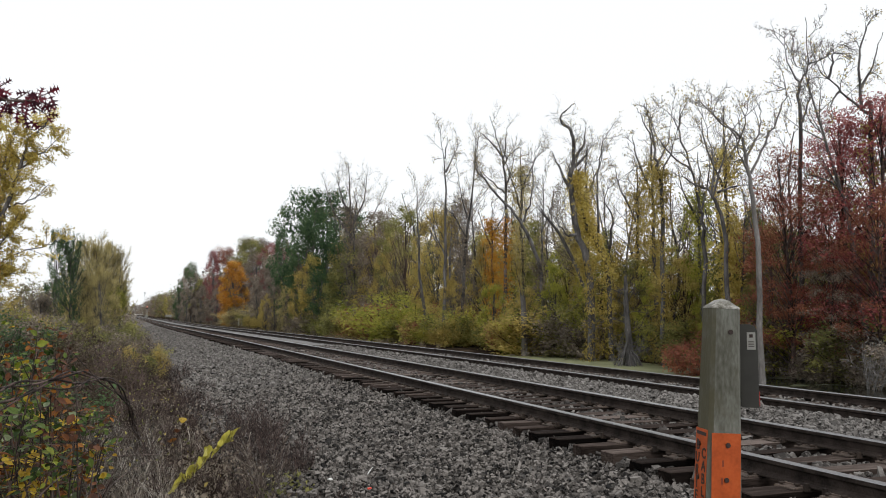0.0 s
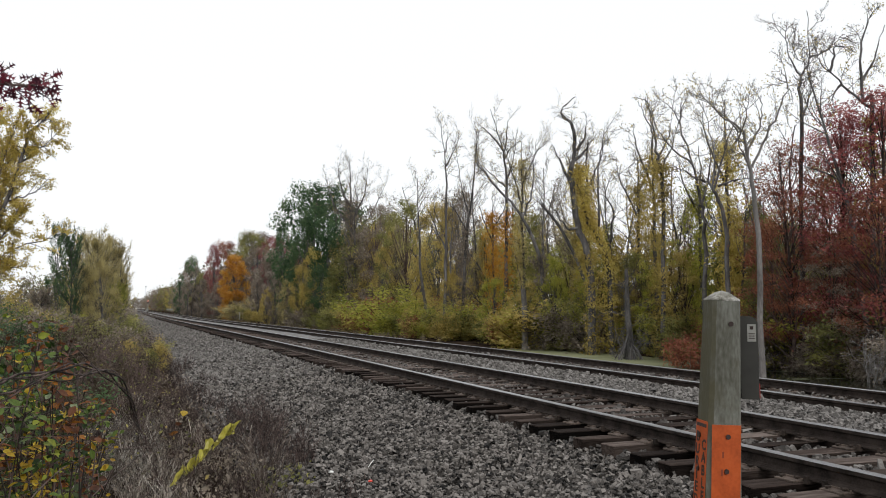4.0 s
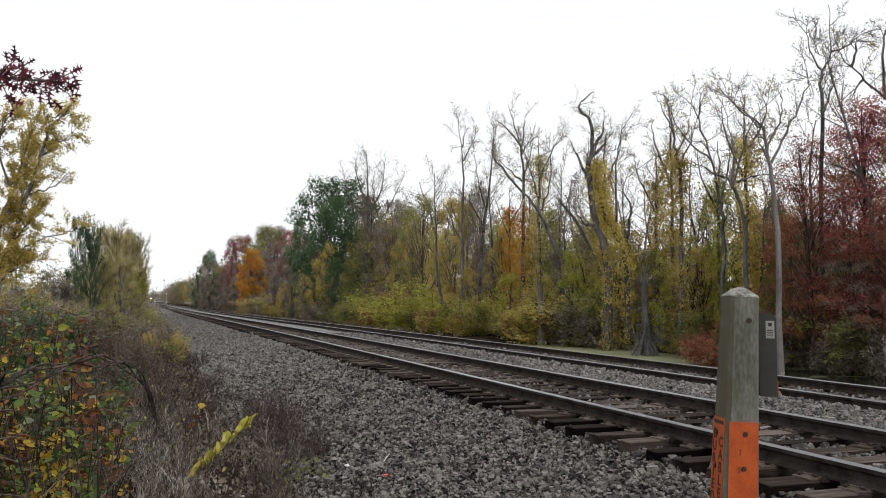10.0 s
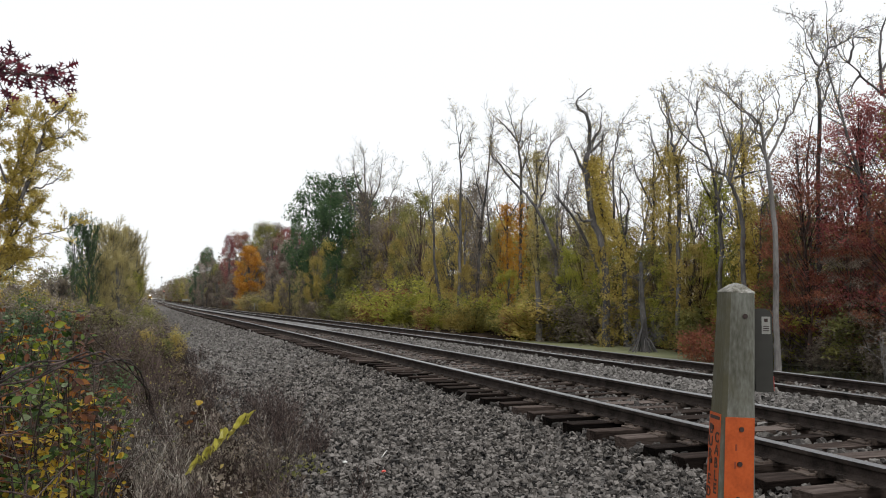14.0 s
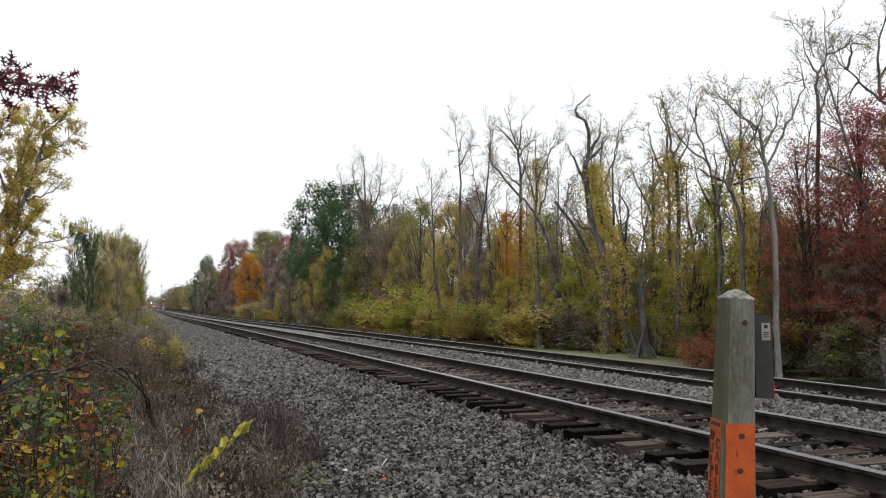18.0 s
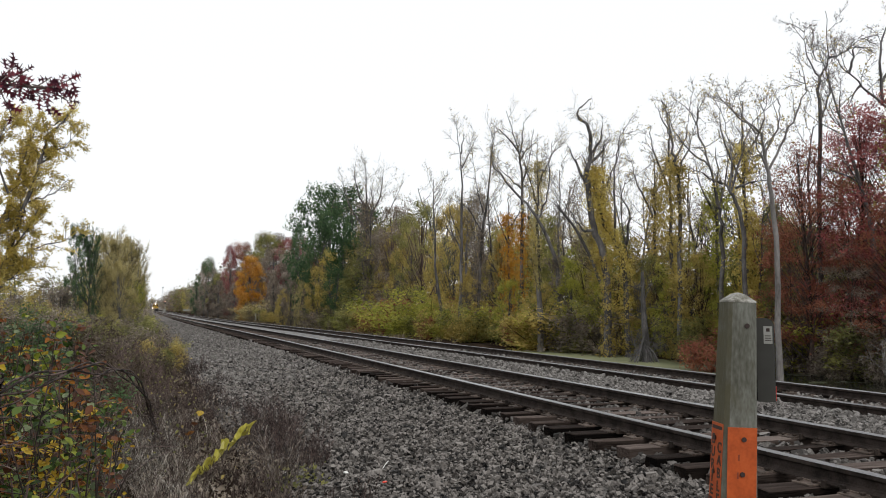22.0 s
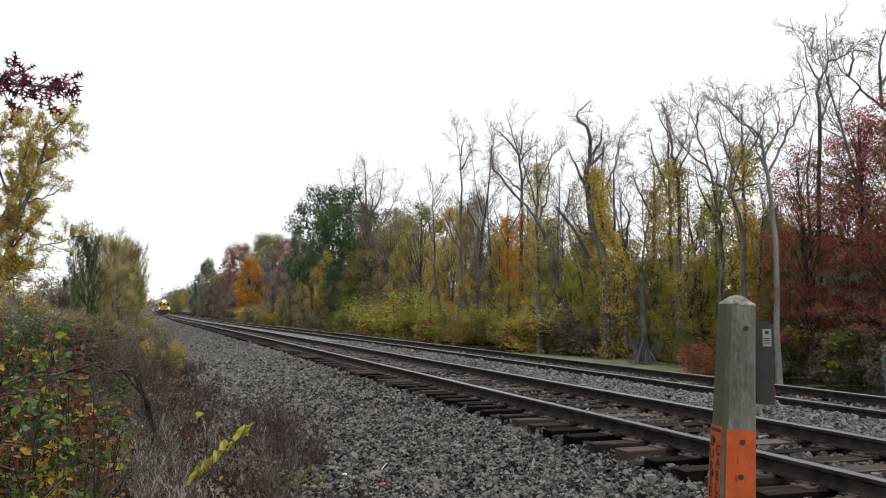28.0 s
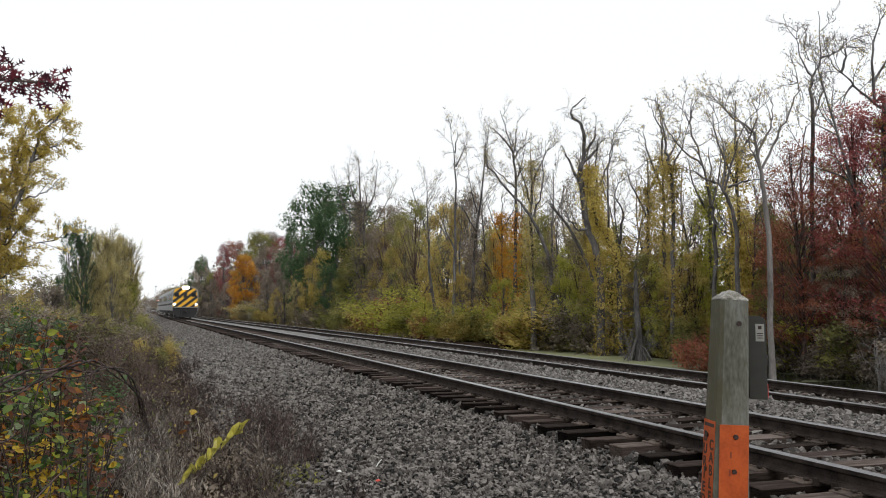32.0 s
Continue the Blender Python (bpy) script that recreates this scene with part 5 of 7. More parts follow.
for _ in range(40):
    shrub(R.uniform(14.5, 19), R.uniform(150, 300), R.uniform(2.5, 4.5), R.choice("olive brown straw brown".split()), 1.6)


def stump():
    """Broken dead trunk with props of roots, in the shallow water."""
    rng = np.random.default_rng(8)
    segs, tips = [], []
    p = spline([(0, 0, -0.3), (0.05, 0, 0.7), (0.0, 0.1, 2.2), (-0.1, 0, 3.9)], 4)
    for i in range(len(p) - 1):
        segs.append((*p[i], *p[i + 1], 0.2 - 0.011 * i, 0.19 - 0.011 * i))
        if i > 1:
            for _ in range(3):
                grow(rng, p[i], unit(rng.normal(0, 1, 3) + (0, 0, 0.3)), rng.uniform(0.5, 1.3), 0.02, 1, 3, segs, tips, 0.2, 4, 0.7, 0.2, 0.02, 0.3, 0.5)
    for k in range(17):
        a = k * 0.37 + rng.uniform(-0.2, 0.2)
        e = np.array([np.cos(a), np.sin(a), 0]) * rng.uniform(0.4, 0.85)
        q = spline([(0, 0, rng.uniform(0.6, 1.3)), tuple(e * 0.55 + (0, 0, 0.4)), tuple(e + (0, 0, -0.2))], 3)
        segs += [(*q[i], *q[i + 1], 0.03, 0.024) for i in range(len(q) - 1)]
    t = thing("dead_stump", pose(15.6, 31.2, -1.15), "broken dead tree trunk on spread roots in shallow water", "tree stump")
    part("trunk", wood_mesh("trunk", segs, M_BARK), t)


stump()


def snag(label, x, y, line, r0, r1, mat):
    """A broken dead trunk with a splintered end; line of (across, height)."""
    rng = np.random.default_rng(int(x * 100))
    z0 = soil(x, y)
    p = spline([(0.94 * u, -0.34 * u, h) for u, h in line], 5)
    n = len(p) - 1
    segs = [(*p[i], *p[i + 1], r0 + (r1 - r0) * i / n, r0 + (r1 - r0) * (i + 1) / n) for i in range(n)]
    end, way = p[-1], unit(p[-1] - p[-2])
    for _ in range(9):
        a = end + rng.normal(0, r1 * 0.5, 3) - way * 0.15
        segs.append((*a, *(a + way * rng.uniform(0.15, 0.5) + rng.normal(0, 0.03, 3)), r1 * 0.4, 0.008))
    t = thing("dead_snag", pose(x, y, z0), label, "tree", "dead snags")
    rest = [segs.pop() for _ in range(9)]
    me = mesh_np("trunk", *tubes(segs, 10), mat, True)
    bm = bmesh.new()
    bm.from_mesh(me)
    bmesh.ops.remove_doubles(bm, verts=bm.verts[:], dist=0.0005)
    bm.to_mesh(me)
    bm.free()
    part("trunk", me, t)
    for sp in rest:
        part("splinter", mesh_np("splinter", *tubes([sp], 4), mat), t)


snag("broken pale grey trunk standing among the shrubs", 15.2, 40.6, [(0, -0.3), (0.04, 1.6), (-0.05, 3.3)], 0.19, 0.14, M_BARK_PALE)
snag("dead leaning trunk with a broken end", 17.2, 37.0, [(0, -0.3), (-0.25, 3.2), (-1.35, 6.0), (-2.45, 7.5)], 0.1, 0.06, M_BARK)


def dead_shrub(x, y, h, seed):
    """Bleached leafless shrub at the water's edge."""
    rng = np.random.default_rng(seed)
    segs, tips = [], []
    for k in range(9):
        a = rng.uniform(0, 6.28)
        grow(rng, (rng.normal(0, 0.1), rng.normal(0, 0.1), -0.15), unit(np.array([np.cos(a) * 0.4, np.sin(a) * 0.4, 1.0])), h * rng.uniform(0.6, 1.1), 0.02, 0, 2, segs, tips, 0.25, 7, 0.7, 0.13, 0.05, 0.3, 0.4)
    s = np.array(segs)
    s[:, 6:8] = np.clip(s[:, 6:8], 0.006, 0.02)
    t = thing("dead_shrub", pose(x, y, soil(x, y) - 0.05), "bleached leafless shrub at the water's edge", "shrub", "dead shrubs")
    part("branchwork", mesh_np("branchwork", *tubes(s, 4), M_DEAD, True), t)


M_DEAD = surface("bleached_dead_wood", [(0.3, (0.09, 0.083, 0.078)), (0.7, (0.26, 0.247, 0.235))], 4, 0.9, 0.2, 40, island=0.2)
dead_shrub(15.9, 18.9, 1.7, 1)
dead_shrub(15.7, 31.6, 1.7, 2)
dead_shrub(15.9, 24.2, 1.6, 3)

# ---- the near side of the line ----
def yellow_tree():
    """Upswept limbs as (across, height) lines with a fullness each; feathers of leafy twigs along them."""
    rng = np.random.default_rng(15)
    limbs = (([(0, -0.3), (0.15, 2.24), (0.6, 3.55), (1.21, 5.76), (1.67, 7.34), (1.93, 8.5), (2.4, 9.0), (2.6, 9.4)], 0.12, 1.0),
             ([(0.05, 1.5), (0.18, 4.41), (0.61, 6.17), (0.87, 7.51), (1.15, 8.6), (1.2, 9.2)], 0.09, 1.1),
             ([(0.5, 2.68), (0.95, 3.5), (1.76, 4.1), (2.5, 4.3), (3.0, 4.5)], 0.05, 0.5),
             ([(1.21, 5.76), (1.9, 6.02), (2.3, 6.27), (2.7, 6.8)], 0.04, 0.4),
             ([(0.05, 1.2), (-0.63, 5.0), (-0.2, 9.7)], 0.1, 1.2),
             ([(1.67, 7.34), (2.4, 8.0), (2.8, 8.4)], 0.05, 0.9),
             ([(1.93, 8.7), (2.3, 9.0), (3.0, 9.1)], 0.04, 1.0),
             ([(0.6, 3.6), (1.2, 4.5), (1.7, 5.2)], 0.05, 1.6),
             ([(0.04, 2.0), (0.36, 4.85), (0.9, 5.3), (1.1, 6.64)], 0.06, 1.9),
             ([(0.1, 1.6), (0.5, 2.6), (1.0, 2.9), (1.6, 3.4)], 0.05, 1.6),
             ([(0.6, 6.1), (0.2, 7.6), (0.5, 9.2)], 0.05, 1.1),
             ([(-0.5, 4.4), (-1.6, 6.0), (-2.0, 8.0)], 0.07, 1.0),
             ([(0.02, 1.4), (-1.4, 3.2), (-2.2, 5.0)], 0.08, 1.0))
    segs, pts, ways = [], [], []
    for k, (line, r, full) in enumerate(limbs):
        drift = 0.0 if k == 0 else rng.uniform(-0.28, 0.28)
        p = spline([(u, drift * (h - line[0][1]), h) for u, h in line], 5)
        p[1:] += rng.normal(0, 0.025, (len(p) - 1, 3))
        n = len(p) - 1
        for i in range(n):
            f = i / n
            segs.append((*p[i], *p[i + 1], max(r * (1 - 0.85 * f), 0.012), max(r * (1 - 0.85 * (f + 1 / n)), 0.01)))
            if p[i][2] < 2.0:
                continue
            along = unit(p[i + 1] - p[i])
            for _ in range(rng.poisson((7.5 if f > 0.3 else 3.5) * full * np.linalg.norm(p[i + 1] - p[i]))):
                d = unit(along * 0.55 + rng.normal(0, 0.55, 3) + np.array([0.12, 0, 0.3]))
                ln = rng.uniform(0.45, 1.15)
                a, b = p[i], p[i] + d * ln
                segs.append((*a, *b, 0.014, 0.006))
                for _ in range(5):
                    q = a + (b - a) * rng.uniform(0.25, 1.0)
                    e = unit(d + rng.normal(0, 0.4, 3) + np.array([0, 0, 0.25]))
                    sl = rng.uniform(0.15, 0.42)
                    segs.append((*q, *(q + e * sl), 0.006, 0.004))
                    m = int(11 + 19 * min(full, 1.0))
                    pts.append(q + e * (rng.uniform(0.1, 1.1, (m, 1)) * sl))
                    ways.append(np.repeat([e * 0.3 + (0, 0, 0.8)], m, axis=0))
    t = thing("deciduous_tree", pose(-10.4, 36.0, -0.55), "slender yellow-leaved tree with upswept branches beside the line", "tree", "trees beside the line")
    part("trunk", wood_mesh("trunk", segs, M_BARK), t)
    part("crown", mesh_np("crown", *leaves(rng, np.concatenate(pts), 1, 0.06, 0.05, facing=np.concatenate(ways), loose=0.8, long=1.8), LEAF["yellow"]), t)


yellow_tree()
leafy(-7.9, 54.0, 8.0, "green", SPRAY, 0.45)
leafy(-8.9, 58.0, 7.7, "green", FLUFFY, 0.36)
leafy(-6.6, 60.0, 8.3, "straw", SPRAY, 0.7)
leafy(-5.7, 63.0, 8.1, "straw", SPRAY, 0.7)
leafy(-7.6, 66.0, 7.8, "straw", FLUFFY, 0.8)
leafy(-5.1, 62.0, 6.2, "straw", SPRAY, 0.75)
leafy(-6.2, 65.0, 7.2, "straw", FLUFFY, 0.7)
leafy(-6.9, 55.0, 5.6, "straw", SPRAY, 0.8)
leafy(-6.1, 54.0, 4.7, "straw", FLUFFY, 0.9)
leafy(-5.3, 60.0, 4.3, "lime", SPRAY, 0.9)
leafy(-9.5, 56.0, 3.8, "brown", SPRAY, 1.1)
bare(-13.0, 62.0, 7.0, 0, 1)
for _ in range(24):
    leafy(R.uniform(-22, -9.5), R.uniform(40, 110), R.uniform(2.4, 3.8), R.choice("olive gold yellow yellow brown".split()), LUMPY)
for _ in range(60):
    y = R.uniform(11, 60)
    x = R.uniform(-12, -5.6)
    shrub(x, y, R.uniform(1.0, 1.5) + 0.16 * min(-5.6 - x, 5), R.choice(("umber brown green umber green olive" if y < 30 else "olive gold brown olive lime brown").split()), 1.0)
for x, y, h, c in ((-4.1, 23.6, 1.0, "gold"), (-4.3, 24.4, 0.9, "olive"), (-4.45, 21.5, 0.8, "olive"), (-4.9, 17.0, 1.3, "umber"), (-4.7, 30, 1.3, "brown"), (-4.8, 36, 1.5, "olive"), (-5.2, 42, 1.9, "brown"), (-5.0, 27, 1.3, "brown"), (-5.3, 33, 1.6, "olive"), (-5.4, 13, 1.0, "umber"), (-6.0, 11.5, 1.3, "umber"), (-5.75, 9.2, 1.25, "green"), (-5.9, 8.2, 1.3, "umber")):
    shrub(x, y, h, c, 1.0)


# ---- dead weeds and grass at the edge of the stones ----
def weed_clump(rng, height, stems, r=0.0032, lev=1):
    segs, tips = [], []
    for _ in range(stems):
        a = rng.uniform(0, 2 * np.pi)
        d = unit(np.array([np.cos(a) * 0.35, np.sin(a) * 0.35, 1.0]))
        grow(rng, (rng.normal(0, 0.06), rng.normal(0, 0.06), -0.05), d, height * rng.uniform(0.5, 1.1), r, 0, lev, segs, tips, 0.25, 6, 0.55, 0.10, 0.03, 0.4, 0.33)
    s = np.array(segs)
    s[:, 6:8] = np.clip(s[:, 6:8], 0.0016, r)
    return tubes(s, 3), np.array(tips)


def blade_tuft(rng, height, blades):
    v, q = [], []
    for k in range(blades):
        a = rng.uniform(0, 2 * np.pi)
        out = np.array([np.cos(a), np.sin(a), 0])
        side = np.array([-np.sin(a), np.cos(a), 0]) * rng.uniform(0.004, 0.009)
        h, bend = height * rng.uniform(0.5, 1.1), rng.uniform(0.2, 0.9)
        base = rng.normal(0, 0.05, 3) * (1, 1, 0)
        o = len(v)
        for f in (0, 0.4, 0.75, 1.0):
            c = base + out * bend * h * f * f + np.array([0, 0, h * f * (1 - 0.45 * bend * f)])
            v += [c - side * (1.05 - f), c + side * (1.05 - f)]
        q += [(o, o + 1, o + 3, o + 2), (o + 2, o + 3, o + 5, o + 4), (o + 4, o + 5, o + 7, o + 6)]
    return np.array(v), np.array(q)


def strew(name, label, mat, protos, rng, spots, category):
    """Copies of small clumps, set on the ground as one growth."""
    pieces = []
    for x, y, s in spots:
        v, q = protos[rng.integers(len(protos))]
        a = rng.uniform(0, 2 * np.pi)
        ca, sa = np.cos(a), np.sin(a)
        w = v @ np.array([[ca, sa, 0], [-sa, ca, 0], [0, 0, 1]]) * s
        z = ground_z(x, y) if x < -3.45 or x > 7.9 else bed_z(x) + dip(y)
        pieces.append((w + (x, y, z), q))
    tagged(part(name, mesh_np(name, *joined(pieces), mat)), label, category, kind="stuff")


M_STRAW = surface("bleached_straw", [(0.25, (0.08, 0.07, 0.058)), (0.7, (0.74, 0.69, 0.62))], 5, 0.9, 0.2, 40, island=0.6)


M_TAN = surface("tan_dry_grass", [(0.3, (0.06, 0.048, 0.032)), (0.7, (0.22, 0.178, 0.112))], 5, 0.9, 0.2, 40, island=0.4)


def verge():
    rng = np.random.default_rng(77)
    weeds = [weed_clump(rng, 0.75, 7)[0] for _ in range(5)]
    low = [weed_clump(rng, 0.35, 8)[0] for _ in range(4)]
    tufts = [blade_tuft(rng, 0.45, 26) for _ in range(5)]

    def spots(n, x0, x1, y0, y1, s0, s1, edge=True):
        out = []
        while len(out) < n:
            x, y = rng.uniform(x0, x1), rng.uniform(y0, y1)
            if edge and rng.random() < (x - x0) / (x1 - x0) * 0.75:
                continue
            if edge and -4.45 < x < -3.3 and 6.0 < y < 10.2 and rng.random() < 0.8:
                continue
            out.append((x, y, rng.uniform(s0, s1)))
        return out
    strew("brown_weeds", "dead reddish brown weed stalks at the edge of the stones", M_TWIG, weeds, rng, spots(230, -6.2, -3.5, 5.0, 17, 0.3, 0.65) + spots(90, -6.5, -3.4, 17, 40, 0.7, 1.5) + spots(46, -3.5, -2.95, 8.3, 11.8, 0.5, 0.85, False), "weeds")
    strew("dry_weeds", "pale dry weed stems bleached by autumn", M_TWIG_PALE, weeds + low, rng, spots(75, -6.0, -3.6, 5.0, 14, 0.35, 0.8) + [(-3.56, 7.2, 1.0), (-3.6, 7.6, 0.9), (-3.45, 7.9, 0.9), (-3.46, 8.4, 0.9)], "weeds")
    strew("low_weeds", "short brown weeds creeping onto the stones", M_TWIG, low, rng, spots(140, -4.6, -2.9, 5.2, 26, 0.5, 1.1) + [(rng.uniform(-4.5, -3.5), rng.uniform(6.2, 10.5), rng.uniform(0.35, 0.75)) for _ in range(70)], "weeds")
    strew("dead_grass", "bleached dead grass tufts bent over the ground", M_TWIG_PALE, tufts, rng, spots(55, -6.2, -3.7, 4.5, 16, 0.5, 1.0) + spots(40, -4.75, -4.2, 6.6, 9.5, 0.4, 0.8, False), "grass")
    strew("bleached_straw", "patch of whitish broken straw on the ground", M_STRAW, low + tufts, rng, spots(60, -4.85, -4.3, 7.4, 11.2, 0.3, 0.6, False) + spots(110, -5.2, -4.35, 8.6, 12.6, 0.35, 0.7, False), "straw")
    strew("verge_grass", "tall tan grass along the foot of the ballast", M_TAN, tufts, rng, spots(160, -4.9, -3.7, 42, 130, 0.9, 1.7, False) + spots(420, 7.4, 13.6, 48, 230, 0.9, 1.7, False), "grass")
    strew("goldenrod", "dry golden brown stalks of goldenrod", M_TWIG, weeds, rng, spots(120, -5.5, -4.3, 13, 38, 0.8, 1.35, False), "weeds")
    # small leaves clinging to the weeds and lying on the ground
    def litter(name, label, colour, n, x0, x1, y0, y1, up, size):
        x, y = rng.uniform(x0, x1, n), rng.uniform(y0, y1, n)
        z = np.array([(ground_z(a, b) if a < -3.5 else bed_z(a) + 0.03) for a, b in zip(x, y)]) + np.abs(rng.normal(0, up, n))
        tagged(part(name, mesh_np(name, *leaves(rng, np.stack([x, y, z], -1), 1, 0.02, size), LEAF[colour])), label, "leaves", kind="stuff")
    litter("fallen_leaves", "brown fallen leaves among the weeds", "brown", 5200, -7.5, -3.4, 4.5, 22, 0.07, 0.032)
    litter("ground_litter", "small dead leaves and stalks on bare soil", "brown", 3200, -4.7, -3.45, 6, 11.5, 0.03, 0.026)
    litter("weed_leaves", "small olive leaves on low weeds", "olive", 700, -6.5, -3.8, 8, 26, 0.2, 0.028)
    litter("gold_leaves", "golden leaves caught in the weeds", "gold", 160, -7.0, -3.6, 5, 26, 0.15, 0.035)
    litter("goldenrod_leaves", "yellow brown leaves and seed heads on tall stalks", "olive", 1600, -5.6, -4.2, 14, 38, 0.45, 0.035)
    litter("low_green_weeds", "small green weed leaves among the stones", "olive", 110, -3.6, -3.1, 7.5, 8.4, 0.07, 0.03)
    litter("wood_leaf_litter", "fallen leaves on the floor of the wood", "brown", 3500, 17.0, 24, 10, 60, 0.04, 0.06)


verge()


# ---- bush close by, with coloured leaves ----
def leaf_shape(rng, length, width):
    """A pointed oval leaf, folded on its rib and curled."""
    outline = [(0.0, 0.0), (0.12, 0.28), (0.35, 0.5), (0.6, 0.42), (0.82, 0.2), (1.0, 0.0)]
    curl, fold = rng.uniform(-0.35, 0.35), rng.uniform(0.1, 0.4)
    v, q = [], []
    for u, h in outline:
        z = curl * (u - 0.4) ** 2 * length
        v += [(-h * width, u * length, z + h * width * fold), (0, u * length, z), (h * width, u * length, z + h * width * fold)]
    for i in range(len(outline) - 1):
        a = 3 * i
        q += [(a, a + 1, a + 4, a + 3), (a + 1, a + 2, a + 5, a + 4)]
    return v, q


def leaf_meshes(rng, colours, n, length, width):
    out = {}
    for c in colours:
        out[c] = [mesh_np("leaf", *leaf_shape(rng, length * rng.uniform(0.85, 1.2), width * rng.uniform(0.85, 1.15)), NEAR[c], True) for _ in range(n)]
    return out


def near_leaf(name, a, b):
    m, n, l, bs = nodes_of(name)
    ob = n.new("ShaderNodeObjectInfo").outputs["Random"]
    tc = n.new("ShaderNodeTexCoord")
    no = n.new("ShaderNodeTexNoise")
    no.inputs["Scale"].default_value, no.inputs["Detail"].default_value = 45, 4
    l.new(tc.outputs["Object"], no.inputs["Vector"])
    ad = n.new("ShaderNodeMath"); ad.operation = "MULTIPLY_ADD"; ad.inputs[1].default_value = 0.7
    isl = n.new("ShaderNodeNewGeometry").outputs["Random Per Island"]
    ob2 = n.new("ShaderNodeMath"); ob2.operation = "ADD"
    l.new(ob, ob2.inputs[0]); l.new(isl, ob2.inputs[1])
    fr = n.new("ShaderNodeMath"); fr.operation = "FRACT"
    l.new(ob2.outputs[0], fr.inputs[0])
    l.new(fr.outputs[0], ad.inputs[0]); l.new(no.outputs["Fac"], ad.inputs[2])
    r = ramp(n, [(0.35, tuple(x * 0.5 for x in a)), (0.65, a), (1.0, b)])
    l.new(ad.outputs[0], r.inputs["Fac"])
    l.new(r.outputs["Color"], bs.inputs["Base Color"])
    bs.inputs["Roughness"].default_value = 0.5
    bs.inputs["Specular IOR Level"].default_value = 0.25
    tr = n.new("ShaderNodeBsdfTranslucent")
    l.new(r.outputs["Color"], tr.inputs["Color"])
    mx = n.new("ShaderNodeMixShader"); mx.inputs["Fac"].default_value = 0.3
    l.new(bs.outputs["BSDF"], mx.inputs[1]); l.new(tr.outputs["BSDF"], mx.inputs[2])
    l.new(mx.outputs["Shader"], n["Material Output"].inputs["Surface"])
    return m


NEAR = {"green": near_leaf("near_green_leaf", (0.022, 0.048, 0.01), (0.1, 0.15, 0.03)), "lime": near_leaf("near_lime_leaf", (0.11, 0.14, 0.014), (0.27, 0.3, 0.04)),
        "pale": near_leaf("near_pale_leaf", (0.08, 0.11, 0.05), (0.2, 0.24, 0.13)), "yellow": near_leaf("near_yellow_leaf", (0.33, 0.2, 0.012), (0.5, 0.36, 0.035)),
        "orange": near_leaf("near_orange_leaf", (0.16, 0.05, 0.01), (0.3, 0.12, 0.02)), "russet": near_leaf("near_russet_leaf", (0.065, 0.024, 0.011), (0.16, 0.06, 0.025)),
        "oak": near_leaf("near_oak_leaf", (0.06, 0.010, 0.022), (0.16, 0.022, 0.035))}


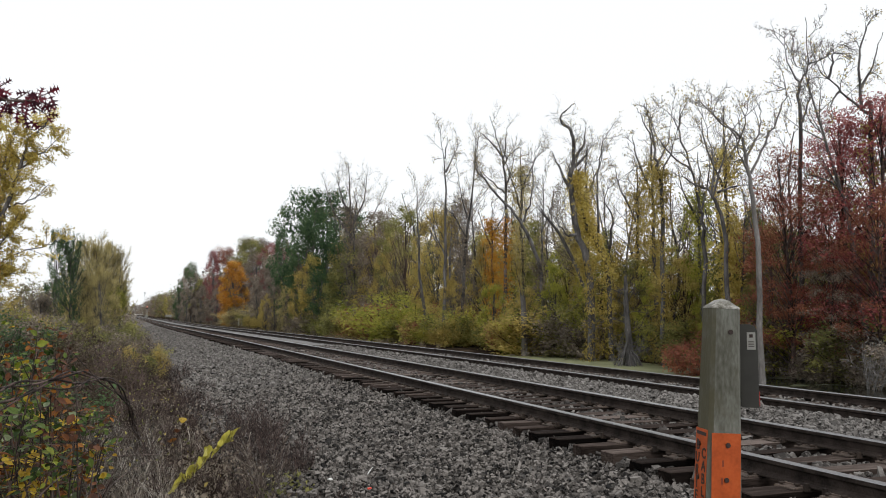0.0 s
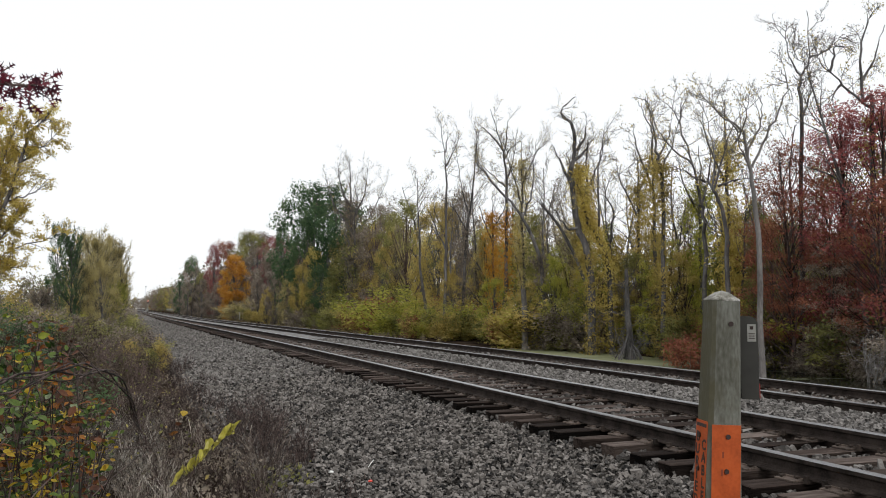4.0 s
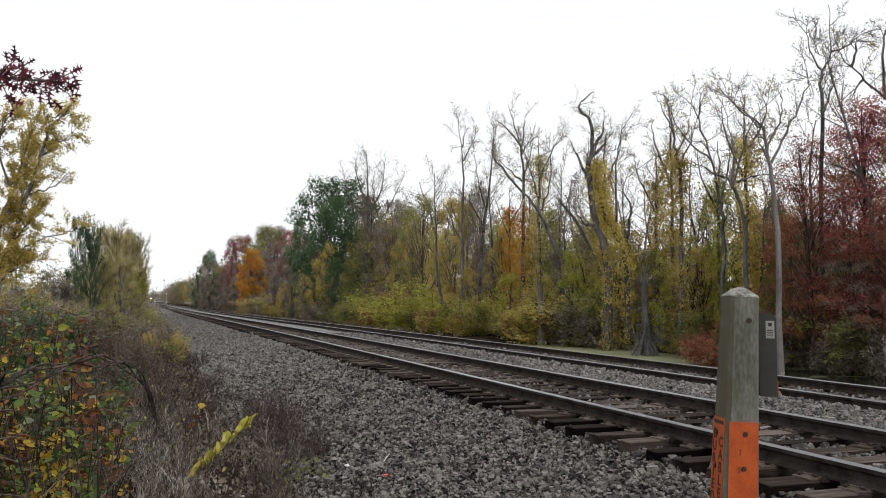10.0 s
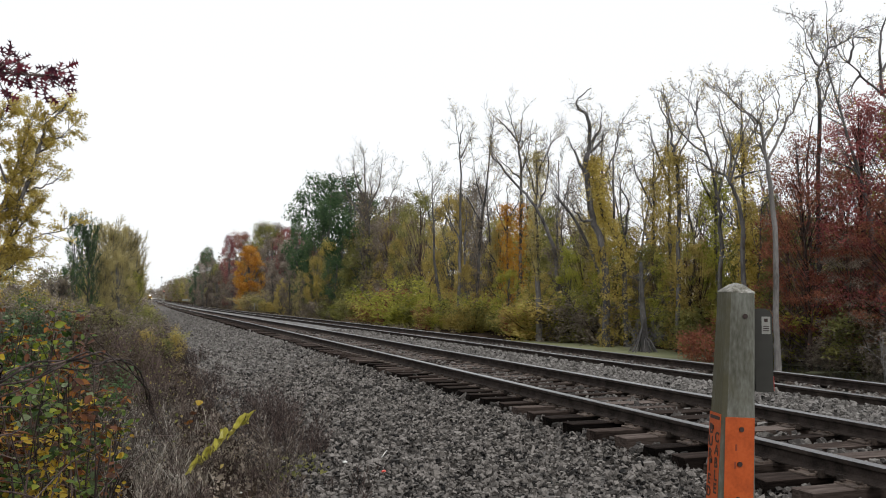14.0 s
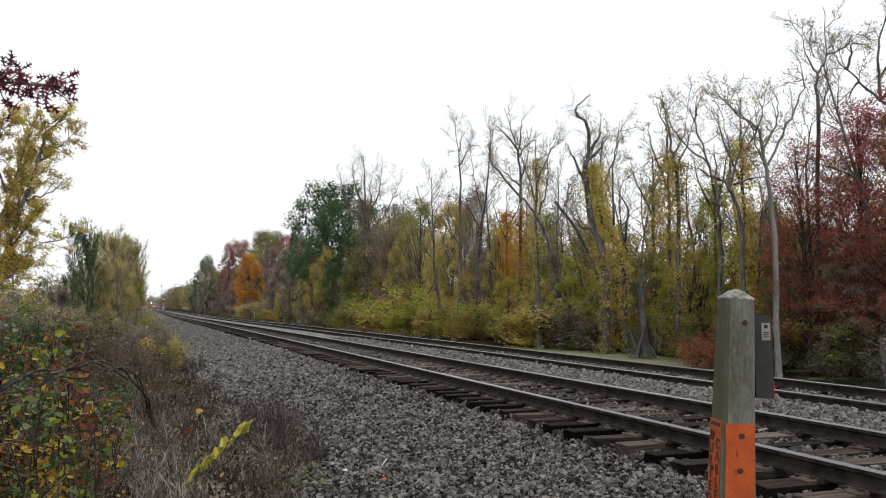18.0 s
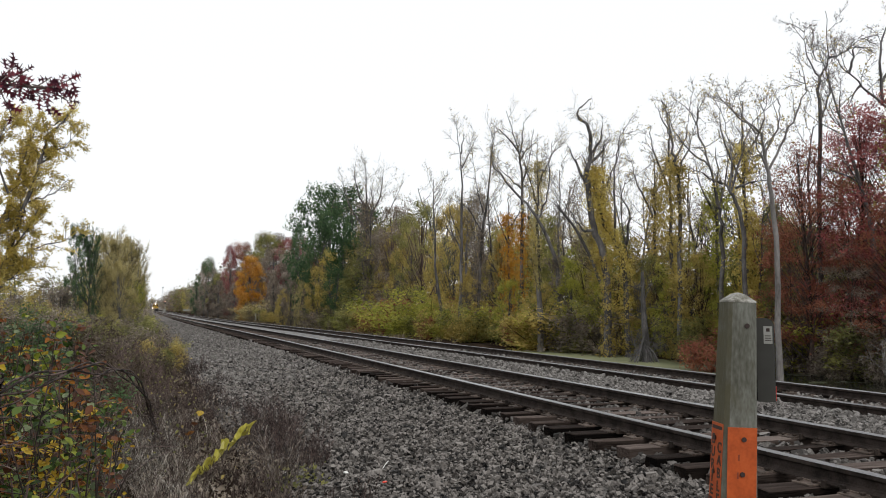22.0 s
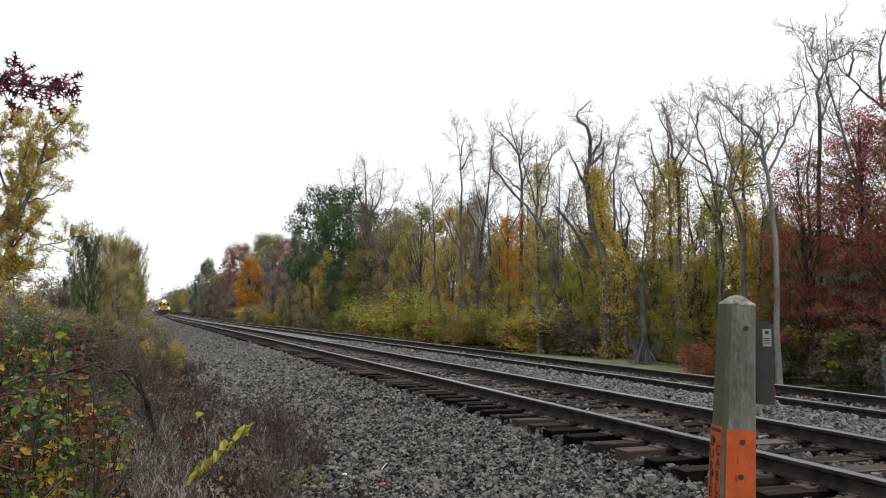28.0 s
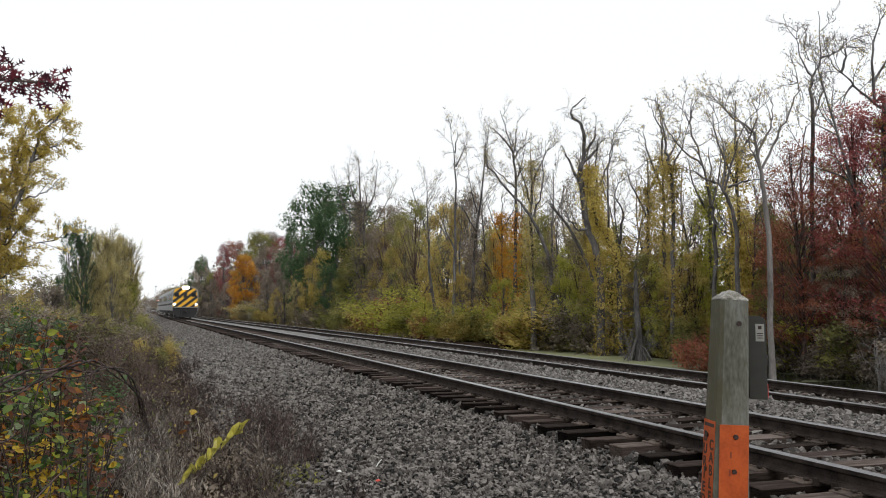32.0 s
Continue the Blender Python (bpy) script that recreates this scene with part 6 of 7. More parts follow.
def near_bush():
    """Canes with side twigs; the leaves of a twig share a colour, and the colours lie in patches."""
    rng = np.random.default_rng(19)
    t = thing("bush", pose(-5.3, 4.35, -0.55), "dense bush of green, yellow and russet leaves close by", "bush")
    names = ("russet", "orange", "green", "pale", "lime", "yellow")
    kinds = leaf_meshes(rng, names, 3, 0.045, 0.027)
    segs, spots = [], []

    def inside(p):
        return p[0] < 0.5 + 0.05 * math.sin(9 * p[2]) - 0.35 * max(0.0, p[2] - 1.05) and p[2] < 1.62
    for _ in range(220):
        base = np.array([rng.uniform(-0.5, 0.42), rng.uniform(-1.15, 1.2), -0.05])
        a = rng.uniform(0, 2 * np.pi)
        h = rng.uniform(0.45, 1.6)
        out = np.array([np.cos(a), np.sin(a), 0]) * rng.uniform(0.1, 0.4)
        p = spline([base, base + out * 0.35 + (0, 0, h * 0.6), base + out + (0, 0, h)], 5)
        m = len(p) - 1
        for i in range(m):
            if inside(p[i + 1]):
                segs.append((*p[i], *p[i + 1], 0.0055 * (1 - 0.6 * i / m), 0.0055 * (1 - 0.6 * (i + 1) / m)))
        for _ in range(10):
            q = p[rng.integers(m // 4, m + 1)]
            d = unit(rng.normal(0, 1, 3) * (1, 1, 0.5) + (0, 0, 0.35))
            ln = rng.uniform(0.08, 0.24)
            if not inside(q + d * ln):
                continue
            segs.append((*q, *(q + d * ln), 0.0022, 0.0014))
            g = 2.0 * noise.noise(Vector(q * 3.1) + Vector((4.0, 1.0, 2.0))) + rng.normal(0, 0.28) + 0.3 * (0.75 - q[2])
            c = names[int(np.searchsorted([-0.62, -0.32, 0.36, 0.47, 0.68], g))]
            for k in range(5):
                spots.append((q + d * ln * (0.25 + 0.19 * k), d, -1 if k % 2 else 1, c))
    part("branchwork", mesh_np("branchwork", *tubes(np.array(segs), 5), M_TWIG, True), t)
    singles = 0
    rest = {c: [] for c in names}
    for n_, (p, d, side, c) in enumerate(spots):
        cross = unit(np.cross(d, (0, 0, 1.0)) + rng.normal(0, 0.25, 3))
        y = unit(d * 0.5 + cross * side * 0.8 + (0, 0, -0.45) + rng.normal(0, 0.3, 3))
        z = unit(np.array([0.1, -0.25, 1.0]) + rng.normal(0, 0.45, 3))
        x = unit(np.cross(y, z))
        z = np.cross(x, y)
        k = rng.uniform(0.6, 1.25)
        m = Matrix.Translation(Vector(p)) @ Matrix(((x[0], y[0], z[0], 0), (x[1], y[1], z[1], 0), (x[2], y[2], z[2], 0), (0, 0, 0, 1))) @ Matrix.Scale(k, 4)
        me = kinds[c][rng.integers(3)]
        if singles < 295 and p[0] > -0.3 and p[1] < 0.1 and n_ % 3 == 0:
            singles += 1
            ob = part("leaf", me, t)
            ob.matrix_basis = m
        else:
            co = np.empty(len(me.vertices) * 3, np.float32)
            me.vertices.foreach_get("co", co)
            w = co.reshape(-1, 3) @ np.array(m.to_3x3()).T + np.array(m.translation)
            rest[c].append((w, np.array([f.vertices[:] for f in me.polygons])))
    for c, pieces in rest.items():
        part("inner_leaves", mesh_np("inner_leaves", *joined(pieces), NEAR[c]), t)["kind"] = "stuff"
    return t


BUSH = near_bush()
copy_thing(BUSH, pose(-6.15, 6.6, -0.5, 0, 0, 160))


VINE_LINE = [(-6.0, 2.6, -0.5), (-5.213, 2.75, 0.815), (-5.153, 2.95, 0.85), (-5.072, 3.1, 0.88), (-4.978, 3.25, 0.895), (-4.903, 3.45, 0.893), (-4.844, 3.85, 0.862), (-4.769, 4.4, 0.783), (-4.703, 5.0, 0.632), (-4.665, 5.6, 0.454), (-4.617, 7.613, 0.130), (-4.560, 9.961, -0.205), (-4.504, 12.310, -0.56)]
VINE_MORE = [[(-5.069, 2.9, 0.439), (-5.05, 3.2, 0.426), (-4.95, 3.9, 0.443), (-4.777, 4.7, 0.378), (-4.496, 5.6, 0.236)], [(-4.909, 3.3, 0.322), (-4.835, 4.0, 0.299), (-4.688, 5.0, 0.246), (-4.538, 6.0, 0.143)], [(-5.077, 2.3, 0.632), (-5.026, 2.4, 0.601), (-4.974, 2.5, 0.556), (-4.931, 2.6, 0.507)], [(-5.129, 2.6, 0.802), (-5.077, 2.7, 0.788), (-5.053, 2.75, 0.742), (-5.068, 2.7, 0.716), (-5.112, 2.6, 0.722)]]


def arching_vine():
    rng = np.random.default_rng(4)
    t = thing("vine_stem", pose(0, 0, 0), "arching bare twisted vine stems bending to the ground", "vine")
    line = VINE_LINE
    base = spline(line, 8)
    for k in range(4):
        ph = k * 1.6
        n = len(base)
        a = np.arange(n) * 0.33 + ph
        p = base + np.stack([np.cos(a), np.sin(a) * 0.6, np.sin(a)], -1) * (0.009 + 0.002 * k) + np.array([0, 0, -0.02 * k * (k > 1)]) * np.linspace(1, 0, n)[:, None]
        p[-1] = base[-1]
        r = (0.0042, 0.0034, 0.0038, 0.003)[k]
        part("stem", mesh_np("stem", *tubes(np.array([(*p[i], *p[i + 1], r, r) for i in range(n - 1)]), 6), M_TWIG, True), t)
    more = VINE_MORE
    for ln in more:
        p = spline(ln, 8)
        part("stem", mesh_np("stem", *tubes(np.array([(*p[i], *p[i + 1], 0.0026, 0.002) for i in range(len(p) - 1)]), 6), M_TWIG, True), t)


arching_vine()


# ---- oak sprig overhead ----
def oak_leaf(rng, size):
    """Deeply cut, pointed lobes on both sides of the rib."""
    half = [(0.0, 0.01), (0.14, 0.013), (0.25, 0.04), (0.33, 0.28), (0.37, 0.06), (0.48, 0.045), (0.7, 0.42), (0.64, 0.1), (0.73, 0.06), (0.95, 0.26), (0.87, 0.065), (1.0, 0.0)]
    bm = bmesh.new()
    curl = rng.uniform(-0.5, 0.5)
    left = [bm.verts.new((-h * size, u * size, curl * (u - 0.5) ** 2 * size + h * size * 0.25)) for u, h in half[:-1]]
    right = [bm.verts.new((h * size, u * size, curl * (u - 0.5) ** 2 * size + h * size * 0.25)) for u, h in half[:-1]]
    tip = bm.verts.new((0, size, curl * 0.25 * size))
    rib = [bm.verts.new((0, u * size, curl * (u - 0.5) ** 2 * size)) for u in (0.0, 0.2, 0.27, 0.42, 0.52, 0.66, 0.78)]
    for side, flip in ((left, False), (right, True)):
        f = [(rib[0], side[0], side[1], side[2], rib[1]), (rib[1], side[2], side[3], side[4], rib[2]), (rib[2], side[4], side[5], rib[3]), (rib[3], side[5], side[6], side[7], rib[4]), (rib[4], side[7], side[8], rib[5]), (rib[5], side[8], side[9], side[10], rib[6]), (rib[6], side[10], tip)]
        for g in f:
            bm.faces.new(g[::-1] if flip else g)
    bmesh.ops.triangulate(bm, faces=bm.faces[:])
    me = bpy.data.meshes.new("leaf")
    bm.to_mesh(me); bm.free()
    me.materials.append(NEAR["oak"])
    return me


def oak_sapling():
    rng = np.random.default_rng(33)
    t = thing("oak_tree", pose(-7.4, 4.4, -0.6), "young oak whose branch of pointed maroon leaves overhangs", "tree")
    p = spline([(0, 0, -0.1), (0.05, 0.05, 1.2), (0.3, 0.0, 2.2), (0.9, -0.3, 2.75)], 5)
    part("trunk", mesh_np("trunk", *tubes(np.array([(*p[i], *p[i + 1], 0.05 - 0.0025 * i, 0.0475 - 0.0025 * i) for i in range(len(p) - 1)]), 8), M_BARK, True), t)
    br = part("branch", mesh_np("branch", *tubes(np.array([(-0.85, 0.2, 0.0, -0.3, 0.1, 0.05, 0.012, 0.008), (-0.3, 0.1, 0.05, 0.3, -0.05, 0.02, 0.008, 0.005)]), 6), M_TWIG, True), t, "thin brown leafy branch")
    br.matrix_basis = pose(*OAK_AT)
    shapes = [oak_leaf(rng, 0.056 * s) for s in (0.85, 1.0, 1.15, 0.95)]
    across, up, near = np.array([0.99, -0.08, 0]), np.array([0, 0, 1.0]), np.array([-0.08, -0.99, 0])
    for k in range(26):
        # short side twigs, each with a spray of leaves
        u = 0.02 + 0.36 * (k + 0.5) / 26
        low = -0.12 + 0.2 * u if k % 3 else -0.26 + 0.6 * u
        a = np.array([u * 0.9, -0.02, 0.05 - 0.05 * u])
        b = a + across * rng.uniform(0.0, 0.1) + up * rng.uniform(low * 0.95, 0.085 - 0.1 * u) * (1.0 - 1.5 * u) + near * rng.uniform(-0.12, 0.12)
        tw = part("twig", mesh_np("twig", *tubes(np.array([(*a, *b, 0.0028, 0.002)]), 5), M_TWIG, True), br)
        for _ in range(6 if k < 9 else 4):
            ob = part("leaf", shapes[rng.integers(4)], tw)
            f = rng.uniform(0.35, 1.0)
            d = unit(across * rng.normal(0.35, 0.7) + up * rng.normal(-0.1, 0.7) + near * rng.normal(0, 0.3))
            face = unit(near + rng.normal(0, 0.6, 3))
            x = unit(np.cross(d, face))
            z = np.cross(x, d)
            ob.matrix_basis = Matrix.Translation(Vector(a + (b - a) * f)) @ Matrix(((x[0], d[0], z[0], 0), (x[1], d[1], z[1], 0), (x[2], d[2], z[2], 0), (0, 0, 0, 1)))
    return br


OAK_AT = (1.98, -0.66, 2.61)
OAK = oak_sapling()


# ---- litter and small things by the track ----
def plastic_ribbon():
    rng = np.random.default_rng(6)
    t = thing("plastic_ribbon", pose(0, 0, 0), "crumpled yellow plastic tape lying on the weeds", "litter")
    mat = plain("yellow_plastic", (0.52, 0.47, 0.075), 0.35)
    for line, wd in (([(-4.3, 7.75, -0.38), (-4.2, 7.98, -0.35), (-4.08, 8.3, -0.35)], 0.16), ([(-4.08, 8.2, -0.35), (-4.02, 8.45, -0.3), (-3.93, 8.75, -0.26)], 0.19), ([(-3.93, 8.75, -0.27), (-3.82, 9.1, -0.3)], 0.05), ([(-3.82, 9.1, -0.3), (-3.7, 9.3, -0.2), (-3.56, 9.55, -0.22)], 0.18)):
        c = spline(line, 8)
        v, q = [], []
        k = 7
        for i, p in enumerate(c):
            tw = 0.12 * math.sin(0.6 * i) + 1.15
            ac = np.array([math.cos(tw) * 0.8, -0.35, math.sin(tw)])
            for j in range(k):
                o = p + ac * (j / (k - 1) - 0.5) * wd * 0.9
                v.append(o + np.array(noise.noise_vector(Vector(o * 9.0))) * 0.05 + np.array(noise.noise_vector(Vector(o * 26.0))) * 0.018)
        for i in range(len(c) - 1):
            for j in range(k - 1):
                a = i * k + j
                q.append((a, a + 1, a + k + 1, a + k))
        part("strip", mesh_np("strip", v, q, mat), t)


plastic_ribbon()


def small_bits():
    white = plain("white_scrap", (0.75, 0.75, 0.72), 0.5)
    red = plain("red_scrap", (0.75, 0.05, 0.02), 0.4)
    rng = random.Random(9)

    def scrap(name, label, x, y, z, s, mat):
        bm = bmesh.new()
        bmesh.ops.create_icosphere(bm, subdivisions=2, radius=1)
        for v in bm.verts:
            k = 1 + 0.45 * noise.noise(v.co * 2.1 + Vector((x, y, 0)))
            v.co = Vector((v.co.x * s * k, v.co.y * s * 0.7 * k, v.co.z * s * 0.28 * k))
        ob = part(name, bm, None, "", mat)
        ob.matrix_basis = pose(x, y, z, rng.uniform(-15, 15), 0, rng.uniform(0, 180))
        tagged(ob, label, "litter")
    scrap("red_scrap", "small bright red plastic scrap on the stones", -2.62, 7.41, -0.455, 0.032, red)
    scrap("paper_scrap", "torn white paper scrap on the ballast stones", -2.86, 7.96, -0.455, 0.032, white)
    for x, y in ((-3.35, 8.5), (-3.25, 7.9), (-3.5, 8.9), (-2.2, 6.5), (-3.9, 7.3)):
        scrap("paper_scrap", "tiny white scrap among the stones", x, y, bed_z(x) + 0.03 if x > -3.45 else -0.53, 0.018, white)
    p = spline([(-2.46, 8.05, -0.455), (-2.4, 8.17, -0.44), (-2.3, 8.42, -0.455)], 5)
    tagged(part("dry_twig", mesh_np("dry_twig", *tubes(np.array([(*p[i], *p[i + 1], 0.006, 0.005) for i in range(len(p) - 1)]), 5), white)), "bleached curved twig lying on the ballast", "twig")


def fallen_leaves():
    rng = np.random.default_rng(52)
    for c, x, y, z, k in (("orange", -4.17, 10.63, -0.42, 2.6), ("yellow", -3.95, 12.4, -0.4, 2.4), ("orange", -4.22, 10.5, -0.44, 2.0), ("russet", -4.05, 11.6, -0.44, 2.2)):
        me = mesh_np("fallen_leaf", *leaf_shape(rng, 0.07 * k, 0.045 * k), NEAR[c], True)
        ob = part("fallen_leaf", me)
        ob.matrix_basis = pose(x, y, z, 25, 10, rng.uniform(0, 360))
        tagged(ob, "large curled %s leaf caught on the dead weeds" % c, "leaf", "fallen leaves")


small_bits()
fallen_leaves()


def signal_mast():
    t = thing("signal_mast", pose(2.55, 328.0, -0.4), "slim grey railway signal mast with a red light", "signal")
    grey = plain("galvanised_steel", (0.4, 0.4, 0.4), 0.5, 0.4)
    part("mast", cyl_bm(0.09, 4.4, (0, 0, 2.2), seg=12), t, "", grey)
    part("base", box_bm(0.6, 0.6, 0.4, (0, 0, 0.1), 0.03), t, "", M_CONC)
    hd = part("signal_head", box_bm(0.5, 0.3, 1.1, (0, 0, 3.9), 0.04), t, "black signal head", M_BLACK)
    part("signal_lamp", cyl_bm(0.16, 0.1, (0, -0.2, 4.15), "y", 14), hd, "lit red lamp", plain("lit_signal", (1.0, 0.35, 0.25), 0.3, emit=3))
    part("equipment_box", box_bm(0.8, 0.6, 1.0, (-0.2, 0.2, 0.8), 0.03), t, "pale equipment box", M_LABEL)


def tower():
    t = thing("lattice_tower", pose(18.7, 1212, -1), "distant slim lattice tower above the trees", "tower")
    grey = plain("tower_steel", (0.35, 0.35, 0.37), 0.6, 0.3)
    for sx, sy in ((-1, -1), (1, -1), (1, 1), (-1, 1)):
        part("leg", mesh_np("leg", *tubes(np.array([(sx * 0.9, sy * 0.9, 0, sx * 0.35, sy * 0.35, 30, 0.12, 0.1)]), 6), grey), t)
    for k in range(6):
        part("brace", box_bm(1.8 - 0.2 * k, 1.8 - 0.2 * k, 0.15, (0, 0, 4 + 4.6 * k)), t, "", grey)
    part("platform", box_bm(2.2, 2.2, 1.6, (0, 0, 30.8), 0.2), t, "", grey)


def white_posts():
    for x, y, h in ((13.6, 149.0, 1.25), (14.6, 153.0, 1.5), (4.9 + 4.2, 273, 0.0)):
        if h:
            t = thing("white_post", pose(x, y, -0.95), "short white marker post at the edge of the wood", "post", "white posts")
            part("post", box_bm(0.14, 0.14, h, (0, 0, h / 2), 0.01), t, "", M_LABEL)
            part("cap", box_bm(0.18, 0.18, 0.05, (0, 0, h + 0.02), 0.01), t, "", M_LABEL)
    t = thing("trackside_sign", pose(8.2, 285, -0.9), "small white trackside sign on a post", "sign")
    part("post", cyl_bm(0.05, 1.6, (0, 0, 0.8), seg=8), t, "", M_DARK)
    part("board", box_bm(2.0, 0.05, 0.55, (0, -0.06, 1.5), 0.01), t, "", M_LABEL)


M_BLACK = plain("black_paint", (0.02, 0.02, 0.022), 0.5)
M_DARK = plain("dark_underframe", (0.03, 0.028, 0.027), 0.8)
signal_mast()
tower()
white_posts()


# ---- train ----
M_SILVER = plain("grey_train_paint", (0.27, 0.28, 0.29), 0.5, 0.1)
M_YELLOW = plain("yellow_paint", (0.75, 0.42, 0.03), 0.45)
M_BAND = plain("dark_blue_band", (0.045, 0.06, 0.085), 0.4)
M_GLASSY = plain("dark_window_glass", (0.015, 0.017, 0.02), 0.2, spec=0.3)
M_LAMP = plain("lit_headlamp", (1.0, 0.84, 0.6), 0.3, emit=40)
M_DITCH = plain("lit_ditch_lamp", (1.0, 0.9, 0.72), 0.3, emit=14)


def hull(profile, y0, y1, mat, name):
    bm = bmesh.new()
    a = [bm.verts.new((x, y0, z)) for x, z in profile]
    b = [bm.verts.new((x, y1, z)) for x, z in profile]
    bm.faces.new(a); bm.faces.new(b[::-1])
    k = len(profile)
    for i in range(k):
        bm.faces.new((a[i], b[i], b[(i + 1) % k], a[(i + 1) % k]))
    bmesh.ops.recalc_face_normals(bm, faces=bm.faces[:])
    return bm


SHELL = [(-1.52, 0.95), (-1.52, 3.15), (-1.4, 3.52), (-1.0, 3.78), (-0.4, 3.9), (0.4, 3.9), (1.0, 3.78), (1.4, 3.52), (1.52, 3.15), (1.52, 0.95)]


def bogie(parent, y):
    b = part("bogie", box_bm(2.3, 3.2, 0.35, (0, 0, 0.65), 0.03), parent, "dark wheel truck", M_DARK)
    b.matrix_basis = pose(0, y, 0)
    for dy in (-1.1, 1.1):
        for sx in (-0.755, 0.755):
            part("wheel", cyl_bm(0.48, 0.13, (sx, dy, 0.48), "x", 24), b, "", M_DARK)


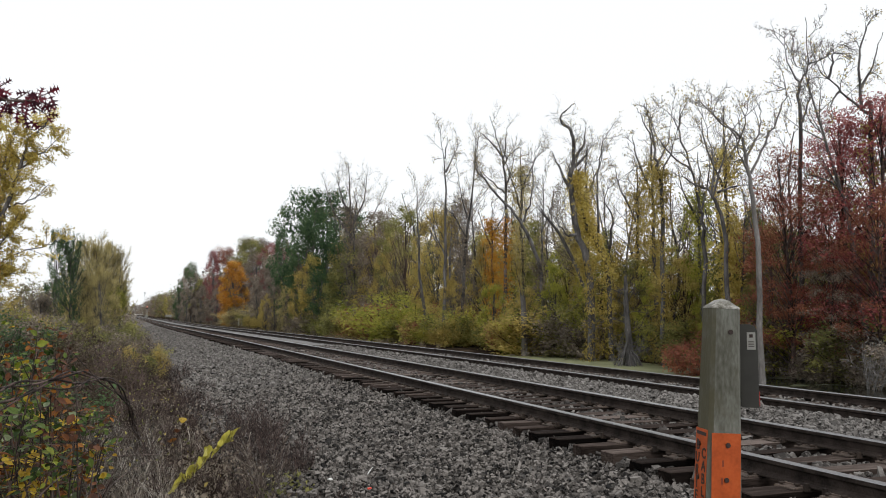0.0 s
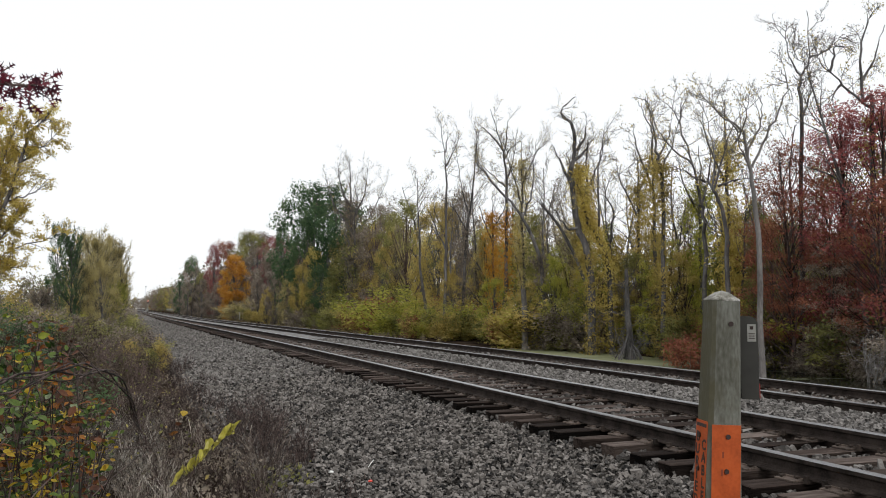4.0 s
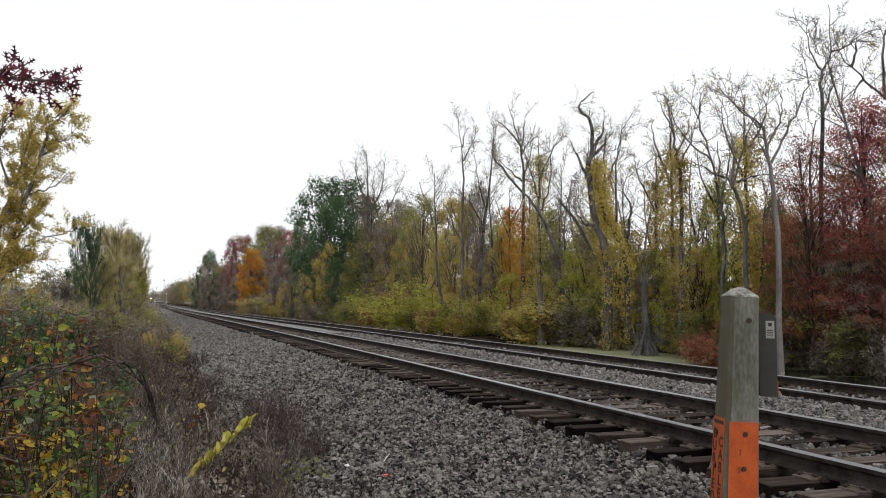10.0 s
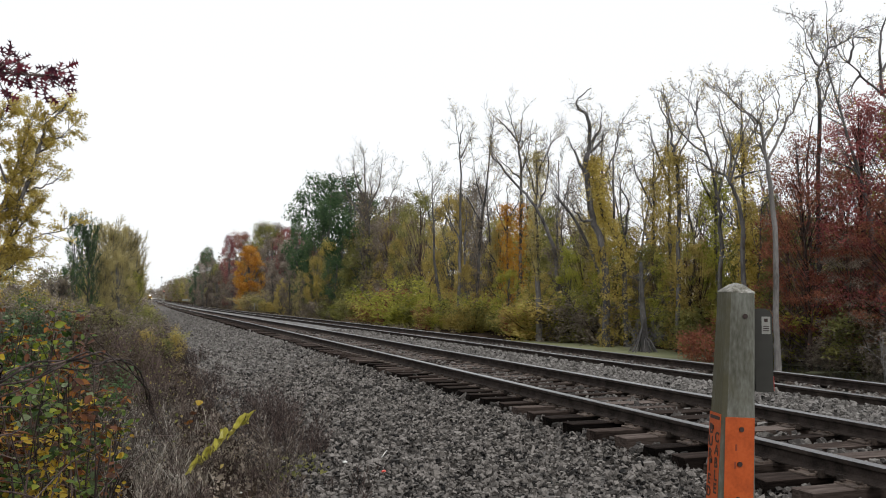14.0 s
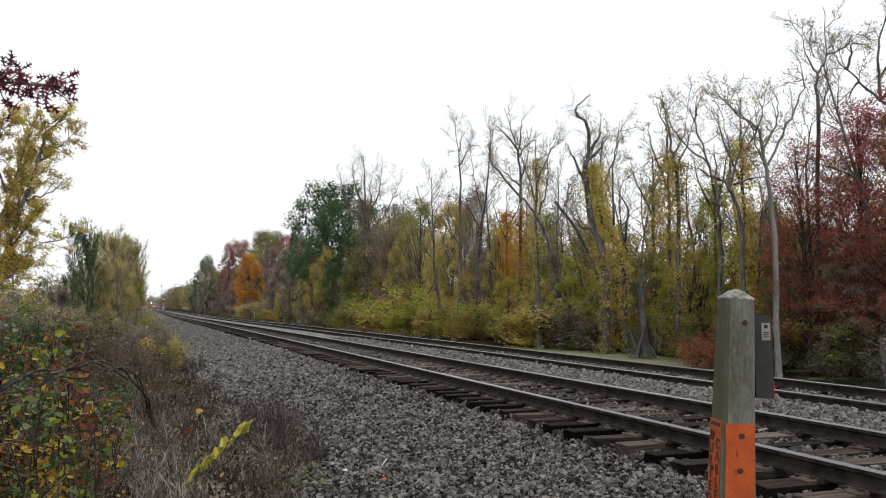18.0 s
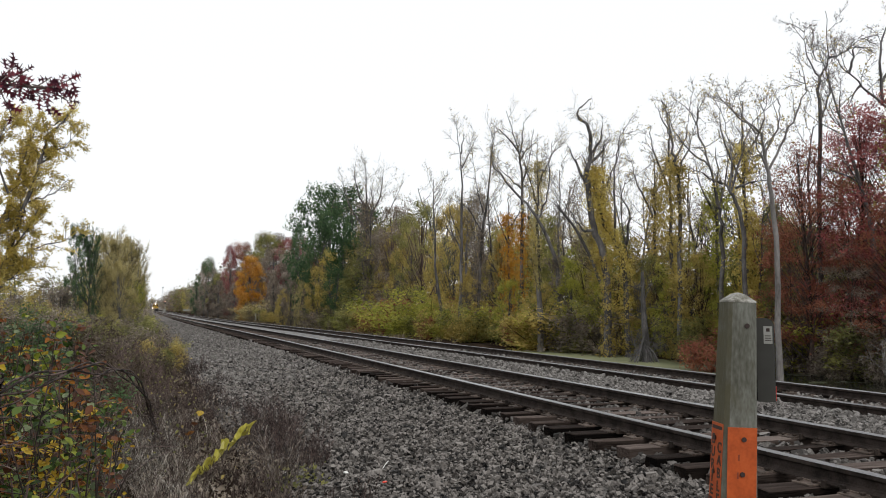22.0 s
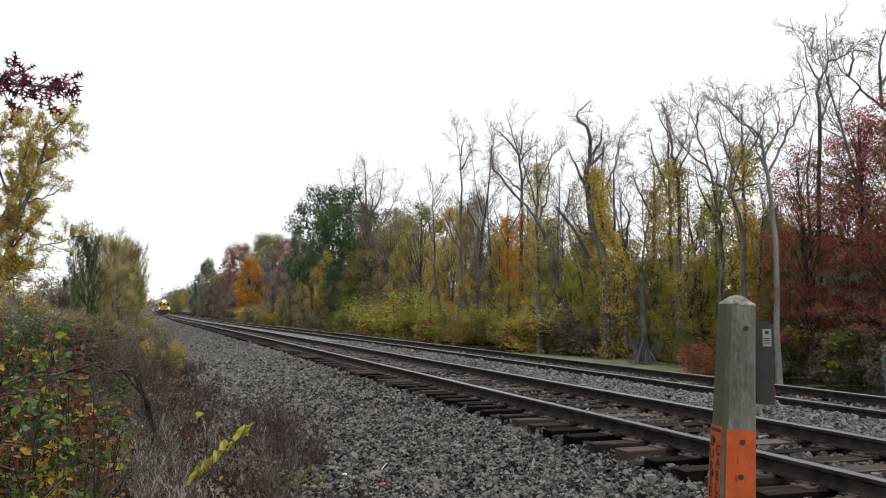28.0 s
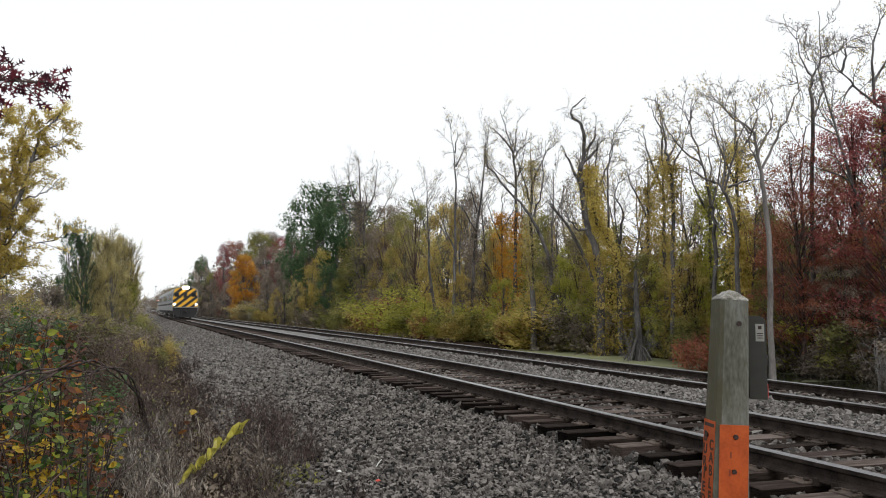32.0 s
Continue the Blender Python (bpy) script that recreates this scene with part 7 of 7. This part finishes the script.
def carriage(name, label, cab, length):
    t = thing(name, pose(0, 0, 0), label, "train car", "cars of the train")
    part("body", hull(SHELL, 0.05 if cab else 0.4, length - 0.3, M_SILVER, "body"), t, "grey metal car body", M_SILVER)
    part("underframe", box_bm(2.6, length - 3, 0.5, (0, length / 2, 0.78)), t, "", M_DARK)
    for y in (3.2, length - 3.5):
        bogie(t, y)
    for sx in (-1, 1):
        for k in range(3 if cab else 9):
            y = (4.5 + 3.4 * k) if cab else 3.2 + 2.3 * k
            part("window", box_bm(0.02, 1.5 if cab else 1.6, 0.65, (sx * 1.526, y, 2.65), 0.005), t, "dark side window", M_GLASSY)
        part("side_stripe", box_bm(0.012, length - 1.5, 0.22, (sx * 1.523, length / 2, 1.75)), t, "", M_DARK)
        part("window_band", box_bm(0.008, length - 2.2, 0.95, (sx * 1.522, length / 2, 2.65)), t, "dark blue band behind the windows", M_BAND)
    if cab:
        face = [(-1.42, 1.3), (-1.44, 2.5), (-1.32, 3.3), (-1.15, 3.6), (-0.4, 3.82), (0.4, 3.82), (1.15, 3.6), (1.32, 3.3), (1.44, 2.5), (1.42, 1.3)]
        part("front_panel", hull(face, -0.06, 0.06, M_BLACK, "front_panel"), t, "black front end under the stripes", M_BLACK)
        for k in range(-5, 7):
            bm = bmesh.new()
            bm.faces.new([bm.verts.new((x, -0.075, z)) for x, z in face])
            nrm = Vector((-0.62, 0, 0.78)).normalized()
            c = 2.0 + 0.62 * k
            for off, inner in ((c, True), (c + 0.31, False)):
                bmesh.ops.bisect_plane(bm, geom=bm.verts[:] + bm.edges[:] + bm.faces[:], plane_co=nrm * off, plane_no=nrm, clear_inner=inner, clear_outer=not inner)
            if bm.faces:
                r = bmesh.ops.extrude_face_region(bm, geom=bm.faces[:])
                bmesh.ops.translate(bm, vec=(0, 0.02, 0), verts=[v for v in r["geom"] if isinstance(v, bmesh.types.BMVert)])
                part("stripe", bm, t, "yellow diagonal warning stripe", M_YELLOW)
            else:
                bm.free()
        for sx in (-1, 1):
            part("windshield", box_bm(0.5, 0.03, 0.46, (sx * 0.98, -0.09, 2.86), 0.03), t, "dark cab windscreen", M_GLASSY)
            part("ditch_lamp", cyl_bm(0.12, 0.08, (sx * 1.27, -0.12, 1.72), "y", 16), t, "lit round ditch lamp", M_DITCH)
        part("nose_door", box_bm(0.44, 0.03, 0.62, (0, -0.09, 2.82), 0.04), t, "dark centre door window", M_BLACK)
        hb = part("headlamp_box", box_bm(0.95, 0.2, 0.46, (0, -0.1, 3.74), 0.08), t, "", M_BLACK)
        for sx in (-0.19, 0.19):
            part("headlamp", cyl_bm(0.19, 0.06, (sx, -0.22, 3.74), "y", 20), hb, "dazzling lit headlamp", M_LAMP)
        part("pilot", hull([(-1.0, 0.16), (-1.38, 0.75), (-1.45, 1.34), (1.45, 1.34), (1.38, 0.75), (1.0, 0.16)], -0.25, 0.4, M_BLACK, "pilot"), t, "black steel pilot plate", M_BLACK)
        for sx in (-1, 1):
            part("handrail", cyl_bm(0.025, 1.5, (sx * 1.3, -0.16, 0.95), "z", 8), t, "pale grab rail", M_SILVER)
            part("air_hose", cyl_bm(0.04, 0.6, (sx * 0.5, -0.34, 0.75), "z", 8), t, "", M_BLACK)
        part("step", box_bm(2.7, 0.35, 0.07, (0, -0.3, 1.36), 0.01), t, "grey step plate", M_SILVER)
        part("coupler", box_bm(0.3, 0.7, 0.3, (0, -0.5, 0.88), 0.05), t, "", M_DARK)
    return t


SPEED = 35.2
TRAIN = []
lead = carriage("cab_car", "grey cab car with yellow and black diagonal stripes, lamps lit", True, 17.2)
TRAIN.append((lead, 0.0))
for i in range(2):
    TRAIN.append((carriage("passenger_coach", "silver grey passenger coach with a dark window band", False, 26.0), 17.4 + 26.2 * i))


def motions():
    # the oak branch stirs in the wind
    walk(OAK, [(t, pose(OAK_AT[0] + a, OAK_AT[1] + b, OAK_AT[2] + c)) for t, a, b, c in ((0, -0.015, 0.029, -0.031), (0.5, -0.016, 0.021, -0.037), (1, -0.01, 0.024, -0.031), (1.5, -0.003, 0.028, -0.007), (2.5, -0.004, 0.019, -0.016), (3.5, -0.005, 0.023, -0.004), (5.5, -0.001, 0.027, 0.007), (6.5, -0.008, 0.026, -0.006), (7.5, -0.011, 0.03, -0.012), (8.5, -0.01, 0.014, -0.008), (9.5, -0.002, -0.001, -0.01), (11, -0.004, -0, -0.009), (13, 0, 0, 0), (14.5, -0.007, 0.002, -0.002), (16.5, -0.011, 0.004, -0.012), (17.5, -0.002, -0.007, -0.007), (19, 0.003, -0.014, -0.005), (21, -0, -0.012, -0.009), (23, -0.002, -0.003, -0.007), (25, 0.001, 0.002, -0.001), (27.5, 0.005, -0.012, -0.003), (29, 0.007, -0.015, -0.005), (30, -0.001, -0.008, -0.005), (32, -0.004, 0.006, 0.005))])
    for car, back in TRAIN:
        walk(car, [(t, pose(0.755, 106.5 + SPEED * (32.0 - t) + back, dip(106.5 + SPEED * (32.0 - t) + back))) for t in (0, 8, 16, 24, 29, 30, 30.5, 31, 31.5, 32)])


motions()
